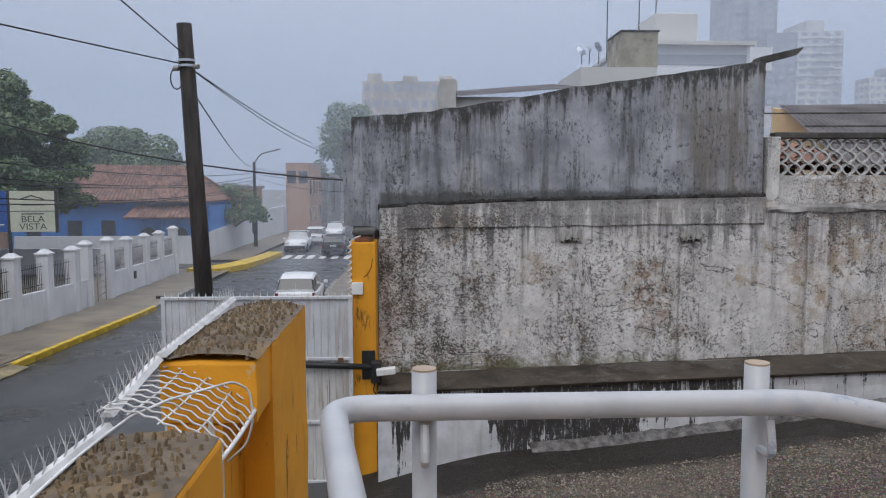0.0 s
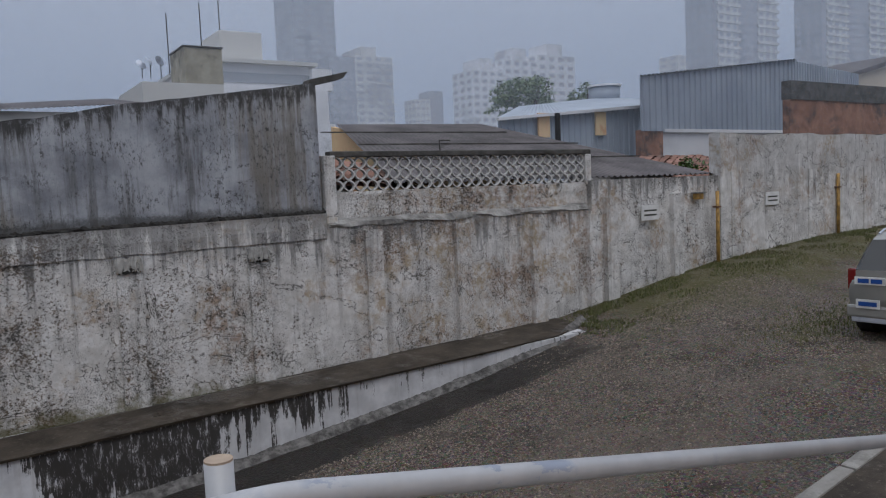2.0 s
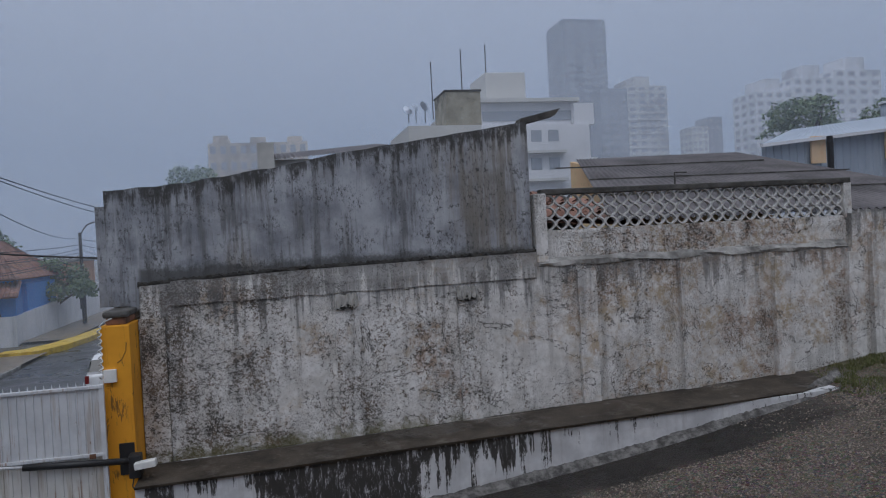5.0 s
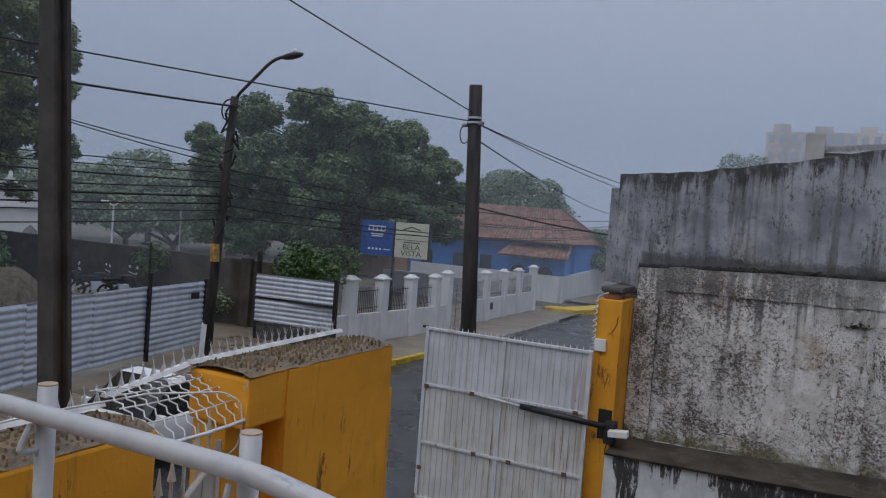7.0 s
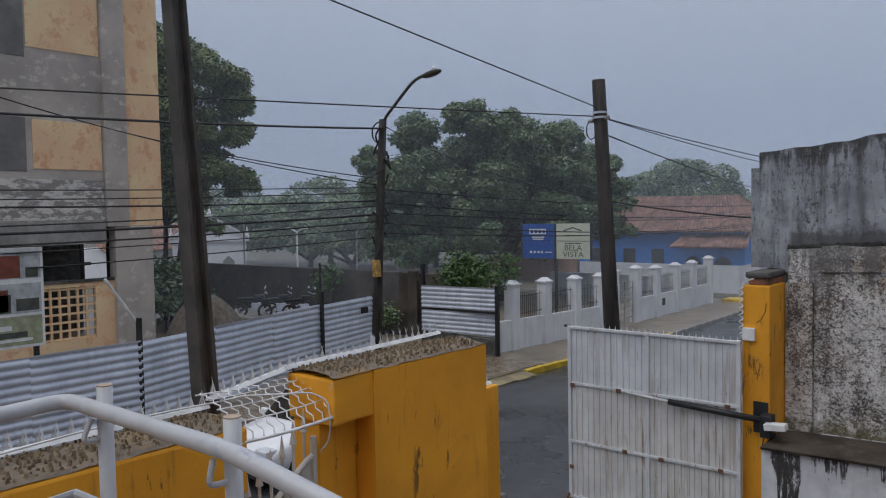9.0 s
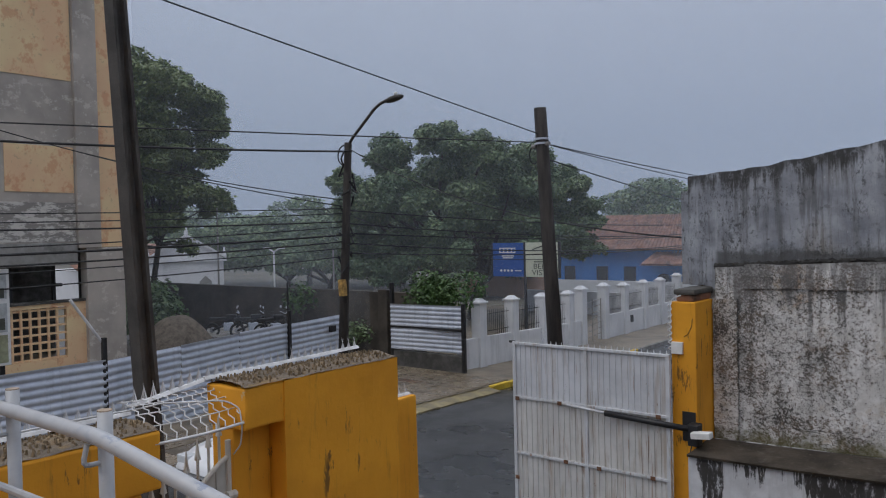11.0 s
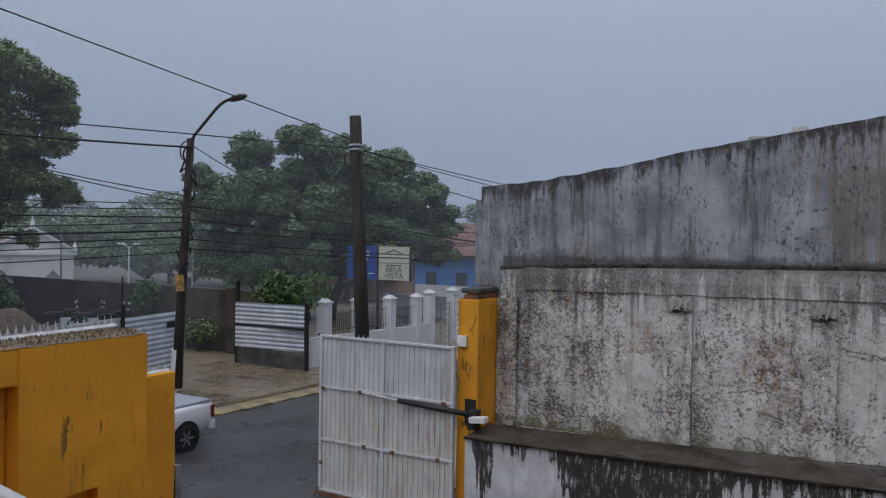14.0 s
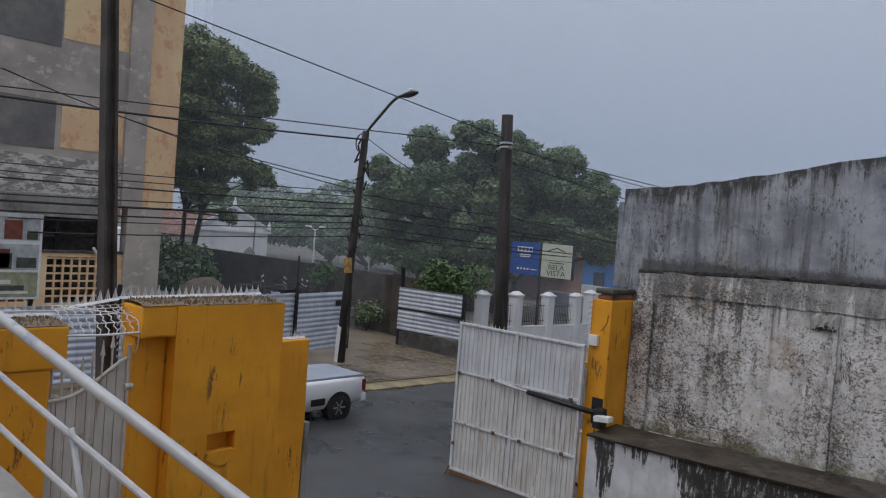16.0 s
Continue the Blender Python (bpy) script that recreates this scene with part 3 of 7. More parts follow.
tagged(obj("pavement_far", strip_mesh([-16, -11.4], [51, 55, 60, 75, 100], lambda x, y: street_z(y) + 0.13), M_PAVE), "wet pavement past the side street", "pavement", kind="structure")

bm = strip_mesh([-1.35 + 0.3 * i for i in range(119)], [2.3 + 0.25 * i for i in range(43)], lambda x, y: yard_z(x, y) + 0.02 * noise.noise(Vector((x * 0.6, y * 0.6, 0))))
tagged(obj("yard", bm, M_GRAVEL, smooth=True), "wet gravelled asphalt yard with mossy patches", "yard", kind="structure")


# kerbs of the street
def kerb(label, pts, mat, height=0.15, width=0.18):
    k = empty("kerb", None, label, "kerb", "", "structure")
    me = None
    bm = box(bmesh.new(), -width / 2, width / 2, 0, 0.98, -0.1, height, 0.025)
    if width > 0.5:
        for v in bm.verts:
            if v.co.x > 0 and v.co.z > 0:
                v.co.z = 0.015
    me = bpy.data.meshes.new("kerb_stone")
    bm.to_mesh(me)
    bm.free()
    me.materials.append(mat)
    for (x0, y0), (x1, y1) in zip(pts, pts[1:]):
        n = max(1, round(math.hypot(x1 - x0, y1 - y0)))
        for i in range(n):
            u = i / n
            x, y = x0 + (x1 - x0) * u, y0 + (y1 - y0) * u
            shared("kerb_stone", me, k, pose(x, y, street_z(y), 0, 0, math.degrees(math.atan2(-(x1 - x0), y1 - y0))) @ Matrix.Diagonal((1, math.hypot(x1 - x0, y1 - y0) / n, 1, 1)))
    return k


kerb("yellow painted kerb along the wet pavement", [(-10.87, 20.5), (-10.87, 31.5)], M_KERB_Y)
kerb("grey wet concrete kerb", [(-10.87, 31.5), (-10.9, 40)], M_CONC)
kerb("low worn concrete kerb of the driveway", [(-10.87, 2), (-10.87, 20.5)], M_KERB_OLD, 0.13, 0.8)
kerb("bare concrete kerb of the near pavement", [(-4.32, 13), (-4.32, 40)], M_CONC)
bm = bmesh.new()
ISLE = [(-13.2, 44.0), (-11.3, 44.2), (-10.4, 46.5), (-9.9, 50.0), (-9.6, 55.0), (-10.6, 55.2), (-11.0, 50.6), (-11.6, 47.4), (-12.4, 45.6), (-13.2, 45.3)]
prism(bm, ISLE, 2, -0.5, -0.12)
tagged(obj("kerb_corner", bm, M_KERB_Y), "broad yellow painted kerb curving round the street corner", "kerb", kind="structure")
for i in range(7):
    x = -10.2 + 0.85 * i
    tagged(obj("crossing_stripe", strip_mesh([x, x + 0.45], [52.5, 55.2], lambda a, b: street_z(b) + 0.026 - 0.004 * (a + 7.6) ** 2), M_LABEL), "worn white zebra crossing stripe on asphalt", "road marking", "zebra crossing", "structure")


# ---- yard wall ----
def rounded(pts, r=0.09, n=5):
    out = [Vector(pts[0])]
    for a, b, c in zip(pts, pts[1:], pts[2:]):
        a, b, c = Vector(a), Vector(b), Vector(c)
        p, q = b + (a - b).normalized() * r, b + (c - b).normalized() * r
        out += [p.lerp(b, i / n).lerp(b.lerp(q, i / n), i / n) for i in range(n + 1)]
    return out + [Vector(pts[-1])]


def wall_block(name, label, xs, topfn, botfn, y0, y1, mat, capmat=None, bump=0.012):
    """A wall along x with an uneven face and top, thick from y0 back to y1."""
    bm = bmesh.new()
    n = len(xs)
    rows = 12
    front = [[bm.verts.new((x, y0 + bump * noise.noise(Vector((x * 1.7, 0, j * 0.5))), botfn(x) + (topfn(x) - botfn(x)) * j / rows)) for j in range(rows + 1)] for x in xs]
    back = [[bm.verts.new((x, y1, z)) for z in (botfn(x), topfn(x))] for x in xs]
    for i in range(n - 1):
        for j in range(rows):
            bm.faces.new((front[i][j], front[i + 1][j], front[i + 1][j + 1], front[i][j + 1]))
        f = bm.faces.new((front[i][rows], front[i + 1][rows], back[i + 1][1], back[i][1]))
        f.material_index = 1 if capmat else 0
        bm.faces.new((back[i][0], back[i][1], back[i + 1][1], back[i + 1][0]))
    for i, flip in ((0, True), (n - 1, False)):
        loop = front[i] + [back[i][1], back[i][0]]
        bm.faces.new(loop[::-1] if flip else loop)
    bmesh.ops.recalc_face_normals(bm, faces=bm.faces)
    return tagged(obj(name, bm, [mat, capmat or mat]), label, "wall", kind="structure")


def span(a, b, step=0.25):
    n = max(1, round((b - a) / step))
    return [a + (b - a) * i / n for i in range(n + 1)]


def ledge_z(x):
    return lerp(((-1, 4.30), (1.1, 4.40), (5.3, 4.47)), x)


def foot(x):
    return lerp(((-1, 1.58), (2, 1.67), (5.3, 1.80), (8.4, 1.90), (10.6, 2.0), (15.6, 2.72), (20.3, 3.0), (40, 3.4)), x)


lower_wall = wall_block("wall_lower", "white limewashed yard wall, mouldy, cracked and flaking", span(-0.95, 5.32), lambda x: ledge_z(x) - 0.02, foot, 12.56, 12.95, M_PLASTER)
upper_wall = wall_block("wall_upper", "grey cement rendered house wall with black rain streaks", span(-1.38, 5.27), lambda x: lerp(((-1.4, 5.72), (-0.3, 5.80), (0.4, 5.90), (1.2, 6.01), (2.1, 6.19), (3.4, 6.37), (5.3, 6.64)), x) + rough_edge((x, 0, 0), 0.03, 4), lambda x: ledge_z(x) - 0.4 if x > -0.95 else 4.0, 12.63, 13.0, M_RENDER, M_CAP)
tagged(obj("wall_return", one_box(-1.53, -1.37, 12.72, 20, 4.0, 5.5, 0.01), M_RENDER), "grey rendered side of the house beside the street", "wall", kind="structure")
tagged(obj("wall_street_side", one_box(-1.40, -1.0, 13.05, 26, -0.6, 5.4, 0.01), M_PLASTER), "stained house wall along the street", "wall", kind="structure")

# ragged mortar lip between lower and upper wall
bm = bmesh.new()
xs = span(-0.97, 5.32, 0.035)
grid(bm, len(xs) - 1, 5, lambda u, v: (lambda x, k: (x, 12.66 - (0.0, 0.05, 0.08, 0.085, 0.07, 0.06)[k] + rough_edge((x, k, 3), 0.035, 5) + rough_edge((x, k, 7), 0.025, 21), ledge_z(x) + (0.05, 0.035, 0.012, -0.015, -0.035, -0.05)[k] + rough_edge((x, k, 9), 0.05, 15)))(-0.97 + 6.29 * u, round(v * 5)))
tagged(obj("wall_lip", bm, M_MOULD), "ragged black mouldy mortar ledge along the wall", "ledge", kind="structure")

# band and pilasters of the lower wall
def pilaster(x, w, z1, niche=True, proud=0.085):
    p = empty("pilaster", None, "flaking white plaster pilaster of the yard wall", "pilaster", "pilasters of the yard wall", "structure")
    bm = bmesh.new()
    zs = span(foot(x) - 0.05, z1, 0.12)
    a = [[bm.verts.new((x + (-w / 2, w / 2)[k % 3 == 1 or k % 3 == 2] * (1 if k else 1) + rough_edge((x, k, z), 0.02, 5), 12.6 if k in (0, 3) else 12.56 - proud + rough_edge((x + k, 2, z), 0.012, 3), z)) for k in range(4)] for z in zs]
    for r in a:
        r[0].co.x, r[1].co.x, r[2].co.x, r[3].co.x = [x + d for d in (-w / 2, -w / 2 + rough_edge((x, 1, r[0].co.z), 0.02, 5), w / 2 + rough_edge((x, 7, r[0].co.z), 0.02, 5), w / 2)]
    for r, s in zip(a, a[1:]):
        for k in range(3):
            bm.faces.new((r[k], r[k + 1], s[k + 1], s[k]))
    bm.faces.new(a[-1])
    part("shaft", bm, M_BARE if x < 5 else M_CLEAN, p)
    if niche:
        bm = bmesh.new()
        grid(bm, 16, 4, lambda u, v: (x + (w + 0.02) * (u - 0.5), 12.535 - (proud + 0.02) * (1 - v) ** 0.5 + rough_edge((u * 4, v * 3, x), 0.03, 6), z1 - 0.03 + 0.20 * v + rough_edge((u * 5, v, x), 0.06, 7)))
        part("head", bm, M_CONC, p, "sloping grey mouldy head of the pilaster")
        bm = bmesh.new()
        prism(bm, [(x + (w - 0.02) * (k / 12 - 0.5), z1 + 0.005 + rough_edge((k, x, 3), 0.025, 0.9)) for k in range(13)] + [(x + (w - 0.06) * (0.5 - k / 12), z1 - 0.04 - 0.13 * abs(noise.noise(Vector((k * 0.8, x, 2))))) for k in range(13)], 1, 12.545 - proud - 0.02, 12.60)
        part("crack", bm, M_MOULD, p, "black mouldy break under the head")
    return p


for x, w in ((-0.78, 0.36), (2.10, 0.36), (4.06, 0.34)):
    pilaster(x, w, 3.80, x > 0)
bm = bmesh.new()
grid(bm, 60, 2, lambda u, v: (-0.5 + 5.8 * u, 12.535 + (0.03 if v > 0.9 else 0) + rough_edge((u * 9, v, 1), 0.008, 4), (3.97 + 0.36 * v) + 0.02 * noise.noise(Vector((u * 14, v, 4))) + 0.06 * u))
tagged(obj("wall_band", bm, M_PLASTER), "rendered band below the ledge of the yard wall", "wall", kind="structure")

# wall right of the house: low parapet with breeze blocks
R_TOP = ((5.32, 4.27), (11.45, 4.20))
wall_block("wall_parapet", "weathered white wall with black streaks below a parapet", span(5.32, 11.5), lambda x: lerp(R_TOP, x), foot, 12.58, 12.85, M_PLASTER, M_CAP)
wall_block("wall_parapet_top", "white parapet below the breeze blocks", span(5.55, 11.5), lambda x: 4.80, lambda x: 4.1, 12.74, 12.88, M_PARAPET, M_CAP)
bm = bmesh.new()
xs = span(5.35, 11.4, 0.045)
grid(bm, len(xs) - 1, 4, lambda u, v: (lambda x, k: (x, 12.74 - (0.0, 0.13, 0.185, 0.18, 0.15)[k] + rough_edge((x, k, 5), 0.06, 3.1) + rough_edge((x, k, 8), 0.02, 19), 4.25 + (0.085, 0.055, 0.01, -0.035, -0.055)[k] + rough_edge((x, k, 2), 0.045, 2.3) + rough_edge((x, k, 6), 0.018, 17)))(5.35 + 6.05 * u, round(v * 4)))
tagged(obj("parapet_lip", bm, stone("crumbled_mortar", (0.16, 0.155, 0.145), (0.40, 0.39, 0.37), 3.0, 0.9, 0.8)), "crumbling mortar ledge under the parapet", "ledge", kind="structure")
for x in (6.15, 8.05, 9.9, 11.45):
    pilaster(x, 0.32, 4.12, False, 0.10)
tagged(obj("parapet_post", one_box(5.32, 5.53, 12.57, 12.85, 4.27, 5.42, 0.015), M_PARAPET), "white painted post at the end of the parapet", "post", kind="structure")
tagged(obj("parapet_coping", one_box(5.5, 11.62, 12.70, 12.92, 5.40, 5.50, 0.02), M_CAP), "black mouldy coping over the breeze blocks", "coping", kind="structure")
tagged(obj("parapet_end", one_box(11.46, 11.62, 12.70, 12.90, 4.75, 5.40, 0.015), M_PARAPET), "stained end post of the breeze block parapet", "post", kind="structure")

M_BLOCK = streaky("limewashed_concrete", (0.52, 0.51, 0.49), (0.72, 0.71, 0.69), (0.10, 0.095, 0.09), 0.85, 0, 0.8, 5.0)
lattice = empty("breeze_block_screen", None, "white concrete breeze block screen of round rings, mouldy", "screen", "", "structure")
bm = bmesh.new()
W, H = 0.228, 0.20
SEG = 16
ring = [[bm.verts.new((k * (W / 2 + 0.004) * math.cos(a) * (1 - 0.07 * math.sin(2 * a) ** 2), y, k * (H / 2 + 0.004) * math.sin(a) * (1 - 0.07 * math.sin(2 * a) ** 2))) for k, y in ((1, -0.045), (1, 0.045), (0.77, 0.045), (0.77, -0.045))] for a in [2 * math.pi * i / SEG for i in range(SEG)]]
for a, b in zip(ring, ring[1:] + ring[:1]):
    for k in range(4):
        bm.faces.new((a[k], b[k], b[(k + 1) % 4], a[(k + 1) % 4]))
bmesh.ops.recalc_face_normals(bm, faces=bm.faces)
block_mesh = bpy.data.meshes.new("breeze_block")
bm.to_mesh(block_mesh)
bm.free()
block_mesh.materials.append(M_BLOCK)
for i in range(26):
    for j in range(3):
        shared("breeze_block", block_mesh, lattice, pose(5.645 + W * i, 12.80, 4.80 + H * (j + 0.5)))

wall_block("wall_low_right", "stained white yard wall below the fibre cement roof", span(11.5, 15.75), lambda x: 4.83 + rough_edge((x, 1, 1), 0.02), foot, 12.60, 12.85, M_PLASTER, M_CAP)
wall_block("wall_high_right", "tall weathered yard wall with peeling white paint", span(15.75, 27.0), lambda x: 5.84 + rough_edge((x, 2, 1), 0.06, 1.5), lambda x: foot(x) - 0.1, 12.52, 12.85, M_CLEAN, M_CAP)
for x in (12.0, 14.15, 16.3, 19.6, 22.4):
    pilaster(x, 0.34, 4.45 if x < 15.7 else 4.9, False, 0.08)
for x, z0, z1 in ((15.52, 2.75, 4.45), (20.8, 3.0, 4.75), (24.6, 3.1, 4.8)):
    pp = empty("drain_pipe", None, "yellow painted drain pipe on the yard wall", "pipe", "drain pipes", "")
    part("pipe", tube(bmesh.new(), [(x, 12.45, z0 - 0.1), (x, 12.45, z1)], 0.045, 10), M_YELLOW, pp, smooth=True)
    part("bracket", one_box(x - 0.08, x + 0.08, 12.40, 12.53, z1 - 0.4, z1 - 0.36), M_RUST, pp)
for x, z, y in ((13.18, 4.05, 12.50), (17.78, 4.18, 12.50)):
    pl = empty("wall_notice", None, "small white notice plate with dark lines on the wall", "sign", "wall notices")
    part("plate", one_box(x - 0.28, x + 0.28, y - 0.03, y, z - 0.17, z + 0.17, 0.006), M_LABEL, pl)
    for k in (0.05, -0.05):
        part("text_bar", one_box(x - 0.2, x + 0.2, y - 0.034, y - 0.031, z + k - 0.018, z + k + 0.018), M_SIGNDARK, pl)
fl = empty("wall_floodlight", None, "small yellowed floodlight box on the yard wall", "lamp")
part("housing", one_box(14.75, 14.98, 12.42, 12.56, 4.28, 4.42, 0.02), M_YELLOW, fl)
part("hood", one_box(14.7, 15.03, 12.38, 12.58, 4.42, 4.45, 0.008), M_CONC, fl)
tagged(obj("eave_beam", prism(bmesh.new(), [(5.15, 6.58), (5.80, 6.74), (5.90, 6.86), (5.2, 6.70)], 1, 12.66, 12.95), M_CAP), "black weathered timber end jutting from the roof", "beam")

# ledge and retaining wall beside the driveway
bm = bmesh.new()
xs = span(-0.95, 10.35, 0.25)
def lz(x):
    return lerp(((-1, 1.67), (0.8, 1.71), (2.2, 1.76), (3.8, 1.81), (5, 1.84), (6.7, 1.89), (7.9, 1.92), (9.4, 1.95), (10.4, 1.98)), x)
def ly(x):
    return lerp(((-1, 11.32), (7.5, 11.32), (9.4, 11.42), (10.4, 11.9)), x)
rows = []
for x in xs:
    rows.append([bm.verts.new(p) for p in ((x, 12.6, foot(x) + 0.02), (x, 12.2, lz(x) + 0.03 + rough_edge((x, 1, 0), 0.02, 2)), (x, ly(x) + 0.2, lz(x) + rough_edge((x, 2, 0), 0.015, 2)), (x, ly(x) - 0.04 + rough_edge((x, 5, 0), 0.02, 3), lz(x)), (x, ly(x) - 0.03, lz(x) - 0.035), (x, ly(x), lz(x) - 0.045))])
for a, b in zip(rows, rows[1:]):
    for k in range(5):
        bm.faces.new((a[k], b[k], b[k + 1], a[k + 1]))
bmesh.ops.recalc_face_normals(bm, faces=bm.faces)
tagged(obj("wall_ledge", bm, M_LEDGE), "wet dark concrete ledge at the foot of the wall", "ledge", kind="structure")
wall_block("retaining_wall", "white painted retaining wall with black mould runs", xs, lambda x: lz(x) - 0.03, lambda x: wall_foot(x) - 0.3, 11.34, 12.5, M_DRIP, None, 0.008)
bm = bmesh.new()
xs = span(1.3, 10.5, 0.06)
grid(bm, len(xs) - 1, 3, lambda u, v: (lambda x, k: (x, ly(x) + 0.03 - (0, 0.04, 0.12, 0.20)[k] + rough_edge((x, k, 8), 0.04, 1.7) + rough_edge((x, k, 3), 0.02, 14), wall_foot(x) + (0.11, 0.08, 0.035, -0.03)[k] + rough_edge((x, k, 4), 0.03, 2.5) + rough_edge((x, k, 1), 0.02, 16)))(1.3 + 9.2 * u, round(v * 3)))
tagged(obj("drive_gutter", bm, stone("mortar_fillet", (0.040, 0.037, 0.034), (0.24, 0.23, 0.22), 7.0, 0.6, 1.0, (0.03, 0.028, 0.025), 0.8), smooth=True), "rough grey mortar fillet along the driveway edge", "kerb", kind="structure")

# small moss tufts and grass along walls
def tufts(name, label, spots, mat, size, seed, count):
    rnd = random.Random(seed)
    v, f = [], []
    for _ in range(count):
        x, y, z = spots(rnd)
        for _ in range(3):
            a, h = rnd.uniform(0, 6.28), size * rnd.uniform(0.4, 1.2)
            dx, dy = math.cos(a), math.sin(a)
            lean = rnd.uniform(0.2, 0.9) * h
            k, w = len(v), size * 0.12
            v += [(x - dy * w, y + dx * w, z - 0.01), (x + dy * w, y - dx * w, z - 0.01), (x + dx * lean, y + dy * lean, z + h)]
            f.append((k, k + 1, k + 2))
    me = bpy.data.meshes.new(name)
    me.from_pydata(v, [], f)
    me.materials.append(mat)
    return tagged(new(name, me), label, "plants", kind="stuff")


def along_wall(r):
    x = r.uniform(10.2, 24) if r.random() < 0.8 else r.uniform(9.9, 11.6)
    y = 12.5 - abs(r.gauss(0, 0.9)) - (0.6 if x < 10.8 else 0)
    while noise.noise(Vector((x * 1.1, y * 1.6, 5))) < -0.05:
        x, y = r.uniform(10.2, 24), 12.5 - abs(r.gauss(0, 0.9))
    return x, y, yard_z(x, y)


def moss_foot(r):
    x = r.uniform(-0.9, 3.4)
    return x, 12.56 - abs(r.gauss(0, 0.05)), foot(x) + 0.02


tufts("grass", "low green weeds along the foot of the yard wall", along_wall, M_GRASS, 0.06, 3, 6500)
tufts("moss", "yellow-green moss on the wet ledge", moss_foot, M_GRASS, 0.035, 4, 1500)
tufts("yard_weeds", "sparse weeds on the gravel yard", lambda r: (lambda x, y: (x, y, yard_z(x, y)))(r.gauss(13.2, 1.3), r.gauss(8.2, 0.5)), M_GRASS, 0.06, 5, 1300)


def pebbles(name, label, count, seed, place, mat):
    """Loose stones, each a small uneven tetrahedron."""
    rnd = random.Random(seed)
    v, f = [], []
    for _ in range(count):
        x, y = place(rnd)
        z, r, k = yard_z(x, y) + 0.02 * noise.noise(Vector((x * 0.6, y * 0.6, 0))), 0.008 + 0.015 * rnd.random() ** 2, len(v)
        a = rnd.uniform(0, 6.28)
        v += [(x + r * math.cos(a + t), y + r * math.sin(a + t), z) for t in (0, 2.1, 4.2)] + [(x + rnd.uniform(-0.4, 0.4) * r, y + rnd.uniform(-0.4, 0.4) * r, z + r * rnd.uniform(0.5, 1.0))]
        f += [(k, k + 1, k + 3), (k + 1, k + 2, k + 3), (k + 2, k, k + 3)]
    me = bpy.data.meshes.new(name)
    me.from_pydata(v, [], f)
    me.materials.append(mat)
    return tagged(new(name, me), label, "gravel", kind="stuff")


m = Mat("pebble", 0.45)
m.color(m.mix(m.island(), (0.018, 0.015, 0.011), (0.31, 0.255, 0.205)))
pebbles("gravel", "loose wet brown gravel on the yard", 52000, 8, lambda r: (lambda x: (x, (10.3 if x < 9.5 else 11.2) - abs(r.gauss(0, 1)) * 2.6))(r.uniform(0.5, 15)), m.m)
pebbles("gravel", "loose wet brown gravel on the yard", 26000, 9, lambda r: (r.uniform(8, 22), r.uniform(5.2, 12.3)), m.m)


# ---- yellow street wall ----
def spikes(parent, p0, p1, n, h=0.105):
    """A strip of white sheet-metal spikes from p0 to p1."""
    p0, p1 = Vector(p0), Vector(p1)
    d = (p1 - p0).normalized()
    strip = part("spike_strip", prism(bmesh.new(), [(-0.028, -0.006), (0.028, -0.006), (0.012, 0.014), (-0.012, 0.014)], 1, 0, (p1 - p0).length), M_WIRE, parent, "white metal spike strip")
    strip.matrix_world = Matrix.Translation(p0) @ (p1 - p0).to_track_quat("Y", "Z").to_matrix().to_4x4()
    bm = bmesh.new()
    s = Vector((-d.y, d.x, 0))
    for k, (o, lean) in enumerate(((-0.02, -0.5), (0.02, 0.5), (0.0, 0.0))):
        b = d * (o * 1.1)
        tip = s * (lean * h * 0.6) + Vector((0, 0, h)) + d * (o * 0.8)
        a = [bm.verts.new(b + d * 0.008), bm.verts.new(b - d * 0.008), bm.verts.new(b + s * 0.004), bm.verts.new(tip)]
        for q in ((0, 1, 3), (1, 2, 3), (2, 0, 3)):
            bm.faces.new([a[i] for i in q])
    me = bpy.data.meshes.new("spike")
    bm.to_mesh(me)
    bm.free()
    me.materials.append(M_WIRE)
    for i in range(n):
        shared("spike", me, parent, Matrix.Translation(p0 + (p1 - p0) * ((i + 0.5) / n)))
    return strip


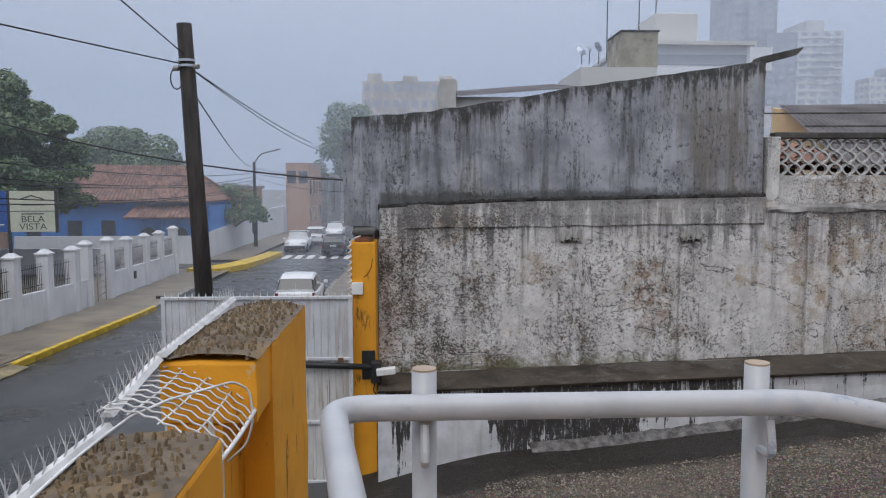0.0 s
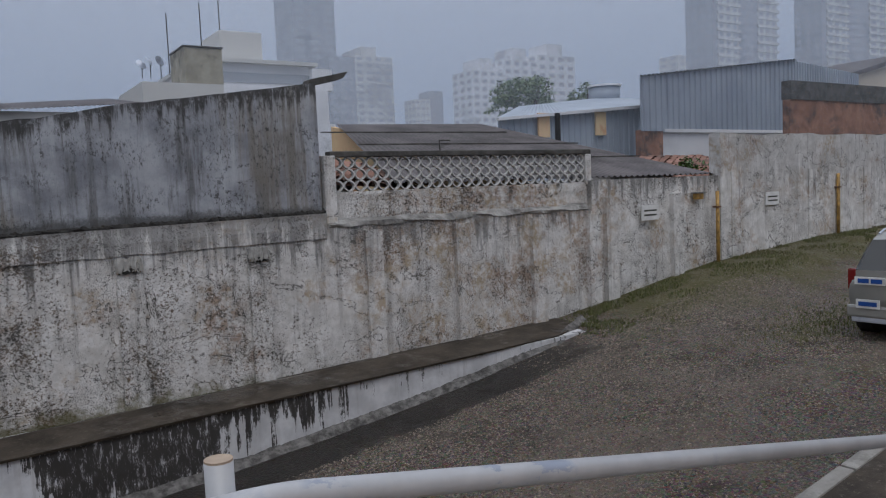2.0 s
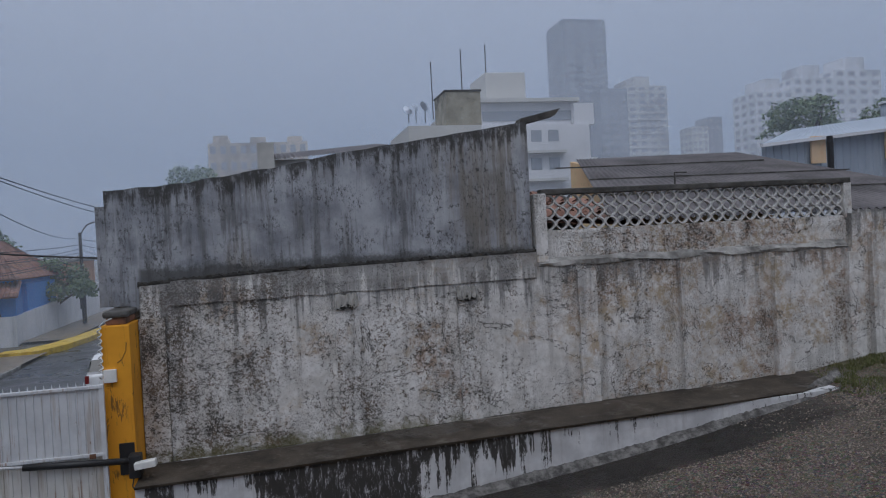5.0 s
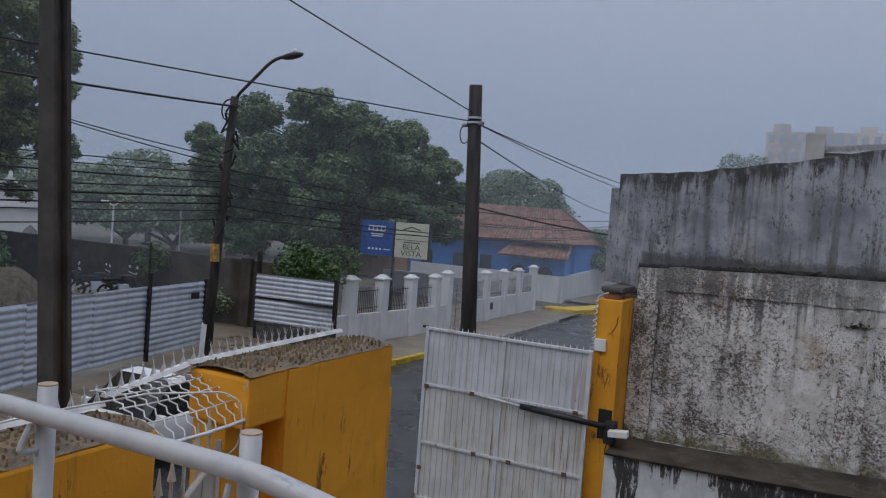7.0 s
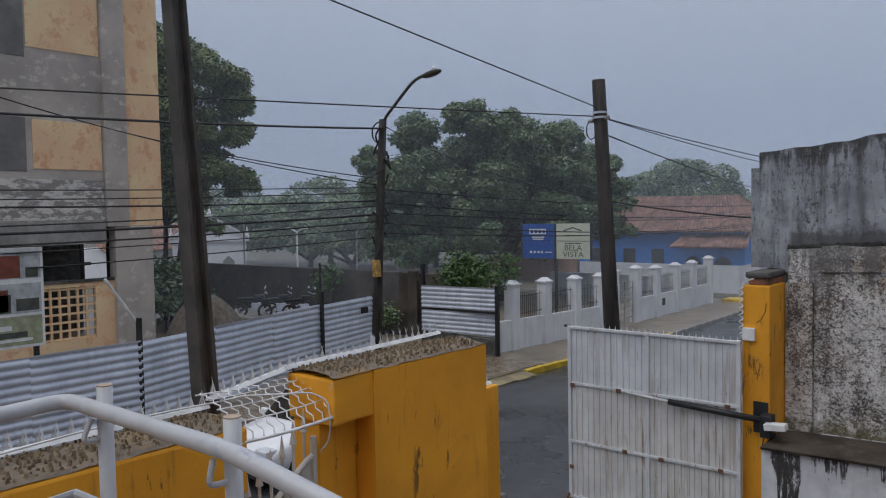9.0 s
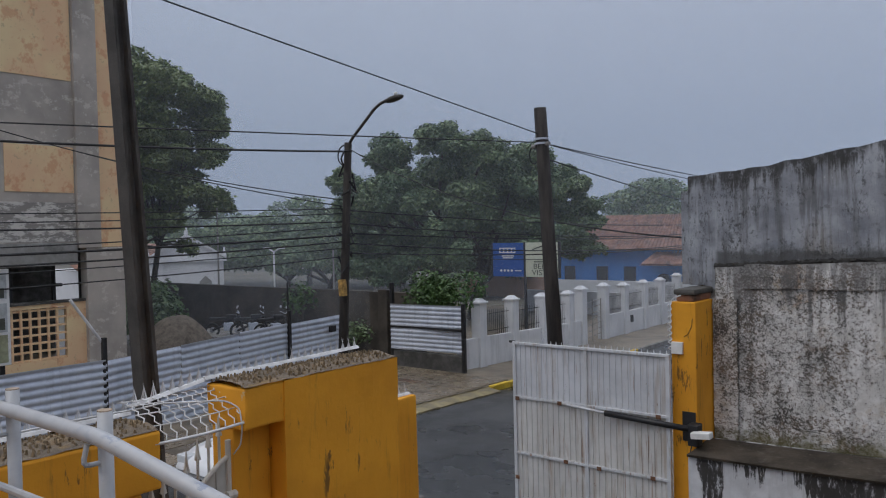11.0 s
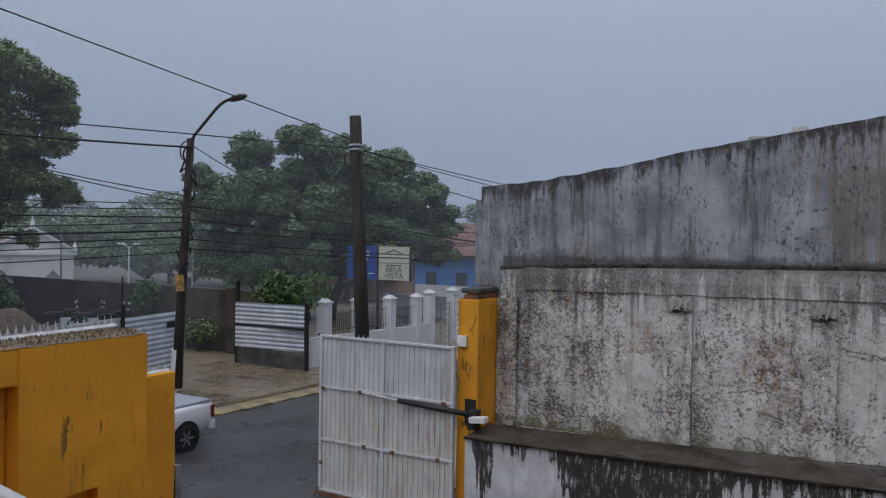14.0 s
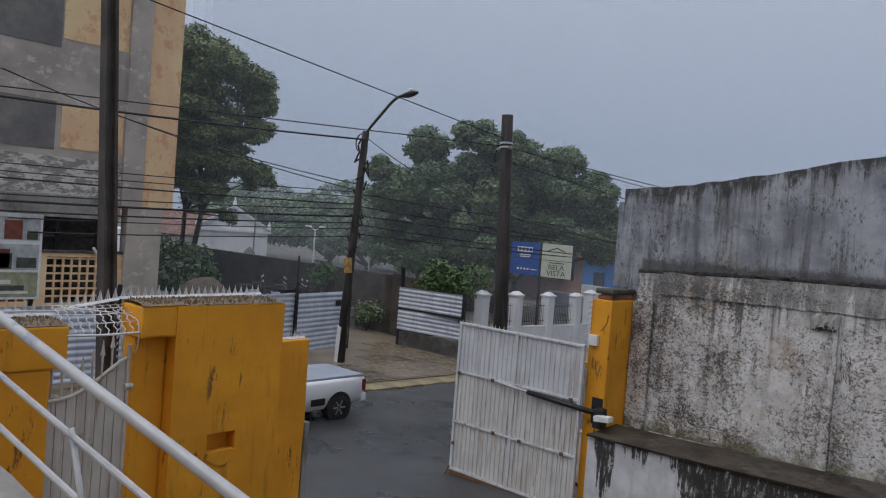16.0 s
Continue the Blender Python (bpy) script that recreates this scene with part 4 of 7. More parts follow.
def rubble_top(parent, x0, x1, y0, y1, zfn, n, seed):
    """Mortar bed with upright glass and stone chips."""
    bm = bmesh.new()
    nx, ny = 8, max(4, int((y1 - y0) / 0.07))
    grid(bm, nx, ny, lambda u, v: (x0 + (x1 - x0) * u, y0 + (y1 - y0) * v, zfn(y0 + (y1 - y0) * v) + 0.03 * math.sin(math.pi * u) + 0.016 * noise.noise(Vector((u * 3, v * (y1 - y0) * 7, seed)))))
    part("mortar_bed", bm, M_RUBBLE, parent, "rough mortar bed on the wall top", True)
    rnd = random.Random(seed)
    v, f = [], []
    cols = int((x1 - x0 - 0.04) / 0.036)
    for i in range(int((y1 - y0 - 0.04) / 0.042)):
        for j in range(cols):
            if rnd.random() < 0.12:
                continue
            u = (j + 0.5 + 0.5 * (i % 2)) / (cols + 0.5)
            x, y = x0 + 0.02 + (x1 - x0 - 0.04) * u + rnd.uniform(-0.010, 0.010), y0 + 0.03 + 0.042 * i + rnd.uniform(-0.012, 0.012)
            z, h, a, w = zfn(y) + 0.03 * math.sin(math.pi * u) - 0.012, rnd.uniform(0.022, 0.042), rnd.uniform(0, 6.28), rnd.uniform(0.009, 0.017)
            k = len(v)
            tx, ty = rnd.uniform(-0.008, 0.008), rnd.uniform(-0.008, 0.008)
            for q in range(4):
                v.append((x + math.cos(a + q * 1.57) * w, y + math.sin(a + q * 1.57) * w, z))
            for q in range(4):
                v.append((x + tx + math.cos(a + q * 1.57) * w * 0.45, y + ty + math.sin(a + q * 1.57) * w * 0.45, z + h))
            f += [(k + q, k + (q + 1) % 4, k + 4 + (q + 1) % 4, k + 4 + q) for q in range(4)] + [(k + 4, k + 5, k + 6, k + 7)]
    me = bpy.data.meshes.new("chips")
    me.from_pydata(v, [], f)
    me.materials.append(M_CHIP)
    ob = new("chips", me)
    ob.parent = parent
    tagged(ob, "stone and glass chips set in mortar", kind="stuff")


def weathered(bm, cuts=7, size=0.014):
    """Cuts the faces up and makes them and their edges uneven."""
    bmesh.ops.subdivide_edges(bm, edges=[e for e in bm.edges if e.calc_length() > 0.2], cuts=cuts, use_grid_fill=True)
    for v in bm.verts:
        p = v.co * 4.5
        v.co += Vector((noise.noise(p), noise.noise(p + Vector((7, 0, 0))), noise.noise(p + Vector((0, 9, 0))))) * size
    return bm


def slotted_slab(front, back, ys, zs, hole_y, hole_z):
    """A slab facing +x with a slot right through it, its face slightly uneven."""
    ys = sorted([y for y in ys if min(abs(y - h) for h in hole_y) > 0.03] + list(hole_y))
    zs = sorted([z for z in zs if min(abs(z - h) for h in hole_z) > 0.03] + list(hole_z))
    bm = bmesh.new()
    skins = [[[bm.verts.new((x + (0.010 * noise.noise(Vector((y * 4.5, z * 4.5, 2))) if x == front else 0), y, z)) for z in zs] for y in ys] for x in (front, back)]
    solid = lambda i, j: 0 <= i < len(ys) - 1 and 0 <= j < len(zs) - 1 and not (hole_y[0] <= ys[i] < hole_y[1] - 1e-6 and hole_z[0] <= zs[j] < hole_z[1] - 1e-6)
    f, b = skins
    for i in range(len(ys) - 1):
        for j in range(len(zs) - 1):
            if not solid(i, j):
                continue
            for k in skins:
                bm.faces.new((k[i][j], k[i + 1][j], k[i + 1][j + 1], k[i][j + 1]))
            for di, dj, p, q in ((-1, 0, (i, j), (i, j + 1)), (1, 0, (i + 1, j), (i + 1, j + 1)), (0, -1, (i, j), (i + 1, j)), (0, 1, (i, j + 1), (i + 1, j + 1))):
                if not solid(i + di, j + dj):
                    bm.faces.new((f[p[0]][p[1]], f[q[0]][q[1]], b[q[0]][q[1]], b[p[0]][p[1]]))
    bmesh.ops.recalc_face_normals(bm, faces=bm.faces)
    return bm


near_wall = empty("wall_street_near", None, "ochre yellow street wall with chips and spikes on top", "wall", "", "structure")
bm = bmesh.new()
box(bm, -1.62, -1.18, -6.0, 3.14, 0.0, 3.36, 0.02)
box(bm, -1.64, -1.16, -6.0, 3.26, 3.36, 3.72, 0.02)
part("wall_body", weathered(bm, 14, 0.010), M_OCHRE, near_wall)
rubble_top(near_wall, -1.63, -1.17, -1.5, 3.25, lambda y: 3.725, 3200, 3)
spikes(near_wall, (-1.60, -1.2, 3.76), (-1.60, 3.3, 3.76), 60)
pier = empty("wall_street_pier", None, "ochre yellow wall pier between gateways, stained, spiked top", "wall", "", "structure")
bm = bmesh.new()
box(bm, -1.60, -1.301, 4.22, 5.42, 0.0, 3.87, 0.018)
box(bm, -1.58, -1.32, 3.90, 4.215, 0.0, 3.57, 0.01)
box(bm, -1.60, -1.156, 3.88, 4.26, 3.575, 3.868, 0.02)
part("wall_body", weathered(bm), M_OCHRE, pier)
part("wall_stub", weathered(one_box(-1.63, -1.47, 5.425, 6.03, 0.0, 3.41, 0.02)), M_OCHRE, pier, "lower stained end of the yellow pier")
part("front_skin", slotted_slab(-1.15, -1.30, span(4.22, 5.42, 0.1), span(0.0, 3.87, 0.1), (4.614, 4.92), (2.40, 2.60)), M_OCHRE, pier, "plastered front with a broken letter slot")
part("slot_sill", prism(bmesh.new(), [(4.60, 2.36), (4.70, 2.29), (4.80, 2.27), (4.93, 2.35), (4.935, 2.41), (4.86, 2.43), (4.60, 2.415)], 0, -1.20, -1.130), M_OCHRE, pier, "broken lower edge of the slot")
rubble_top(pier, -1.60, -1.15, 3.88, 5.42, lambda y: 3.875, 1500, 7)
spikes(pier, (-1.58, 3.85, 3.90), (-1.62, 5.42, 3.92), 22)
spikes(pier, (-1.55, 5.55, 3.42), (-1.55, 6.0, 3.42), 5, 0.11)
part("gate_jamb", one_box(-1.60, -1.46, 6.033, 6.10, 0.0, 2.45, 0.01), M_CONC, pier, "bare grey concrete gate jamb")

# white wire cage bridging the small gateway
cage = empty("wire_cage", None, "white welded wire mesh over the pedestrian gateway", "wire mesh")
for k in range(5):
    a = k / 4
    pts = []
    for i in range(5):
        u = i / 4
        pts.append((-1.60 + 0.43 * a, 3.22 + 0.69 * u, 3.84 - 0.20 * a ** 2 - 0.012 * math.sin(math.pi * u)))
    part("wire", tube(bmesh.new(), pts, 0.0045 if k < 4 else 0.010, 6), M_WIRE, cage, smooth=True)
for i in range(10):
    u = (i + 0.3) / 9.6
    pts = [(-1.60 + 0.43 * a, 3.22 + 0.69 * u + 0.011 * (-1) ** k, 3.848 - 0.20 * a ** 2 - 0.012 * math.sin(math.pi * u)) for k, a in [(k, k / 13) for k in range(14)]]
    part("wire", tube(bmesh.new(), pts, 0.0045, 5), M_WIRE, cage, smooth=True)
spikes(cage, (-1.60, 3.30, 3.80), (-1.59, 3.85, 3.89), 8, 0.12)
tagged(obj("alarm_cable", tube(bmesh.new(), [(-1.45 + 0.06 * math.sin(5 * u), -1.0 + 4.3 * u, 3.79 + 0.02 * math.sin(9 * u)) for u in [i / 30 for i in range(31)]] + rounded([(-1.40, 3.4, 3.83), (-1.24, 3.78, 3.80), (-1.19, 3.865, 3.74), (-1.175, 3.87, 3.6), (-1.21, 3.88, 3.48), (-1.30, 3.885, 3.40)], 0.04, 4), 0.0055, 6), M_WIRE, smooth=True), "thin white cable lying along the wall top", "cable")

# pedestrian gate: low sheet leaf with a swept top and spear bars
pg = empty("pedestrian_gate", None, "white steel pedestrian gate with swept top and spearheads", "gate")
def sweep(y):
    u = (y - 3.16) / 0.80
    return 3.05 + 0.36 * (0.5 - 0.5 * math.cos(math.pi * min(1, max(0, u)) ** 1.3))
for i in range(8):
    y0, y1 = 3.17 + 0.085 * i, 3.17 + 0.085 * (i + 1) - 0.008
    bm = bmesh.new()
    prism(bm, [(y0, 1.35), (y1, 1.35), (y1, sweep(y1)), (y0, sweep(y0))], 0, -1.36, -1.335)
    part("panel", bm, M_CREAM, pg)
    ym = (y0 + y1) / 2
    if i < 8:
        bm = tube(bmesh.new(), [(-1.35, ym, sweep(ym) - 0.05), (-1.35, ym, sweep(ym) + 0.20)], 0.010, 6)
        tube(bm, [(-1.35, ym, sweep(ym) + 0.18), (-1.35, ym, sweep(ym) + 0.23), (-1.35, ym, sweep(ym) + 0.32)], 0.024, 6, 0.003)
        part("spear_bar", bm, M_CREAM, pg)
part("stile", tube(bmesh.new(), [(-1.33, 3.86, 1.3), (-1.33, 3.86, 3.50)], 0.020, 8), M_CREAM, pg)
part("top_rail", tube(bmesh.new(), [(-1.33, y, sweep(y)) for y in span(3.16, 3.86, 0.06)], 0.018, 8), M_CREAM, pg)
for z in (3.12, 1.8):
    part("hinge", tube(bmesh.new(), [(-1.31, 3.83, z), (-1.31, 3.90, z)], 0.03, 10), M_CREAM, pg)
part("cross_rail", one_box(-1.335, -1.315, 3.17, 3.86, 1.95, 1.99), M_CREAM, pg)

# pillar beside the house with the gate
pillar = empty("gate_pillar", None, "ochre yellow gate pillar with barbed cable beside the house", "pillar", "", "structure")
bm = bmesh.new()
box(bm, -1.36, -0.98, 11.80, 12.55, 0.0, 3.80, 0.02)
part("shaft", bm, M_OCHRE, pillar)
part("capping", one_box(-1.30, -1.02, 11.86, 12.6, 3.80, 3.90, 0.03), M_BRICK, pillar, "crumbling brick capping")
part("capping_crust", one_box(-1.33, -0.99, 11.82, 12.6, 3.90, 3.99, 0.035), M_CAP, pillar, "dark mouldy crust on the capping")
part("white_cable", tube(bmesh.new(), [(-1.365 + 0.026 * math.cos(52 * u), 11.77 + 0.026 * math.sin(52 * u), 3.05 + 0.75 * u) for u in [i / 60 for i in range(61)]] + [(-1.30, 11.79, 3.86), (-1.2, 11.80, 3.90)], 0.010, 5), M_WIRE, pillar, "white twisted cable")
part("junction_box", one_box(-1.34, -1.17, 11.74, 11.80, 3.02, 3.2, 0.01), M_LABEL, pillar)
part("crack", tube(bmesh.new(), [(-1.16, 11.799, 3.28), (-1.10, 11.799, 3.32), (-1.04, 11.799, 3.44), (-1.03, 11.799, 3.56)], 0.006, 4), M_BLACK, pillar, "dark crack in the plaster")
# flat black plate; its colour gives the shade of the gate motor's recess
part("motor_recess", one_box(-1.20, -1.0, 11.785, 11.80, 1.72, 2.16), M_BLACK, pillar, "black plate standing in for shade in the motor recess")

# driveway gate
gate = empty("driveway_gate", None, "white ribbed steel driveway gate, rusty, standing open", "gate")
GX0, GX1, GY = -4.11, -1.32, 11.64
def gate_panel(x0, x1, z0, z1):
    bm = bmesh.new()
    n = max(2, round((x1 - x0) / 0.105))
    prof = []
    for i in range(n):
        a, w = x0 + (x1 - x0) * i / n, (x1 - x0) / n
        prof += [(a, 0), (a + w * 0.80, 0), (a + w * 0.85, -0.016), (a + w * 0.95, -0.016)]
    prof.append((x1, 0))
    for (xa, ya), (xb, yb) in zip(prof, prof[1:]):
        vs = [bm.verts.new(p) for p in ((xa, GY + ya, z0), (xb, GY + yb, z0), (xb, GY + yb, z1), (xa, GY + ya, z1))]
        bm.faces.new(vs)
        vs = [bm.verts.new(p) for p in ((xa, GY + ya + 0.012, z0), (xa, GY + ya + 0.012, z1), (xb, GY + yb + 0.012, z1), (xb, GY + yb + 0.012, z0))]
        bm.faces.new(vs)
    return bm
for z0, z1 in ((0.22, 1.10), (1.14, 2.06), (2.10, 2.98)):
    part("ribbed_panel", gate_panel(GX0 + 0.05, GX1 - 0.05, z0, z1), M_GATE if z0 > 2 else M_GATEOLD, gate, "" if z0 > 2 else "rust-streaked yellowed panel")
for z in (0.20, 1.12, 2.08, 3.0):
    part("rail", one_box(GX0, GX1, GY - 0.035, GY + 0.03, z - 0.022, z + 0.022, 0.006), M_GATE, gate)
for x in (GX0, GX1 - 0.06, -2.75):
    part("stile", one_box(x, x + 0.06, GY - 0.032, GY + 0.034, 0.17, 3.03, 0.006), M_GATE, gate)
bm = bmesh.new()
tube(bm, [(0, 0, 0), (0, 0, 0.06)], 0.012, 5, 0.002)
spk = bpy.data.meshes.new("gate_spike")
bm.to_mesh(spk)
bm.free()
spk.materials.append(M_GATE)
for i in range(28):
    shared("gate_spike", spk, gate, pose(GX0 + 0.05 + (GX1 - GX0 - 0.1) * i / 27, GY, 3.02))
part("corner_knob", tube(bmesh.new(), [(GX0 - 0.07, GY, 3.02), (GX0 + 0.05, GY, 3.02)], 0.022, 8), M_BLACK, gate)
for x, z in ((-4.02, 2.06), (-3.2, 2.07), (-2.5, 1.11), (-3.1, 1.12), (-1.6, 1.12), (-4.05, 0.7), (-1.5, 2.07)):
    part("rust_patch", one_box(x - 0.04, x + 0.04, GY - 0.042, GY - 0.036, z - 0.035, z + 0.03, 0.003), M_RUST, gate)
part("bottom_rail", one_box(GX0 + 0.02, GX1 - 0.02, GY - 0.04, GY + 0.03, 0.10, 0.176, 0.006), M_RUST, gate, "rusty bottom rail")
arm = empty("gate_opener", None, "black gate motor arm with a small white box", "gate opener")
part("piston", tube(bmesh.new(), [(-2.35, GY - 0.10, 2.03), (-1.05, GY - 0.02, 1.95)], 0.045, 10), M_BLACK, arm, smooth=True)
part("rod", tube(bmesh.new(), [(-3.10, GY - 0.08, 2.08), (-2.3, GY - 0.10, 2.03)], 0.022, 8), M_GATE, arm, smooth=True)
part("motor", one_box(-1.06, -0.90, 11.60, 11.80, 1.70, 2.02, 0.02), M_BLACK, arm)
part("white_box", box(bmesh.new(), -0.14, 0.14, -0.08, 0.08, -0.045, 0.045, 0.01, pose(-0.83, 11.56, 1.90, 0, -6, 0)), M_LABEL, arm)
part("dangling_cable", tube(bmesh.new(), [(-1.0, 11.62, 1.72), (-1.02, 11.60, 1.6), (-0.96, 11.6, 1.5)], 0.01, 6), M_BLACK, arm)
part("chain", tube(bmesh.new(), [(-4.1, 11.6, 0.25), (-4.16, 11.5, 0.0), (-4.2, 11.45, -0.1)], 0.02, 6), M_RUST, gate, "rusty chain end")

# ---- ramp, landing and handrail ----
tagged(obj("landing", one_box(-1.14, 9.0, -2.0, 1.2, 2.9, 3.1, 0.01), M_CONC), "plain concrete gallery floor", "floor", kind="structure")
bm = prism(bmesh.new(), [(-0.85, 2.85), (0.5, 2.85), (6.4, 1.55), (6.4, 1.83), (0.5, 3.1), (-0.85, 3.1)], 1, 1.203, 2.32)
for v in bm.verts:
    if v.co.y > 2 and v.co.x > 1:
        v.co.y += 0.12 * (v.co.x - 0.42)
tagged(obj("ramp", bm, M_CONC), "concrete ramp going down into the yard", "ramp", kind="structure")
tagged(obj("wall_back", one_box(-1.14, 30, -2.3, -2.0, -0.2, 6.0), M_OCHRE), "plain yellow wall behind the gallery", "wall", kind="structure")
tagged(obj("wall_under", one_box(-1.14, 0.45, 1.9, 2.3, 0.0, 2.84), M_OCHRE), "plain yellow wall under the landing", "wall", kind="structure")
bm = strip_mesh([6.45, 7, 8, 9, 10, 12, 14, 18, 24], [2.34, 3.6, 4.88], lambda x, y: yard_z(x, y) + 0.12)
tagged(obj("walkway", bm, M_LEDGE), "wet dark concrete walkway beside the yard", "pavement", kind="structure")
wk = empty("walkway_kerb", None, "worn pale concrete kerb along the walkway", "kerb", "", "structure")
bm = box(bmesh.new(), -0.02, 0.97, -0.09, 0.09, -0.2, 0.14, 0.03)
me = bpy.data.meshes.new("kerb_stone")
bm.to_mesh(me)
bm.free()
me.materials.append(M_CONC)
for i in range(16):
    shared("kerb_stone", me, wk, pose(5.7 + i, 4.97, yard_z(5.7 + i, 5), 0, -math.degrees(math.atan2(yard_z(6.7 + i, 5) - yard_z(5.7 + i, 5), 1)), 0))

def rail_z(x):
    return 4.18 if x < 0.42 else 4.18 - 0.215 * (x - 0.42)


def rail_y(x):
    return 2.08 if x < 0.42 else 2.08 + 0.12 * (x - 0.42)


M_CAPTAN = plain("stained_cap", (0.40, 0.31, 0.23), 0.6)
rail = empty("handrail", None, "white painted steel handrail, chipped, along the ramp", "railing")
RY = 2.08
part("top_rail", tube(bmesh.new(), rounded([(-0.52, 1.36, 3.2), (-0.52, 1.36, 4.18), (-0.63, RY, 4.18), (0.42, RY, 4.18), (6.2, rail_y(6.2), rail_z(6.2))]), 0.029, 16), M_RAIL, rail, smooth=True)
for d in (0.285, 0.565):
    part("mid_rail", tube(bmesh.new(), [(-0.52, 1.36, 4.10 - d), (-0.63, RY + 0.02, 4.10 - d), (0.42, RY + 0.02, 4.13 - d), (6.2, rail_y(6.2) + 0.02, rail_z(6.2) - d)], 0.018, 8), M_RAIL, rail)
for x, y in ((-0.43, 2.13), (0.335, 2.15)):
    post = part("post", tube(bmesh.new(), [(x, y, 3.0), (x, y, 4.25)], 0.028, 14), M_RAIL, rail, smooth=True)
    part("post_cap", tube(bmesh.new(), [(x, y, 4.2502), (x, y, 4.2545)], 0.0275, 14), M_CAPTAN, post, "rust-stained cap")
    part("bracket", tube(bmesh.new(), rounded([(x, y, 4.06), (x - 0.0, y - 0.09, 4.06), (x, RY, 4.14)], 0.03, 3), 0.010, 8), M_RAIL, rail)
part("post", tube(bmesh.new(), [(6.1, rail_y(6.1) + 0.03, rail_z(6.1) - 1.06), (6.1, rail_y(6.1) + 0.03, rail_z(6.1) - 0.02)], 0.024, 12), M_RAIL, rail, smooth=True)
part("strut", tube(bmesh.new(), [(1.56, rail_y(1.56) + 0.02, rail_z(1.56) - 0.29), (1.86, rail_y(1.86) + 0.02, rail_z(1.86) - 0.95)], 0.016, 10), M_RAIL, rail, smooth=True)


# ---- plants ----
def crown_mesh(name, blobs, leaf, per, seed, mat, parent, flat=0.6):
    """Leaves on the shells of many uneven clumps; blobs: centre, radii."""
    rnd = random.Random(seed)
    v, f = [], []
    for c, r in blobs:
        n = int(per * (r[0] * r[1] * r[2]) ** (2 / 3))
        for _ in range(n):
            z, a = rnd.uniform(-0.75, 1), rnd.uniform(0, 2 * math.pi)
            s = math.sqrt(1 - z * z)
            d = Vector((s * math.cos(a), s * math.sin(a), z))
            k = rnd.uniform(0.72, 1.06) + 0.20 * noise.noise(Vector(c) * 0.7 + d * 2.2)
            p = Vector((c[0] + d.x * r[0] * k, c[1] + d.y * r[1] * k, c[2] + d.z * r[2] * k))
            u = Vector((rnd.uniform(-1, 1), rnd.uniform(-1, 1), rnd.uniform(-0.9, 0.3))).normalized()
            w = (d + Vector((rnd.uniform(-0.7, 0.7), rnd.uniform(-0.7, 0.7), rnd.uniform(-0.2, 0.9)))).cross(u)
            if w.length < 1e-3:
                continue
            w.normalize()
            ln, wd = leaf * rnd.uniform(0.7, 1.4), leaf * rnd.uniform(0.22, 0.42)
            i = len(v)
            v += [tuple(p), tuple(p + u * ln * 0.5 + w * wd), tuple(p + u * ln), tuple(p + u * ln * 0.5 - w * wd)]
            f.append((i, i + 1, i + 2, i + 3))
    me = bpy.data.meshes.new(name)
    me.from_pydata(v, [], f)
    me.materials.append(mat)
    ob = new(name, me)
    ob.parent = parent
    return ob


def limbs(bm, base, r, targets, rnd):
    base = Vector(base)
    for t in targets:
        t = Vector(t)
        mid = base.lerp(t, 0.5) + Vector((rnd.uniform(-0.4, 0.4), rnd.uniform(-0.4, 0.4), rnd.uniform(0.0, 0.5)))
        pts = [base.lerp(mid, k / 4).lerp(mid.lerp(t, k / 4), k / 4) for k in range(5)]
        tube(bm, pts, r, 7, r * 0.25)


def tree(label, x, y, z, fork, height, radii, clumps, leaf, per, seed, mat=None, trunk_r=0.35, cat="tree", squash=0.75, stems=1):
    """A tree with a forked trunk; the crown is an uneven dome of clumps."""
    rnd = random.Random(seed)
    ob = empty("tree", Matrix.Translation((x, y, z)), label, cat)
    bm = bmesh.new()
    cz = height - radii[2]
    blobs = []
    for i in range(clumps):
        a, e = rnd.uniform(0, 2 * math.pi), rnd.uniform(-0.55, 1.0)
        s = math.sqrt(max(0, 1 - e * e)) if e > 0 else 1 - 0.35 * e * e
        k = rnd.uniform(0.50, 0.97)
        q = rnd.uniform(0.13, 0.30)
        blobs.append(((math.cos(a) * s * radii[0] * k, math.sin(a) * s * radii[1] * k, cz + e * radii[2] * k), (radii[0] * q * 1.1, radii[1] * q * 1.1, radii[2] * q * squash * 1.25)))
    for s in range(stems):
        off = Vector((rnd.uniform(-1, 1), rnd.uniform(-1, 1), 0)) * (0.9 if stems > 1 else 0.1)
        b0 = Vector((off.x * 0.3, off.y * 0.3, -0.2))
        top = Vector((off.x, off.y, fork))
        tube(bm, [b0, b0.lerp(top, 0.5) + Vector((0.1, -0.1, 0)), top], trunk_r, 9, trunk_r * 0.75)
        limbs(bm, top, trunk_r * 0.6, [rnd.choice(blobs)[0] for _ in range(8)], rnd)
    part("trunk", bm, M_BARK, ob, smooth=True)
    crown_mesh("crown", blobs, leaf, per, seed + 1, mat or M_LEAF, ob)
    return ob


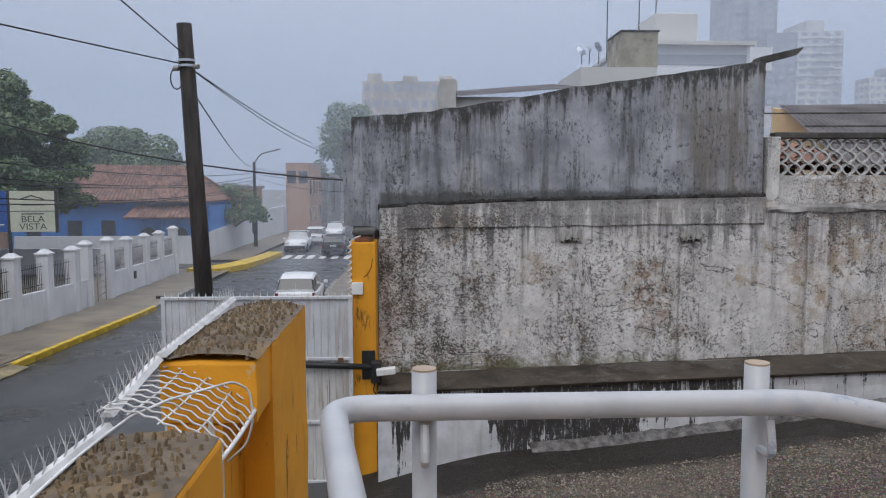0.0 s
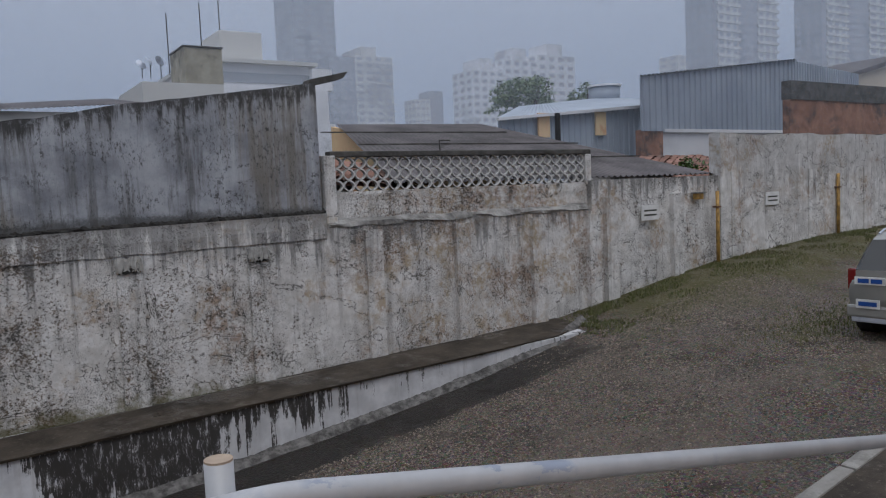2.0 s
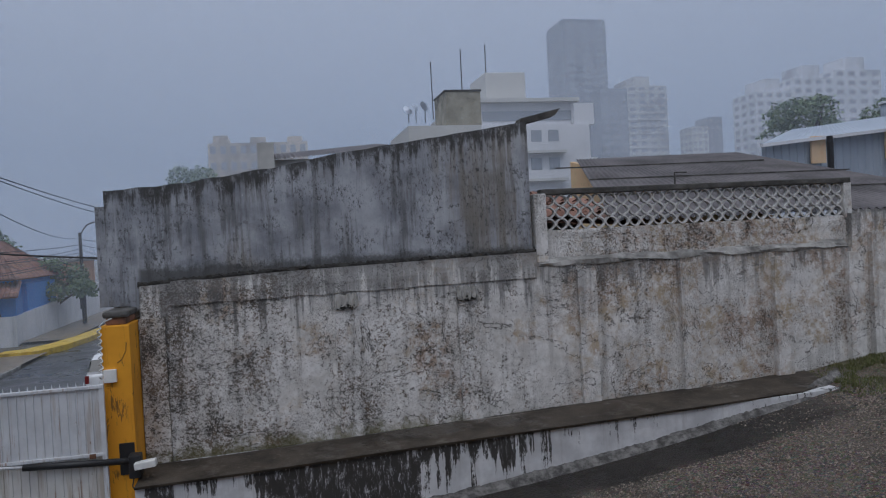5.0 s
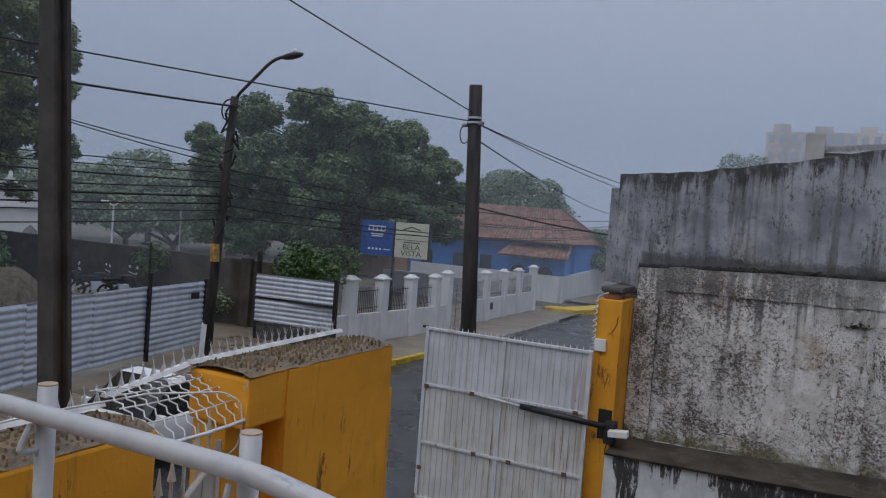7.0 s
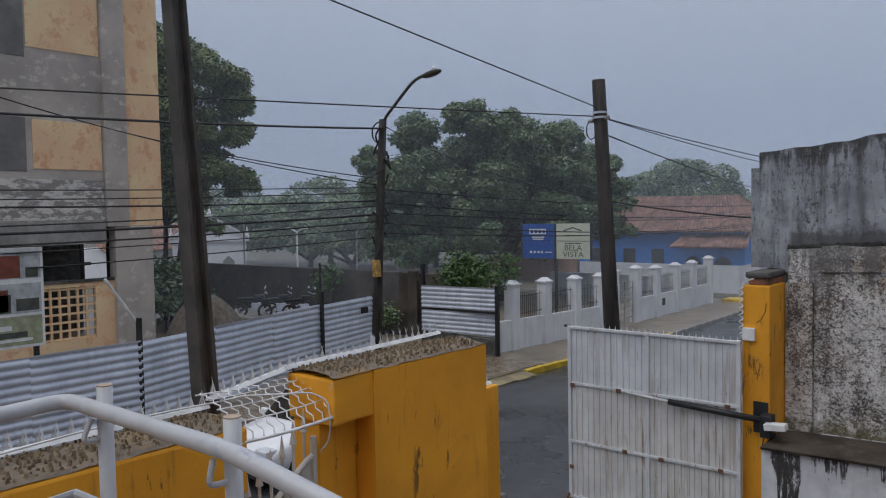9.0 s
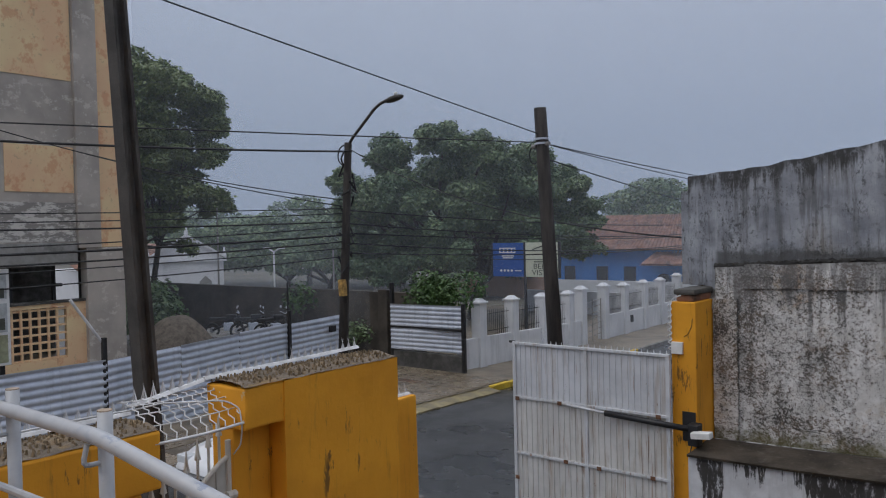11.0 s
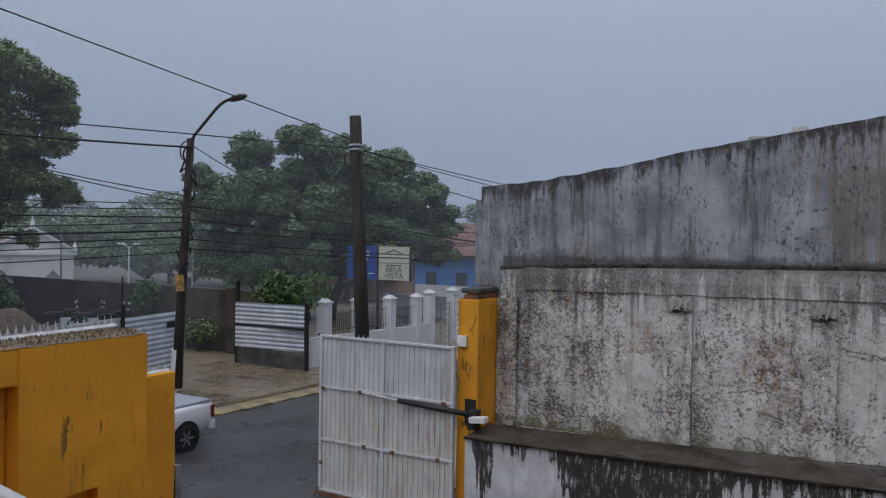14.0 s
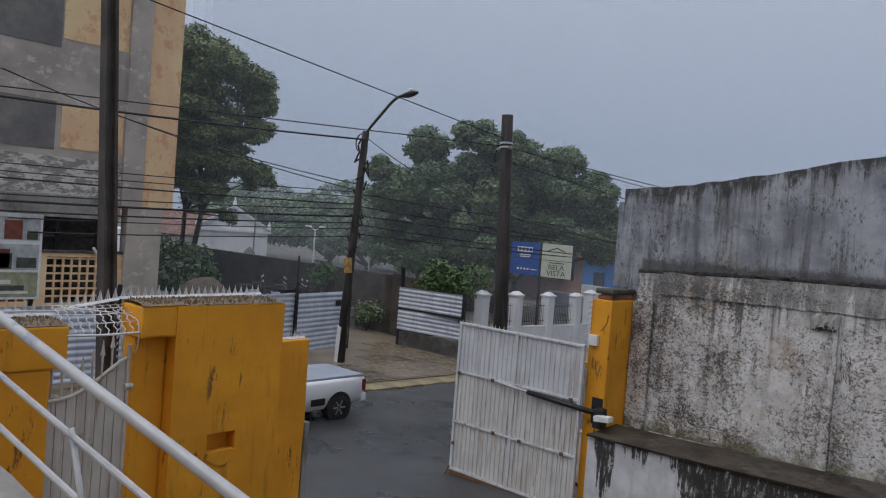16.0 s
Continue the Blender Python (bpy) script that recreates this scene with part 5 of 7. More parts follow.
def bush(label, x, y, z, rx, ry, rz, leaf, per, seed, mat=None):
    rnd = random.Random(seed)
    ob = empty("bush", Matrix.Translation((x, y, z)), label, "bush")
    bm = bmesh.new()
    blobs = [((rnd.uniform(-0.6, 0.6) * rx, rnd.uniform(-0.6, 0.6) * ry, rz * rnd.uniform(0.35, 0.75)), (rx * 0.45, ry * 0.45, rz * 0.32)) for _ in range(9)]
    for b, _ in blobs[:6]:
        tube(bm, [(b[0] * 0.2, b[1] * 0.2, -0.05), (b[0] * 0.6, b[1] * 0.6, b[2] * 0.6), b], 0.03, 5, 0.01)
    part("stems", bm, M_BARK, ob)
    crown_mesh("foliage", blobs, leaf, per, seed + 3, mat or M_BUSH, ob)
    return ob


def lobed_tree(label, x, y, turn, lobes, depth, fork, trunk, leaf, per, seed, mat, gaps=0.0):
    """A tree whose crown is given by lobes (across, height, radius), each repeated through the depth of the crown
    and broken up into many small leafy clumps; limbs run out to the lobes."""
    rnd = random.Random(seed)
    ob = empty("tree", pose(x, y, 0, 0, 0, turn), label, "tree")
    blobs, ends = [], []
    reach = max(abs(h) + r for h, z, r in lobes)
    for h, z, r in lobes:
        far = depth * math.sqrt(max(0.06, 1 - (h / reach) ** 2))
        for d in (rnd.uniform(-0.95, -0.45), rnd.uniform(-0.2, 0.2), rnd.uniform(0.45, 0.95)):
            c = Vector((h + rnd.uniform(-0.2, 0.2) * r, d * far, z - abs(d) * rnd.uniform(0.0, 0.5) * r))
            ends.append(c)
            for _ in range(11):
                if rnd.random() < gaps:
                    continue
                a, e = rnd.uniform(0, 6.283), rnd.uniform(-0.8, 1)
                q = math.sqrt(1 - e * e)
                k = r * rnd.uniform(0.24, 0.46)
                o = (r - k * 0.75) * rnd.uniform(0.75, 1.08)
                blobs.append((tuple(c + Vector((q * math.cos(a), q * math.sin(a), e * 0.92)) * o), (k * 1.12, k * 1.12, k * 0.82)))
    bm = bmesh.new()
    for dx, lean, rr in trunk:
        foot_at, top = Vector((dx, rnd.uniform(-0.3, 0.3), -0.4)), Vector((dx + lean, rnd.uniform(-0.4, 0.4), fork))
        tube(bm, [foot_at, foot_at.lerp(top, 0.45) + Vector((-lean * 0.25, 0.05, 0)), top], rr, 10, rr * 0.7)
        for c in sorted(ends, key=lambda p: (p - top).length)[::4]:
            mid = top.lerp(c, 0.5) + Vector((rnd.uniform(-0.3, 0.3), rnd.uniform(-0.3, 0.3), rnd.uniform(-0.1, 0.5)))
            tube(bm, [top.lerp(mid, k / 5).lerp(mid.lerp(c, k / 5), k / 5) for k in range(6)], rr * 0.45, 6, rr * 0.10)
    part("trunk", bm, M_BARK, ob, smooth=True)
    crown_mesh("crown", blobs, leaf, per, seed + 1, mat, ob)
    return ob


MANGO = [(-6.6, 8.2, 1.0), (-3.9, 9.9, 1.3), (-0.9, 10.4, 1.5), (1.6, 10.0, 1.3), (4.4, 9.2, 1.4), (6.4, 8.0, 1.4), (7.5, 6.0, 1.3), (7.1, 4.3, 1.2), (-5.6, 6.6, 1.7), (-5.6, 3.9, 1.6), (-3.6, 7.4, 2.1), (-2.9, 4.2, 2.0), (-0.3, 7.6, 2.5), (0.3, 4.6, 2.1), (3.2, 7.3, 2.3), (3.9, 4.6, 2.0), (5.5, 5.8, 1.8), (-4.2, 2.9, 1.1)]
lobed_tree("large dark green mango tree behind the white wall", -25.2, 37.4, 39.6, MANGO, 5.6, 2.5, ((-0.6, -0.7, 0.42), (0.9, 0.9, 0.36)), 0.19, 1300, 11, M_LEAF)
TALL = [(-0.2, 14.0, 1.5), (1.2, 13.2, 1.5), (2.9, 12.3, 1.3), (3.8, 11.2, 0.9), (0.0, 11.0, 1.7), (1.9, 9.8, 1.2), (3.6, 9.8, 1.0), (0.2, 8.5, 1.7), (2.1, 7.8, 1.3), (3.9, 7.0, 0.9), (0.8, 6.3, 1.2), (-1.5, 9.8, 1.7), (-1.3, 7.0, 1.5), (2.1, 4.7, 0.5), (-2.4, 12.2, 1.5)]
lobed_tree("tall leafy tree with thin forked trunk beside the building", -35.0, 22.6, 61.4, TALL, 2.6, 4.6, ((0.2, 0.5, 0.20), (-0.3, 0.1, 0.17)), 0.20, 1050, 23, M_LEAF2, 0.16)
for i, (x, y, h, r) in enumerate(((-62, 58, 10, 9), (-50, 62, 9.0, 8), (-74, 52, 9.5, 9), (-40, 66, 9.5, 8.5), (-33, 72, 8, 7))):
    tree("distant dark green tree in the rain", x, y, -0.5, 2.5, h, (r, r, h * 0.42), 38, 0.45, 120, 40 + i, M_LEAF, 0.35)
for i, (x, y, h, r) in enumerate(((-41, 50, 6.8, 5.2), (-48, 48, 7.4, 5.5), (-34.5, 53, 6.2, 4.8), (-56, 50, 7.8, 5.5), (-64, 44, 7.5, 5.5))):
    tree("dark leafy park tree in the rain", x, y, -0.5, 1.2, h, (r, r, h * 0.47), 44, 0.30, 300, 140 + i, M_LEAF, 0.3)
tree("round dark tree behind the blue house", -28.4, 77, -0.5, 3, 11.3, (6.4, 6.4, 5.0), 46, 0.34, 260, 61, M_LEAF, 0.4)
tree("dark tree at the end of the street", -8.8, 112, -1.5, 4, 17.6, (6.5, 6, 7.4), 44, 0.40, 220, 66, M_LEAF, 0.4)
tree("bushy tree beside the side street", -14.4, 60, -0.4, 1.5, 5.2, (2.6, 2.3, 2.3), 34, 0.24, 420, 68, M_LEAF, 0.2)
tree("dark roundish tree behind the shed roofs", 34.3, 42, 4, 3, 8.6, (3.0, 2.6, 1.9), 34, 0.25, 300, 71, M_LEAF, 0.3)
tree("small rounded tree behind the shed roofs", 40.6, 43, 4, 3, 8.5, (1.5, 1.5, 1.6), 20, 0.25, 300, 73, M_LEAF, 0.3)
bush("leafy green bush hanging over the sheet hoarding", -15.2, 23.2, 1.5, 1.9, 1.0, 2.1, 0.13, 1100, 81)
bush("dense green bush at the foot of the tree", -31.5, 20.5, 0.1, 3.0, 2.2, 3.3, 0.22, 460, 83)
bush("dark green bush beside the building", -28.6, 18.6, 0.1, 1.6, 1.5, 2.6, 0.3, 200, 84, M_LEAF)
bush("weeds climbing the dark old wall", -20.2, 23.5, 0.0, 1.5, 0.4, 1.4, 0.13, 420, 85, M_LEAF)
bush("small creeper on top of the old wall", -23.5, 23.6, 1.2, 1.4, 0.4, 1.7, 0.2, 260, 86)
bush("small green plant growing on the tiled roof", 17.3, 14.8, 4.7, 0.6, 0.45, 0.72, 0.12, 420, 87)


# ---- across the street: hoarding, old wall, white wall ----
def corrugated(x0, y0, x1, y1, z0, z1, pitch=0.17, depth=0.03, mat=None, lean=0.0):
    """A sheet between two ground points, its waves running along."""
    n = max(4, int((z1 - z0) / pitch * 6))
    d = Vector((x1 - x0, y1 - y0, 0)).normalized()
    s = Vector((d.y, -d.x, 0))
    bm = bmesh.new()
    ph = 6.28 * (z1 - z0) / pitch
    for off in (0, -0.008):
        grid(bm, 3, n, lambda u, v: Vector((x0 + (x1 - x0) * u, y0 + (y1 - y0) * u, z0 + (z1 - z0) * v)) + s * (depth * (1.2 * math.sin(ph * v) if math.sin(ph * v) < 0.3 else 0.36) + off + lean * v + 0.012 * noise.noise(Vector((x0 + u * 3, y0, v * 3)))))
    return bm


hoarding = empty("hoarding", None, "galvanised corrugated sheet hoarding along the pavement", "fence")
H_LINE = [(-13.3, 2.2), (-13.35, 4.5), (-13.38, 6.9), (-13.4, 9.2), (-14.05, 11.5), (-14.75, 13.8), (-15.3, 16.0), (-15.95, 18.85)]
for i, ((x0, y0), (x1, y1)) in enumerate(zip(H_LINE, H_LINE[1:])):
    g0 = street_z((y0 + y1) / 2) + 0.13
    part("sheet", corrugated(x0, y0, x1, y1, g0 + 0.12 + 0.03 * (i % 2), 2.22 + 0.02 * (i % 3)), M_GALV, hoarding, smooth=True)
for x, y, h in ((-13.45, 9.2, 2.75), (-15.25, 16.0, 2.65), (-15.95, 18.9, 2.3), (-13.4, 4.5, 2.3)):
    part("post", one_box(x - 0.05, x + 0.05, y - 0.05, y + 0.05, 0.1, h, 0.01), M_BLACK, hoarding, "dark timber post")
part("prop_bar", tube(bmesh.new(), [(-13.5, 9.25, 2.55), (-13.5, 8.5, 3.65)], 0.035, 6), M_WIRE, hoarding, "slanting white bar")
part("thin_post", tube(bmesh.new(), [(-15.3, 16.0, 2.5), (-15.35, 16.05, 3.5)], 0.03, 6), M_BLACK, hoarding)
part("label_plate", one_box(-15.70, -15.66, 18.05, 18.35, 1.72, 1.92), M_BLACK, hoarding)

side = empty("site_hoarding", None, "corrugated sheet panel in a dark frame beside the white wall", "fence")
for z0, z1 in ((0.62, 1.42), (1.50, 2.32)):
    part("sheet", corrugated(-16.45, 21.9, -13.15, 22.2, z0, z1, 0.16, 0.028), M_GALV, side, smooth=True)
for x in (-16.5, -13.1):
    part("post", one_box(x - 0.06, x + 0.06, 22.0, 22.14, -0.1, 2.42 if x > -14 else 3.1, 0.01), M_BLACK, side, "dark timber post")
part("rail", one_box(-16.44, -13.16, 22.02, 22.12, 1.42, 1.50), M_BLACK, side)
part("base_board", one_box(-16.44, -13.16, 22.02, 22.3, -0.1, 0.55, 0.02), M_CAP, side, "black rotten base board")

M_DKWALL = stone("dark_old_wall", (0.040, 0.034, 0.028), (0.085, 0.072, 0.058), 1.2, 0.9, 0.6)
tagged(obj("wall_old", one_box(-36, -16.7, 24.0, 24.35, -0.3, 2.55, 0.03), M_DKWALL), "dark mould-blackened old wall across the driveway", "wall", kind="structure")
tagged(obj("wall_old_end", one_box(-18.9, -18.4, 23.8, 24.0, -0.3, 2.65, 0.03), M_DKWALL), "dark old wall pier", "pillar", kind="structure")

# white wall with pillars and railings
ww = empty("wall_white", None, "white painted wall with capped pillars and iron railings", "wall", "", "structure")
WX = -13.6
def run(y0, y1, ztop):
    bm = bmesh.new()
    n = 8
    for i in range(n):
        a, b = y0 + (y1 - y0) * i / n, y0 + (y1 - y0) * (i + 1) / n
        prism(bm, [(a, street_z(a) - 0.3), (b, street_z(b) - 0.3), (b, ztop(b)), (a, ztop(a))], 0, WX - 0.1, WX + 0.1)
    bmesh.ops.remove_doubles(bm, verts=bm.verts, dist=0.001)
    part("low_wall", bm, M_WHITE, ww)
def low_top(y):
    return street_z(y) + 0.13 + 1.10
run(22.4, 31.4, low_top)
run(33.6, 43.4, low_top)
def wall_pillar(y, h=2.42, w=0.42):
    z = street_z(y)
    bm = one_box(WX - w / 2, WX + w / 2, y - w / 2, y + w / 2, z, z + h, 0.01)
    p = part("pillar", bm, M_WHITE, ww)
    bm = one_box(WX - w / 2 - 0.05, WX + w / 2 + 0.05, y - w / 2 - 0.05, y + w / 2 + 0.05, z + h, z + h + 0.07, 0.012)
    r = bmesh.ops.create_cone(bm, cap_ends=True, segments=4, radius1=w * 0.72, radius2=w * 0.3, depth=0.12)["verts"]
    bmesh.ops.rotate(bm, verts=r, cent=(0, 0, 0), matrix=Matrix.Rotation(radians(45), 3, "Z"))
    bmesh.ops.translate(bm, verts=r, vec=(WX, y, z + h + 0.13))
    part("cap", bm, M_WHITE, p)
PY = [23.7, 25.9, 28.2, 30.4, 31.6, 33.85, 36.0, 38.4, 40.6, 43.0]
for y in PY:
    wall_pillar(y, 2.62 if y in (33.85, 43.0, 31.6) else 2.5)
for a, b in zip(PY, PY[1:]):
    if a == 31.6 or b - a < 1.5:
        continue
    bm = bmesh.new()
    for z in (0.2, 0.85):
        zz = low_top((a + b) / 2) + z
        tube(bm, [(WX, a, zz), (WX, b, zz)], 0.015, 4)
    y = a + 0.3
    while y < b - 0.25:
        tube(bm, [(WX, y, low_top(y) + 0.02), (WX, y, low_top(y) + 1.0)], 0.013, 4, 0.006)
        y += 0.13
    part("railing", bm, M_BLACK, ww, "black iron railing")
bm = bmesh.new()
for k in range(7):
    z = street_z(32.6) + 0.3 + 0.27 * k
    tube(bm, [(WX, 31.8, z), (WX, 33.6, z + 0.15)], 0.02, 5)
for y in (31.85, 32.7, 33.55):
    tube(bm, [(WX, y, street_z(y) + 0.1), (WX, y, street_z(y) + 2.1)], 0.025, 5)
part("side_gate", bm, M_CONC, ww, "grey barred side gate")
part("meter_box", one_box(WX + 0.1, WX + 0.13, 36.6, 36.9, 0.25, 0.6), M_BLACK, ww)
tagged(obj("wall_corner", one_box(-24, -13.75, 43.1, 43.35, -0.7, 1.15, 0.01), M_WHITE), "white wall along the side street", "wall", kind="structure")
# low white wall past the side street
bm = prism(bmesh.new(), [(50.5, -0.7), (85, -0.9), (85, 2.4), (62, 2.2), (58, 1.6), (50.5, 1.35)], 0, -14.3, -14.1)
tagged(obj("wall_white_far", bm, M_WHITE), "white wall running down the street", "wall", kind="structure")
tagged(obj("wall_white_side", one_box(-26, -14.3, 50.4, 50.6, -0.7, 1.35), M_WHITE), "white wall facing the side street", "wall", kind="structure")

# signboard pair
def text(body, size, x, y, z, rot, mat, parent, name="lettering"):
    c = bpy.data.curves.new(name, "FONT")
    c.body, c.size, c.extrude, c.align_x, c.align_y = body, size, 0.004, "CENTER", "CENTER"
    c.materials.append(mat)
    tmp = bpy.data.objects.new(name, c)
    me = bpy.data.meshes.new_from_object(tmp)
    bpy.data.objects.remove(tmp)
    ob = new(name, me)
    ob.parent = parent
    ob.matrix_basis = pose(x, y, z, *rot)
    return ob


sign = empty("signboard", pose(-16.42, 31.4, 0.95, 0, 0, 3) @ Matrix.Diagonal((0.90, 1, 0.787, 1)), "blue and cream signboards on a dark post", "sign")
part("blue_board", one_box(-1.98, -0.06, -0.05, 0.05, 2.35, 4.42, 0.01), M_SIGNBLUE, sign, "blue board with white lines")
part("cream_board", one_box(0.06, 1.98, -0.05, 0.05, 2.35, 4.42, 0.01), M_SIGNCREAM, sign, "cream board with dark letters")
for x in (-2.02, 0.0, 2.02):
    part("post", one_box(x - 0.06, x + 0.06, -0.06, 0.06, -1.8 if x == 0 else 2.3, 4.45, 0.01), M_BLACK, sign)
part("crossbar", one_box(-2.0, 2.0, -0.062, -0.052, 3.38, 3.41), M_BLACK, sign)
part("brand_patch", one_box(-1.55, -0.55, -0.060, -0.052, 3.80, 4.12), M_LABEL, sign, "white patch of a wordmark")
for k in range(4):
    part("brand_shape", one_box(-1.47 + 0.24 * k, -1.30 + 0.24 * k, -0.065, -0.061, 3.86, 4.06), M_SIGNBLUE, sign)
for z, w in ((3.62, 0.75), (3.5, 0.65)):
    part("text_bar", one_box(-1.02 - w / 2, -1.02 + w / 2, -0.060, -0.052, z - 0.03, z + 0.03), M_LABEL, sign)
for k in range(4):
    part("round_mark", tube(bmesh.new(), [(-1.45 + 0.22 * k, -0.052, 2.72), (-1.45 + 0.22 * k, -0.060, 2.72)], 0.07, 10), M_LABEL, sign)
part("text_bar", one_box(-0.6, -0.2, -0.060, -0.052, 2.69, 2.75), M_LABEL, sign)
text("BELA", 0.46, 1.02, -0.056, 2.98, (90, 0, 0), M_SIGNDARK, sign)
text("VISTA", 0.46, 1.02, -0.056, 2.60, (90, 0, 0), M_SIGNDARK, sign)
part("roof_mark", prism(bmesh.new(), [(0.45, 4.02), (1.0, 4.22), (1.55, 4.02), (1.5, 3.97), (1.0, 4.15), (0.5, 3.97)], 1, -0.060, -0.052), M_SIGNDARK, sign, "thin roof outline")
for z in (3.72, 3.26):
    part("text_bar", one_box(0.55, 1.5, -0.060, -0.052, z - 0.03, z + 0.03), M_SIGNDARK, sign)


# ---- houses across the street ----
def tiled_roof(parent, corners, name="roof"):
    """A roof plane of barrel tile courses; corners: eave left, eave right, ridge right, ridge left."""
    a, b, c, d = [Vector(p) for p in corners]
    n = max(6, int((b - a).length / 0.28))
    m = max(4, int((d - a).length / 0.42))
    up = (b - a).cross(d - a).normalized()
    bm = bmesh.new()
    for i in range(n):
        for j in range(m):
            u0, u1, v0, v1 = i / n, (i + 1) / n, j / m, (j + 1.12) / m
            q = lambda u, v, h: a.lerp(b, u).lerp(d.lerp(c, u), min(1, v)) + up * h
            j0 = 0.03 * noise.noise(Vector((i, j, 3)) * 0.9)
            p = [q(u0, v0, 0.05 + j0), q((u0 + u1) / 2, v0, 0.15 + j0), q(u1, v0, 0.05 + j0), q(u1, v1, 0.02 + j0), q((u0 + u1) / 2, v1, 0.11 + j0), q(u0, v1, 0.02 + j0)]
            vs = [bm.verts.new(x) for x in p]
            bm.faces.new((vs[0], vs[1], vs[4], vs[5]))
            bm.faces.new((vs[1], vs[2], vs[3], vs[4]))
    vs = [bm.verts.new(x - up * 0.03) for x in (a, b, c, d)]
    bm.faces.new(vs)
    return part(name, bm, M_TILE, parent)


blue = empty("blue_house", None, "blue painted house with old red tile roof", "house")
part("wall", one_box(-27, -14.6, 52, 60, -0.8, 3.6), M_BLUE, blue)
part("wall", one_box(-18.5, -14.2, 50.9, 52.2, -0.8, 2.55), M_BLUE, blue)
part("wall", one_box(-14.9, -14.3, 53.5, 60, -0.8, 3.2), M_BLUE, blue)
tiled_roof(blue, [(-28, 51.2, 3.5), (-14.2, 51.2, 3.5), (-17, 57, 6.0), (-26, 57, 6.1)])
tiled_roof(blue, [(-14.2, 51.2, 3.5), (-14.2, 62, 3.5), (-17, 58, 6.0), (-17, 57, 6.0)])
tiled_roof(blue, [(-19.0, 50.0, 2.5), (-13.8, 50.0, 2.5), (-14.2, 52.3, 3.4), (-18.6, 52.3, 3.4)], "porch_roof")
for x in (-25.5, -22.8, -20.6):
    w = part("window", one_box(x - 0.45, x + 0.45, 51.93, 51.998, 0.9, 2.3), M_BLACK, blue)
    part("frame", one_box(x - 0.55, x + 0.55, 51.95, 51.994, 2.3, 2.42), M_BLUE, w)
# black arched plates before the wall; the openings' shade is their colour
for x in (-17.6, -15.6):
    bm = prism(bmesh.new(), [(x - 0.6, -0.6)] + [(x - 0.6 * math.cos(a), 1.2 + 0.7 * math.sin(a)) for a in [math.pi * k / 8 for k in range(9)]] + [(x + 0.6, -0.6)], 1, 50.86, 50.898)
    part("arch", bm, M_BLACK, blue, "black plate standing in for a shaded arched opening")
second = empty("tiled_house", None, "low house with red tile roof beside the blue one", "house")
part("wall", one_box(-40, -28.3, 54, 62, -0.8, 3.2), M_PINK, second)
tiled_roof(second, [(-41, 53, 3.1), (-27.8, 53, 3.1), (-29, 58, 5.0), (-40, 58, 5.0)])
third = empty("brown_house", None, "brown walled house behind the blue roof", "house")
part("wall", one_box(-24, -15, 66, 76, -0.8, 4.3), M_PINK, third)
part("parapet", one_box(-24.2, -14.8, 65.8, 76.2, 4.3, 4.55), M_CONC, third)
for x in (-20, -17.5):
    part("window", one_box(x - 0.5, x + 0.5, 65.95, 65.998, 2.6, 3.7), M_WINDOW, third)
def street_house(label, x0, x1, y0, y1, h, mat, rows, cols):
    ob = empty("street_house", None, label, "house", "houses down the street")
    part("wall", one_box(x0, x1, y0, y1, -2, h), mat, ob)
    part("parapet", one_box(x0 - 0.05, x1 + 0.05, y0 - 0.05, y1 + 0.05, h, h + 0.14), mat, ob)
    for r in range(rows):
        for c in range(cols):
            z, y = 0.6 + r * 3.0, y0 + (y1 - y0) * (c + 0.5) / cols
            w = part("window", one_box(x1 - 0.02, x1 + 0.03, y - 0.6, y + 0.6, z, z + 1.5), M_WINDOW, ob)
            part("sill", one_box(x1 + 0.03, x1 + 0.12, y - 0.7, y + 0.7, z - 0.1, z), M_CONC, w)
    for c in range(2):
        x = x0 + (x1 - x0) * (c + 0.5) / 2
        part("window", one_box(x - 0.5, x + 0.5, y0 - 0.03, y0 + 0.02, h - 2.2, h - 0.8), M_WINDOW, ob)
    return ob
street_house("orange painted two-storey house down the street", -14.6, -12.0, 88, 100, 7.0, M_PINK, 2, 4)
street_house("grey two-storey house down the street", -16, -11.4, 101, 112, 5.6, M_CONC, 2, 4)
street_house("pale house at the bend of the street", -17, -10.8, 113, 128, 6.2, M_TOWER_A, 2, 5)
street_house("white low house with flat roof", -34, -20, 84, 94, 4.6, M_TOWER_C, 1, 4)

# big flaking yellow building
def peeling_band():
    m = Mat("peeling_white", 0.9)
    n = m.noise(2.6, 9, 0.78, (1, 0.6, 1.6), 16)
    m.color(m.mix(m.step(n, 0.46, 0.53), (0.25, 0.23, 0.21), (0.60, 0.57, 0.52))).bump(n, 0.4, 0.02)
    return m.m


M_BAND = peeling_band()
big = empty("flaking_building", None, "tall building with flaking yellow and grey paint", "building")
FX = -24.6
M_GREYFIELD = stone("grey_facade_paint", (0.13, 0.125, 0.12), (0.20, 0.19, 0.18), 1.1, 0.85, 0.3, (0.30, 0.28, 0.25), 0.4)
part("upper_wall", one_box(-40, FX, -8, 16.15, 4.75, 17), M_PEELED, big)
for y0, y1, z0, z1 in ((11.5, 13.95, 10.75, 17.0), (11.6, 13.95, 6.7, 8.35), (5.2, 7.7, 10.7, 17.0), (5.3, 7.8, 6.6, 8.3), (-0.5, 2.0, 10.7, 17.0)):
    part("yellow_field", one_box(FX, FX + 0.03, y0, y1, z0, z1, 0.01), M_FLAKED, big, "flaking yellow painted field")
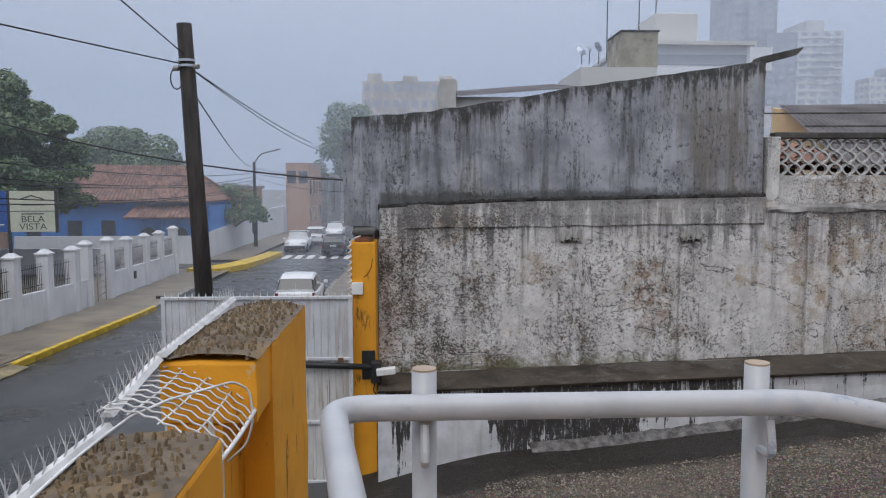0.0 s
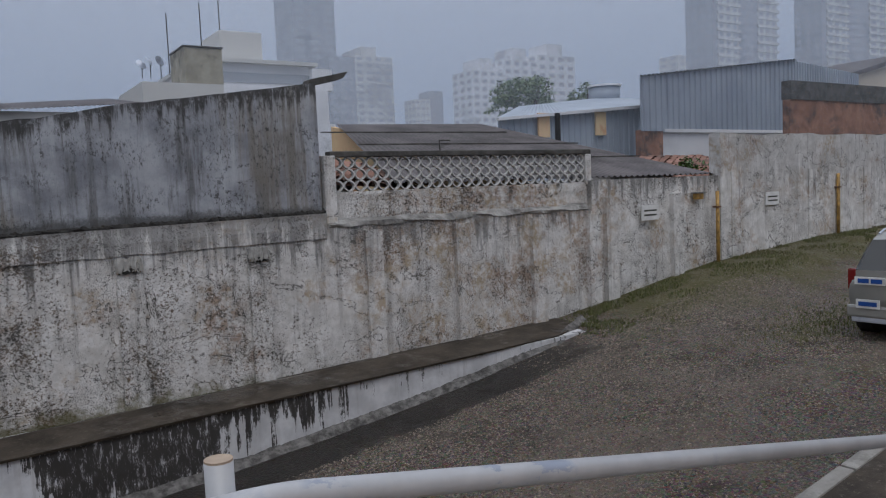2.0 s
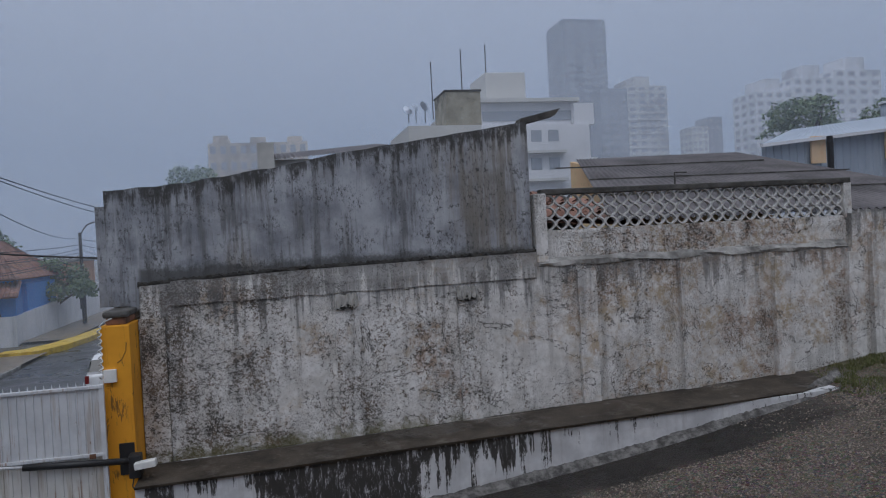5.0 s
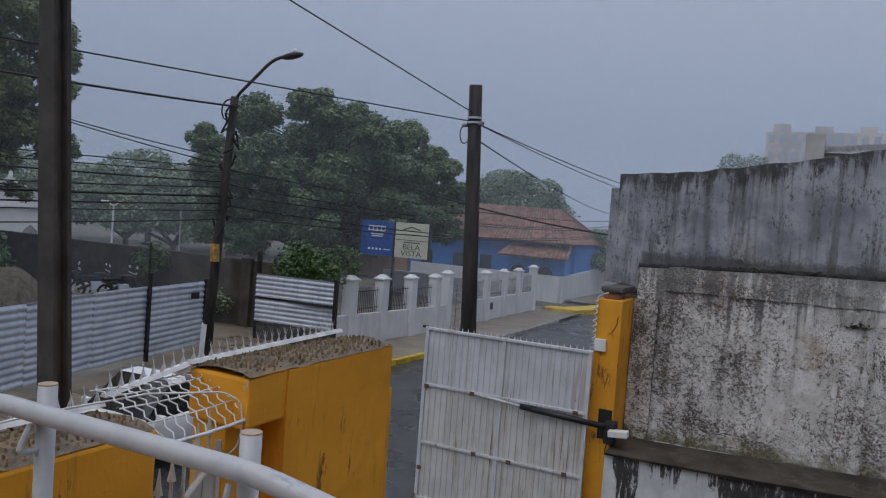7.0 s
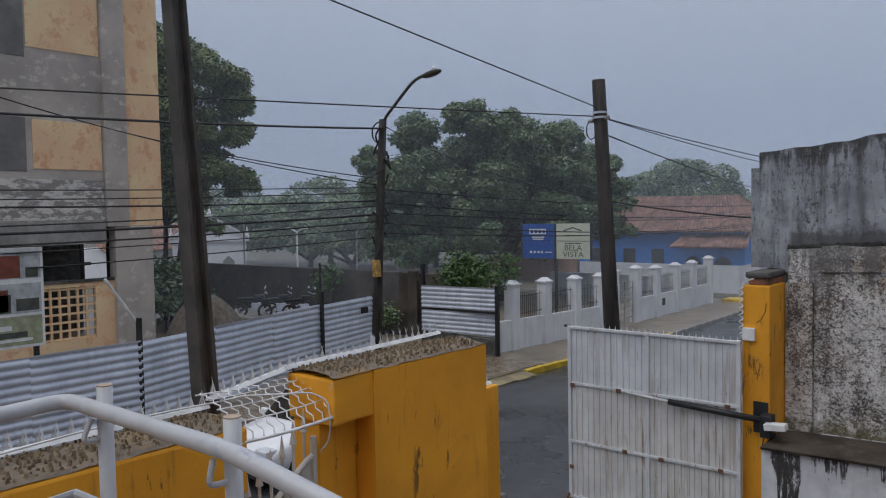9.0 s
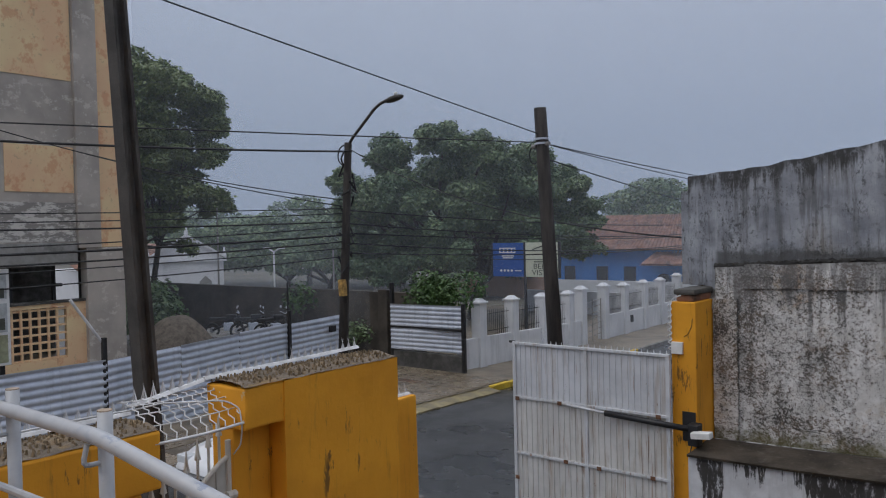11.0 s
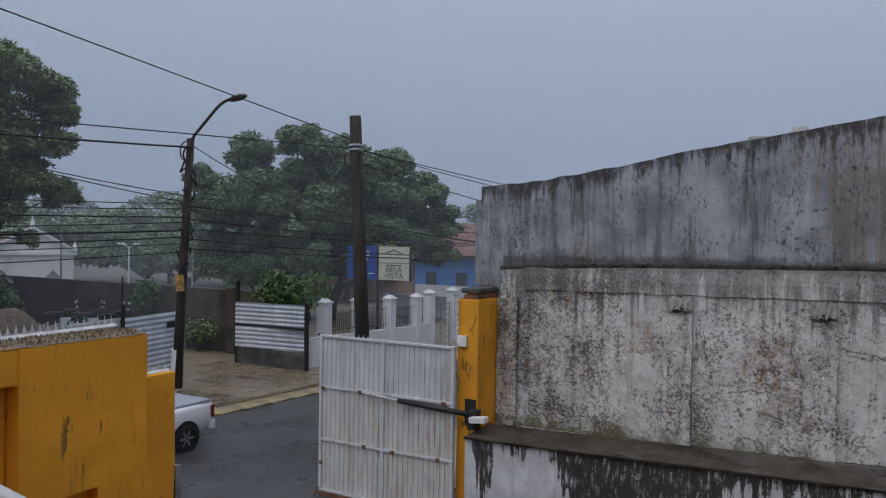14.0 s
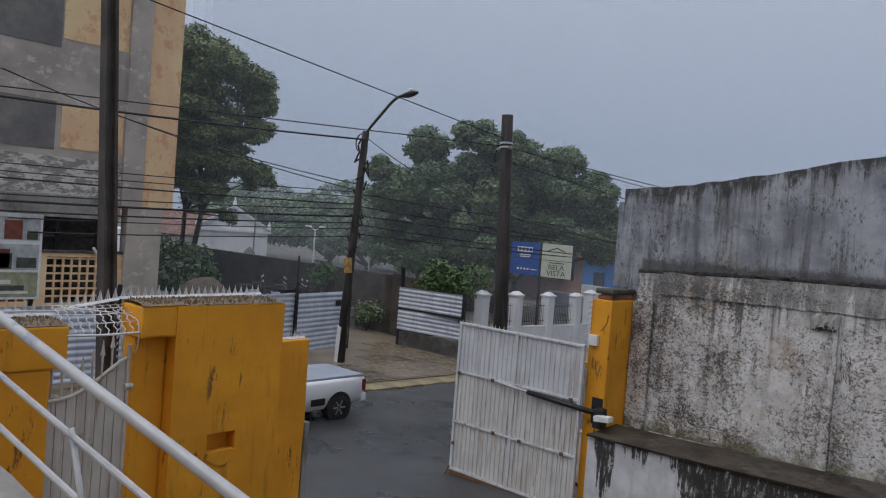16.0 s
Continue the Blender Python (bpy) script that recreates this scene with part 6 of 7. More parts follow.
for y0, y1, z0, z1 in ((8.3, 11.45, 10.4, 13.2), (8.3, 11.4, 6.6, 8.4)):
    part("grey_field", one_box(FX, FX + 0.025, y0, y1, z0, z1, 0.01), M_GREYFIELD, big, "dark grey painted field")
part("yellow_edge", one_box(FX, FX + 0.06, 14.85, 16.2, 4.72, 17.0, 0.01), M_FLAKED, big, "flaking yellow corner strip")
part("column", one_box(FX - 0.4, FX + 0.16, 14.0, 14.85, 4.70, 17.0, 0.02), M_PEELED, big, "peeling grey concrete column")
part("column", one_box(FX - 0.4, FX + 0.10, 14.3, 15.75, 0.0, 4.70, 0.02), M_PEELED, big, "peeling grey concrete column")
part("column", one_box(FX - 0.4, FX + 0.16, 4.0, 5.0, 0.0, 17.0, 0.02), M_PEELED, big, "peeling grey concrete column")
part("beam", one_box(FX - 0.3, FX + 0.08, 5.0, 13.99, 4.1, 4.9, 0.02), M_CONC, big, "bare concrete beam")
part("back_wall", one_box(-40, -31, -8, 16, 0, 4.75), M_CAP, big)
part("side_pier", one_box(-27.5, -26.9, 15.4, 16.1, 0.0, 4.75), M_CAP, big)
fr = part("parapet_frame", one_box(FX - 0.9, FX - 0.8, 5.0, 13.8, 3.3, 3.42), M_BLACK, big)
for y in (6.5, 8.4, 10.2, 12.0, 13.5):
    part("frame_post", one_box(FX - 0.9, FX - 0.8, y - 0.06, y + 0.06, 2.6, 4.1), M_BLACK, big)
scr = empty("lattice_wall", None, "yellow wall with square concrete lattice openings", "wall", "", "structure")
bm = bmesh.new()
for y0, y1, z0, z1 in ((3, 9.55, 0.0, 2.75), (11.1, 11.45, 0.0, 2.75), (13.6, 14.6, 0.0, 2.75), (9.55, 11.1, 0.0, 0.9), (11.45, 13.6, 0.0, 0.75), (9.55, 11.1, 2.6, 2.75), (11.45, 13.6, 2.6, 2.75)):
    box(bm, FX - 0.3, FX - 0.1, y0, y1, z0, z1)
part("wall_body", bm, M_FLAKED, scr, "ochre painted wall")
part("wall_body", one_box(FX - 0.35, FX - 0.05, 3, 14.6, 2.75, 2.85), M_CAP, scr, "dark coping")
bar_v = bpy.data.meshes.new("lattice_bar")
bm = one_box(-0.05, 0.05, -0.035, 0.035, 0, 1.9)
bm.to_mesh(bar_v)
bm.free()
bar_h = bpy.data.meshes.new("lattice_bar")
bm = one_box(-0.045, 0.045, 0, 2.15, -0.035, 0.035)
bm.to_mesh(bar_h)
bm.free()
for me in (bar_v, bar_h):
    me.materials.append(M_FLAKED)
for ys in (8.95, 11.45):
    for k in range(1, 7):
        shared("lattice_bar", bar_v, scr, pose(FX - 0.2, ys + 0.307 * k, 0.75))
    for k in range(7):
        shared("lattice_bar", bar_h, scr, pose(FX - 0.2, ys, 0.8 + 0.29 * k))
tagged(obj("sand", grid(bmesh.new(), 18, 18, lambda u, v: (-24.0 + 3.4 * (u - 0.5), 17.6 + 3.4 * (v - 0.5), 0.05 + 1.9 * max(0, 1 - ((u - 0.5) ** 2 + (v - 0.5) ** 2) * 4.2) ** 0.8 + 0.08 * noise.noise(Vector((u * 5, v * 5, 1))))), M_SAND, smooth=True), "heap of grey sand beside the building", "sand heap")

part("peeled_band", one_box(FX, FX + 0.02, 5.0, 13.98, 4.95, 6.35, 0.004), M_BAND, big, "band of peeling white paint")
poster = empty("poster_board", None, "poster board with three pictures of buildings", "poster")
part("board", one_box(-14.53, -14.47, 5.6, 7.66, 2.28, 4.36, 0.01), M_LABEL, poster, "white board")
M_POSTSKY = plain("poster_pale", (0.42, 0.44, 0.44), 0.4)
M_POSTRED = plain("poster_red", (0.20, 0.055, 0.035), 0.4)
M_POSTGRN = plain("poster_olive", (0.34, 0.35, 0.22), 0.4)
for z0, z1, m in ((3.72, 4.28, M_POSTSKY), (3.0, 3.62, M_POSTSKY), (2.34, 2.94, M_POSTGRN)):
    part("picture", one_box(-14.468, -14.464, 5.66, 7.6, z0, z1), m, poster)
for y0, y1, z0, z1, m in ((5.7, 6.7, 3.74, 4.1, M_POSTRED), (6.8, 7.2, 3.74, 4.2, M_POSTRED), (7.3, 7.55, 3.74, 3.95, M_SIGNDARK), (5.7, 7.0, 3.02, 3.4, M_SIGNDARK), (6.5, 6.95, 3.05, 3.5, M_POSTRED), (7.1, 7.55, 3.05, 3.3, M_SIGNDARK), (6.1, 7.3, 2.5, 2.62, M_SIGNDARK), (6.0, 7.0, 2.66, 2.76, M_LABEL), (6.3, 7.4, 2.42, 2.48, M_LABEL)):
    part("picture_shape", one_box(-14.463, -14.460, y0, y1, z0, z1), m, poster)
for y in (5.7, 7.5):
    part("leg", one_box(-14.6, -14.53, y - 0.05, y + 0.05, 0.1, 4.3), M_BLACK, poster)

# white gabled church
church = empty("church", pose(-53.2, 36.8, 0, 0, 0, 58) @ Matrix.Diagonal((0.82, 1, 1, 1)), "white gabled chapel with small finials", "church")
part("wall", prism(bmesh.new(), [(-3.6, -0.5), (3.6, -0.5), (3.6, 3.4), (0, 5.2), (-3.6, 3.4)], 1, 0, 12), M_TOWER_C, church)
part("cornice", prism(bmesh.new(), [(-3.9, 3.3), (0, 5.15), (3.9, 3.3), (3.9, 3.5), (0, 5.45), (-3.9, 3.5)], 1, -0.25, 0), M_TOWER_C, church)
part("cornice", one_box(-3.9, 3.9, -0.2, 0, 3.1, 3.3), M_TOWER_C, church)
for x, z in ((-3.7, 3.5), (3.7, 3.5), (0, 5.4)):
    part("finial", tube(bmesh.new(), [(x, -0.1, z), (x, -0.1, z + 0.35), (x, -0.1, z + 0.4), (x, -0.1, z + 0.8)], 0.22, 8, 0.05), M_TOWER_C, church)
part("door", prism(bmesh.new(), [(1.2, -0.4), (2.4, -0.4), (2.4, 1.4), (1.8, 1.9), (1.2, 1.4)], 1, -0.04, -0.005), M_CONC, church)
annex = empty("chapel_annex", None, "low building with red tile roof beside the chapel", "house")
part("wall", one_box(-66, -56, 30, 38, -0.5, 2.6), M_TOWER_C, annex)
tiled_roof(annex, [(-55.4, 29, 2.5), (-55.4, 39, 2.5), (-61, 39, 4.6), (-61, 29, 4.6)])


# ---- poles and cables ----
pole = empty("utility_pole", None, "dark weathered round timber utility pole", "utility pole", "utility poles")
part("shaft", tube(bmesh.new(), [(-3.55, 12.35, 0.0), (-3.68, 12.28, 3.5), (-3.82, 12.2, 7.06)], 0.155, 12, 0.11), M_POLE_WOOD, pole, smooth=True)
for z in (6.42, 6.5):
    part("clamp", tube(bmesh.new(), [(-3.805, 12.21, z), (-3.806, 12.21, z + 0.035)], 0.128, 12), M_GALV, pole, "steel band clamp")
part("insulator", tube(bmesh.new(), [(-3.68, 12.15, 6.42), (-3.6, 12.12, 6.42)], 0.035, 8), M_CONC, pole)
part("insulator", tube(bmesh.new(), [(-3.92, 12.2, 6.4), (-4.0, 12.2, 6.4)], 0.035, 8), M_CONC, pole)
part("loop", tube(bmesh.new(), [(-3.95 - 0.09 * math.sin(a), 12.18, 6.25 + 0.16 * math.cos(a)) for a in [math.pi * 2 * k / 12 for k in range(12)]], 0.010, 5), M_CABLE, pole)

hpost = empty("utility_pole", None, "grey concrete utility pole with bolt holes", "utility pole", "utility poles")
def hsec(bm, p, w, d):
    pr = [(-w, -d), (w, -d), (w, -d * 0.55), (w * 0.42, -d * 0.35), (w * 0.42, d * 0.35), (w, d * 0.55), (w, d), (-w, d), (-w, d * 0.55), (-w * 0.42, d * 0.35), (-w * 0.42, -d * 0.35), (-w, -d * 0.55)]
    return [bm.verts.new((p[0] + a, p[1] + b, p[2])) for a, b in pr]
bm = bmesh.new()
LEAN = tuple((-3.967 - 0.0102 * z, 4.96 - 0.0484 * z, z) for z in (0.0, 2.0, 4.8, 8.6))
rings = [hsec(bm, p, 0.115 - 0.004 * p[2], 0.095 - 0.003 * p[2]) for p in LEAN]
for a, b in zip(rings, rings[1:]):
    for k in range(12):
        bm.faces.new((a[k], a[(k + 1) % 12], b[(k + 1) % 12], b[k]))
bm.faces.new(rings[-1])
part("shaft", bm, M_POST, hpost)
# small black disc that paints the shade inside a bolt hole
bm = tube(bmesh.new(), [(0, -0.01, 0), (0, 0.01, 0)], 0.016, 8)
hole = bpy.data.meshes.new("bolt_hole")
bm.to_mesh(hole)
bm.free()
hole.materials.append(M_BLACK)
for k in range(15):
    z = 4.95 + 0.24 * k
    shared("bolt_hole", hole, hpost, pose(-3.967 - 0.0102 * z, 4.96 - 0.0484 * z - (0.095 - 0.003 * z) * 0.35 - 0.012, z))
for z in (7.40,):
    part("clamp", one_box(-4.15, -3.94, 4.50, 4.69, z, z + 0.05, 0.01), M_GALV, hpost, "steel band clamp")

lampp = empty("street_lamp", None, "leaning dark pole with street lamp arm and cables", "street lamp")
part("pole", tube(bmesh.new(), [(-13.95, 16.95, 0.0), (-13.75, 16.9, 2.6), (-13.32, 16.83, 7.72)], 0.17, 10, 0.11), M_POLE_WOOD, lampp, smooth=True)
part("white_base", tube(bmesh.new(), [(-13.97, 16.95, 0.05), (-13.88, 16.93, 1.3)], 0.18, 10), M_WHITE, lampp, "whitewashed foot")
part("yellow_tag", box(bmesh.new(), -0.09, 0.09, -0.1, 0.1, -0.25, 0.25, 0.02, pose(-13.62, 16.74, 3.35, 0, -4, 0)), M_YELLOW, lampp, "yellow plate")
part("arm", tube(bmesh.new(), rounded([(-13.38, 16.83, 7.2), (-13.3, 16.83, 7.7), (-12.1, 16.83, 8.68), (-11.75, 16.83, 8.78), (-11.5, 16.83, 8.80)], 0.25, 4), 0.045, 8), M_POST, lampp, smooth=True)
bm = bmesh.new()
bmesh.ops.create_uvsphere(bm, u_segments=14, v_segments=8, radius=1)
bmesh.ops.scale(bm, vec=(0.36, 0.15, 0.085), verts=bm.verts)
bmesh.ops.transform(bm, matrix=pose(-11.42, 16.83, 8.79, 0, -8, 0), verts=bm.verts)
head = part("lamp_head", bm, M_POST, lampp, "grey cobra-head luminaire", True)
bm = bmesh.new()
bmesh.ops.create_uvsphere(bm, u_segments=10, v_segments=6, radius=0.06)
bmesh.ops.translate(bm, vec=(-11.35, 16.83, 8.92), verts=bm.verts)
part("photocell", bm, M_LABEL, head)
rnd = random.Random(5)
for k in range(14):
    z = rnd.uniform(3.9, 7.5)
    x = -13.75 + (z - 2.6) * 0.083
    a = rnd.uniform(0, 6.28)
    part("cable_coil", tube(bmesh.new(), [(x + 0.2 * math.cos(a), 16.86 + 0.2 * math.sin(a), z), (x + 0.27 * math.cos(a + 1), 16.85 + 0.25 * math.sin(a + 1), z + rnd.uniform(-0.3, 0.2)), (x + 0.2 * math.cos(a + 2), 16.85 + 0.2 * math.sin(a + 2), z + rnd.uniform(0.1, 0.4))], 0.03, 5), M_CABLE, lampp)
part("cable_loop", tube(bmesh.new(), [(-13.5 + 0.27 * math.cos(a), 16.83, 7.35 + 0.3 * math.sin(a)) for a in [1.2 + 4.2 * k / 12 for k in range(13)]], 0.022, 5), M_CABLE, lampp)
far_pole = empty("utility_pole", None, "dark utility pole with lamp arm far down the street", "utility pole", "utility poles")
part("shaft", tube(bmesh.new(), [(-12.9, 62, -0.5), (-12.9, 62, 6.5)], 0.16, 10, 0.11), M_POLE_WOOD, far_pole, smooth=True)
part("arm", tube(bmesh.new(), rounded([(-12.9, 62, 6.3), (-12.4, 62, 7.1), (-10.8, 62, 7.5)], 0.3, 4), 0.05, 6), M_POST, far_pole)
part("meter_box", one_box(-13.1, -12.7, 61.7, 61.9, 0.8, 1.8), M_BLACK, far_pole)
park = empty("street_lamp", None, "slim white park lamp with two arms", "street lamp")
part("pole", tube(bmesh.new(), [(-45.8, 40, 0), (-45.8, 40, 3.9)], 0.07, 6), M_WHITE, park)
for s in (-1, 1):
    part("arm", tube(bmesh.new(), [(-45.8, 40, 3.8), (-45.8 + s * 0.7, 40, 4.1)], 0.05, 5), M_WHITE, park)
    part("lamp_head", box(bmesh.new(), -0.3, 0.3, -0.12, 0.12, -0.06, 0.06, 0.02, pose(-45.8 + s * 0.95, 40, 4.12)), M_WHITE, park)
tagged(obj("flag_pole", tube(bmesh.new(), [(-31.5, 24.8, 0), (-31.5, 24.8, 6.6)], 0.06, 6, 0.035), M_CONC), "thin grey metal pole", "pole")
for i, (x, y) in enumerate(((-41, 42), (-37.5, 43), (-30, 44))):
    tagged(obj("fence_post", tube(bmesh.new(), [(x, y, -0.3), (x, y, 3.9)], 0.06, 6), M_CONC), "thin grey fence post before the trees", "post", "fence posts")


def cable(a, b, sag, r=0.011, n=18):
    a, b = Vector(a), Vector(b)
    pts = [a.lerp(b, i / n) - Vector((0, 0, 4 * sag * (i / n) * (1 - i / n))) for i in range(n + 1)]
    return tagged(obj("overhead_cable", tube(bmesh.new(), pts, r, 5), M_CABLE), "thin black overhead cable", "cable", "overhead cables")


P1, P2, P3 = (-3.82, 12.2, 6.46), (-4.04, 4.64, 7.43), (-13.32, 16.83, 7.55)
cable(P2, (-3.82, 12.2, 6.60), 0.0, 0.009)
cable((-4.04, 4.5, 7.43), (-4.6, -14, 7.6), 0.2, 0.011)
cable(P1, (-4.2, 30, 6.25), 0.10, 0.010)
cable(P1, (-4.0, 30, 6.0), 0.14, 0.009)
cable((-3.8, 12.2, 6.2), (-12.9, 62, 6.2), 0.5, 0.012)
cable(P1, (-11.4, -11.6, 6.07), 0.05, 0.010)
cable((-13.32, 16.83, 7.45), (-16.2, -14, 7.6), 0.5, 0.030)
cable(P3, (-1.5, 13.2, 4.73), 0.5, 0.014)
for i, (z, s, r) in enumerate(((5.75, 0.25, 0.014), (5.6, 0.35, 0.014), (5.35, 0.30, 0.022), (5.2, 0.45, 0.016), (4.95, 0.4, 0.03), (4.75, 0.5, 0.022), (4.55, 0.35, 0.014), (4.3, 0.5, 0.016))):
    cable((-13.55, 16.85, z), (-15.5 - 0.15 * i, -14, z + 0.15 * ((i * 7) % 3)), s, r)
for i, (z, z1, s) in enumerate(((5.7, 5.6, 0.5), (5.3, 5.3, 0.7), (5.0, 5.0, 0.5), (4.7, 4.8, 0.8), (4.4, 4.5, 0.6))):
    cable((-13.55, 16.85, z), (-12.95, 62, z1), s, 0.022)
cable((-13.5, 16.85, 6.0), (-24.4, 9.5, 9.2), 0.35, 0.016)
cable((-13.5, 16.85, 5.8), (-24.4, 8.0, 9.6), 0.35, 0.016)
cable((-13.5, 16.85, 5.6), (-40, 52, 5.0), 0.3, 0.014)
cable((-12.9, 62, 5.6), (-1.4, 26, 4.9), 0.25, 0.018)
cable((-12.9, 62, 5.3), (-1.4, 24, 4.4), 0.3, 0.014)
cable((-12.9, 62, 6.0), (-8, 120, 6.0), 0.6, 0.022)


# paving slabs of the driveway entry
slabs = empty("driveway_paving", None, "wet brown concrete slabs of the driveway entry", "paving", "", "structure")
m = Mat("wet_slab", 0.35)
n = m.noise(1.4, 7, 0.7, shift=5)
c = m.mix(m.random(), (0.13, 0.105, 0.075), (0.24, 0.19, 0.13))
c = m.mix(m.math("MULTIPLY", m.step(n, 0.48, 0.62), 0.6), c, (0.07, 0.058, 0.045))
m.color(c).rough(m.mix(m.step(n, 0.4, 0.6), (0.15, 0.15, 0.15), (0.5, 0.5, 0.5))).bump(m.noise(18, 6), 0.3, 0.01)
bm = box(bmesh.new(), -0.59, 0.59, -0.59, 0.59, -0.02, 0.02, 0.008)
slab_mesh = bpy.data.meshes.new("paving_slab")
bm.to_mesh(slab_mesh)
bm.free()
slab_mesh.materials.append(m.m)
rnd = random.Random(12)
for i in range(5):
    for j in range(14):
        x, y = -11.65 - 1.2 * i, 5.6 + 1.2 * j
        if x < -13.0 and (y < 17.5 + (-13 - x) or y > 21.6):
            continue
        a = math.degrees(math.atan2(street_z(y + 0.6) - street_z(y - 0.6), 1.2))
        shared("paving_slab", slab_mesh, slabs, pose(x, y, street_z(y) + 0.125 + rnd.uniform(0, 0.012), a + rnd.uniform(-0.4, 0.4), rnd.uniform(-0.5, 0.5), rnd.uniform(-0.6, 0.6)))


# ---- behind the yard wall ----
def ribbed(p0, p1, z0, z1, pitch, depth, top1=None):
    """An upright sheet with standing ribs from p0 to p1; the top may slope to top1."""
    p0, p1 = Vector((*p0, 0)), Vector((*p1, 0))
    ln = (p1 - p0).length
    d = (p1 - p0).normalized()
    s = Vector((d.y, -d.x, 0))
    n = int(ln / pitch)
    top1 = z1 if top1 is None else top1
    bm = bmesh.new()
    prof = []
    for i in range(n):
        for u, h in ((0, 0), (0.45, 0), (0.55, 1), (0.9, 1)):
            prof.append(((i + u) / n, h))
    prof.append((1, 0))
    vs = []
    for u, h in prof:
        p = p0.lerp(p1, u) + s * depth * h
        vs.append((bm.verts.new((p.x, p.y, z0)), bm.verts.new((p.x, p.y, z1 + (top1 - z1) * u))))
    for a, b in zip(vs, vs[1:]):
        bm.faces.new((a[0], b[0], b[1], a[1]))
    return bm


def wavy_roof(corners, pitch=0.177, depth=0.05, n_along=6):
    """A corrugated roof; waves run from the eave (first two corners) to the ridge."""
    a, b, c, d = [Vector(p) for p in corners]
    up = (b - a).cross(d - a).normalized()
    if up.z < 0:
        up = -up
    n = int((b - a).length / pitch) * 4
    bm = bmesh.new()
    grid(bm, n, n_along, lambda u, v: a.lerp(b, u).lerp(d.lerp(c, u), v) + up * (depth * 0.5 * math.sin(u * n / 4 * 2 * math.pi) + 0.03 * ((v * n_along) % 1)))
    return bm


shed = empty("fibre_roof_house", None, "low house with dark corrugated fibre cement roof", "house")
part("roof", wavy_roof([(6.9, 12.95, 4.92), (15.75, 12.72, 4.88), (15.75, 22.2, 6.98), (10.2, 22.2, 6.92)]), M_FIBRO, shed, smooth=True)
for k in range(1, 4):
    v = k / 4
    part("roof_lap", tube(bmesh.new(), [Vector((6.9, 12.95, 4.92)).lerp(Vector((10.2, 22.2, 6.92)), v) + Vector((0, 0, 0.05)), Vector((15.75, 12.72, 4.88)).lerp(Vector((15.75, 22.2, 6.98)), v) + Vector((0, 0, 0.05))], 0.025, 4), M_CAP, shed, "dark lap line of the sheets")
part("gable_wall", prism(bmesh.new(), [(12.95, 4.0), (22.2, 4.0), (22.2, 6.85), (12.95, 4.85)], 0, 10.0, 10.15), M_FLAKED, shed, "yellow stained gable wall")
for v in shed.children[-1].data.vertices:
    v.co.x -= (22.2 - v.co.y) / 9.25 * 3.1
part("wall", one_box(15.2, 15.6, 13, 22, 2.8, 4.8), M_PLASTER, shed)
part("vent_pipe", tube(bmesh.new(), [(18.6, 21.5, 6.0), (18.6, 21.5, 7.35)], 0.10, 8), M_BLACK, shed, "black vent pipe")
part("roof_bracket", tube(bmesh.new(), [(9.9, 16.0, 5.6), (9.9, 16.0, 5.95), (10.2, 16.0, 5.95)], 0.02, 5), M_CAP, shed)
low = empty("tiled_lean_to", None, "red tiled lean-to behind the yard wall", "roof")
tiled_roof(low, [(15.85, 13.2, 4.6), (19.2, 13.2, 4.6), (22.0, 18.0, 5.5), (17.6, 18.0, 5.5)])
part("wall", one_box(16, 22, 18.0, 18.2, 3, 5.4), M_PLASTER, low)
rear = empty("tiled_lean_to", None, "dark tiled roof edge behind the parapet", "roof")
tiled_roof(rear, [(5.6, 13.6, 5.0), (8.2, 13.6, 4.8), (7.6, 16, 5.35), (5.4, 16, 5.75)])
part("wall", one_box(5.4, 7.5, 15.9, 16.1, 3, 5.3), M_PLASTER, rear)

M_WING = streaky("pale_blue_sheet", (0.36, 0.41, 0.48), (0.44, 0.49, 0.56), (0.28, 0.32, 0.38), 0.5, 0.1, 0.5, 0.8)
wing = empty("sheet_metal_wing", None, "low pale blue sheet metal building with yellow shutters", "building")
part("wall", ribbed((19.5, 26.2), (30.0, 26.0), 5.0, 7.55, 0.33, 0.05, 8.45), M_WING, wing)
part("roof", wavy_roof([(19.2, 25.9, 7.62), (30.0, 25.6, 8.52), (31.0, 31, 9.5), (24.6, 31, 8.85)], 0.25, 0.04), M_WING, wing)
part("fascia", prism(bmesh.new(), [(19.2, 7.52), (30, 8.42), (30, 8.56), (19.2, 7.64)], 1, 25.7, 25.88), M_TOWER_C, wing)
for x, z in ((25.2, 6.95), (21.8, 6.85)):
    part("shutter", one_box(x - 0.32, x + 0.32, 25.9, 26.0, z, z + 1.05, 0.01), M_FLAKED, wing, "yellow louvred shutter")
tank = part("roof_tank", tube(bmesh.new(), [(30.6, 31, 8.9), (30.6, 31, 10.0)], 0.85, 20), M_SHED, wing, "round blue-grey water tank", True)
part("tank_lid", tube(bmesh.new(), [(30.6, 31, 10.0), (30.6, 31, 10.1)], 0.93, 20), M_TOWER_C, tank)

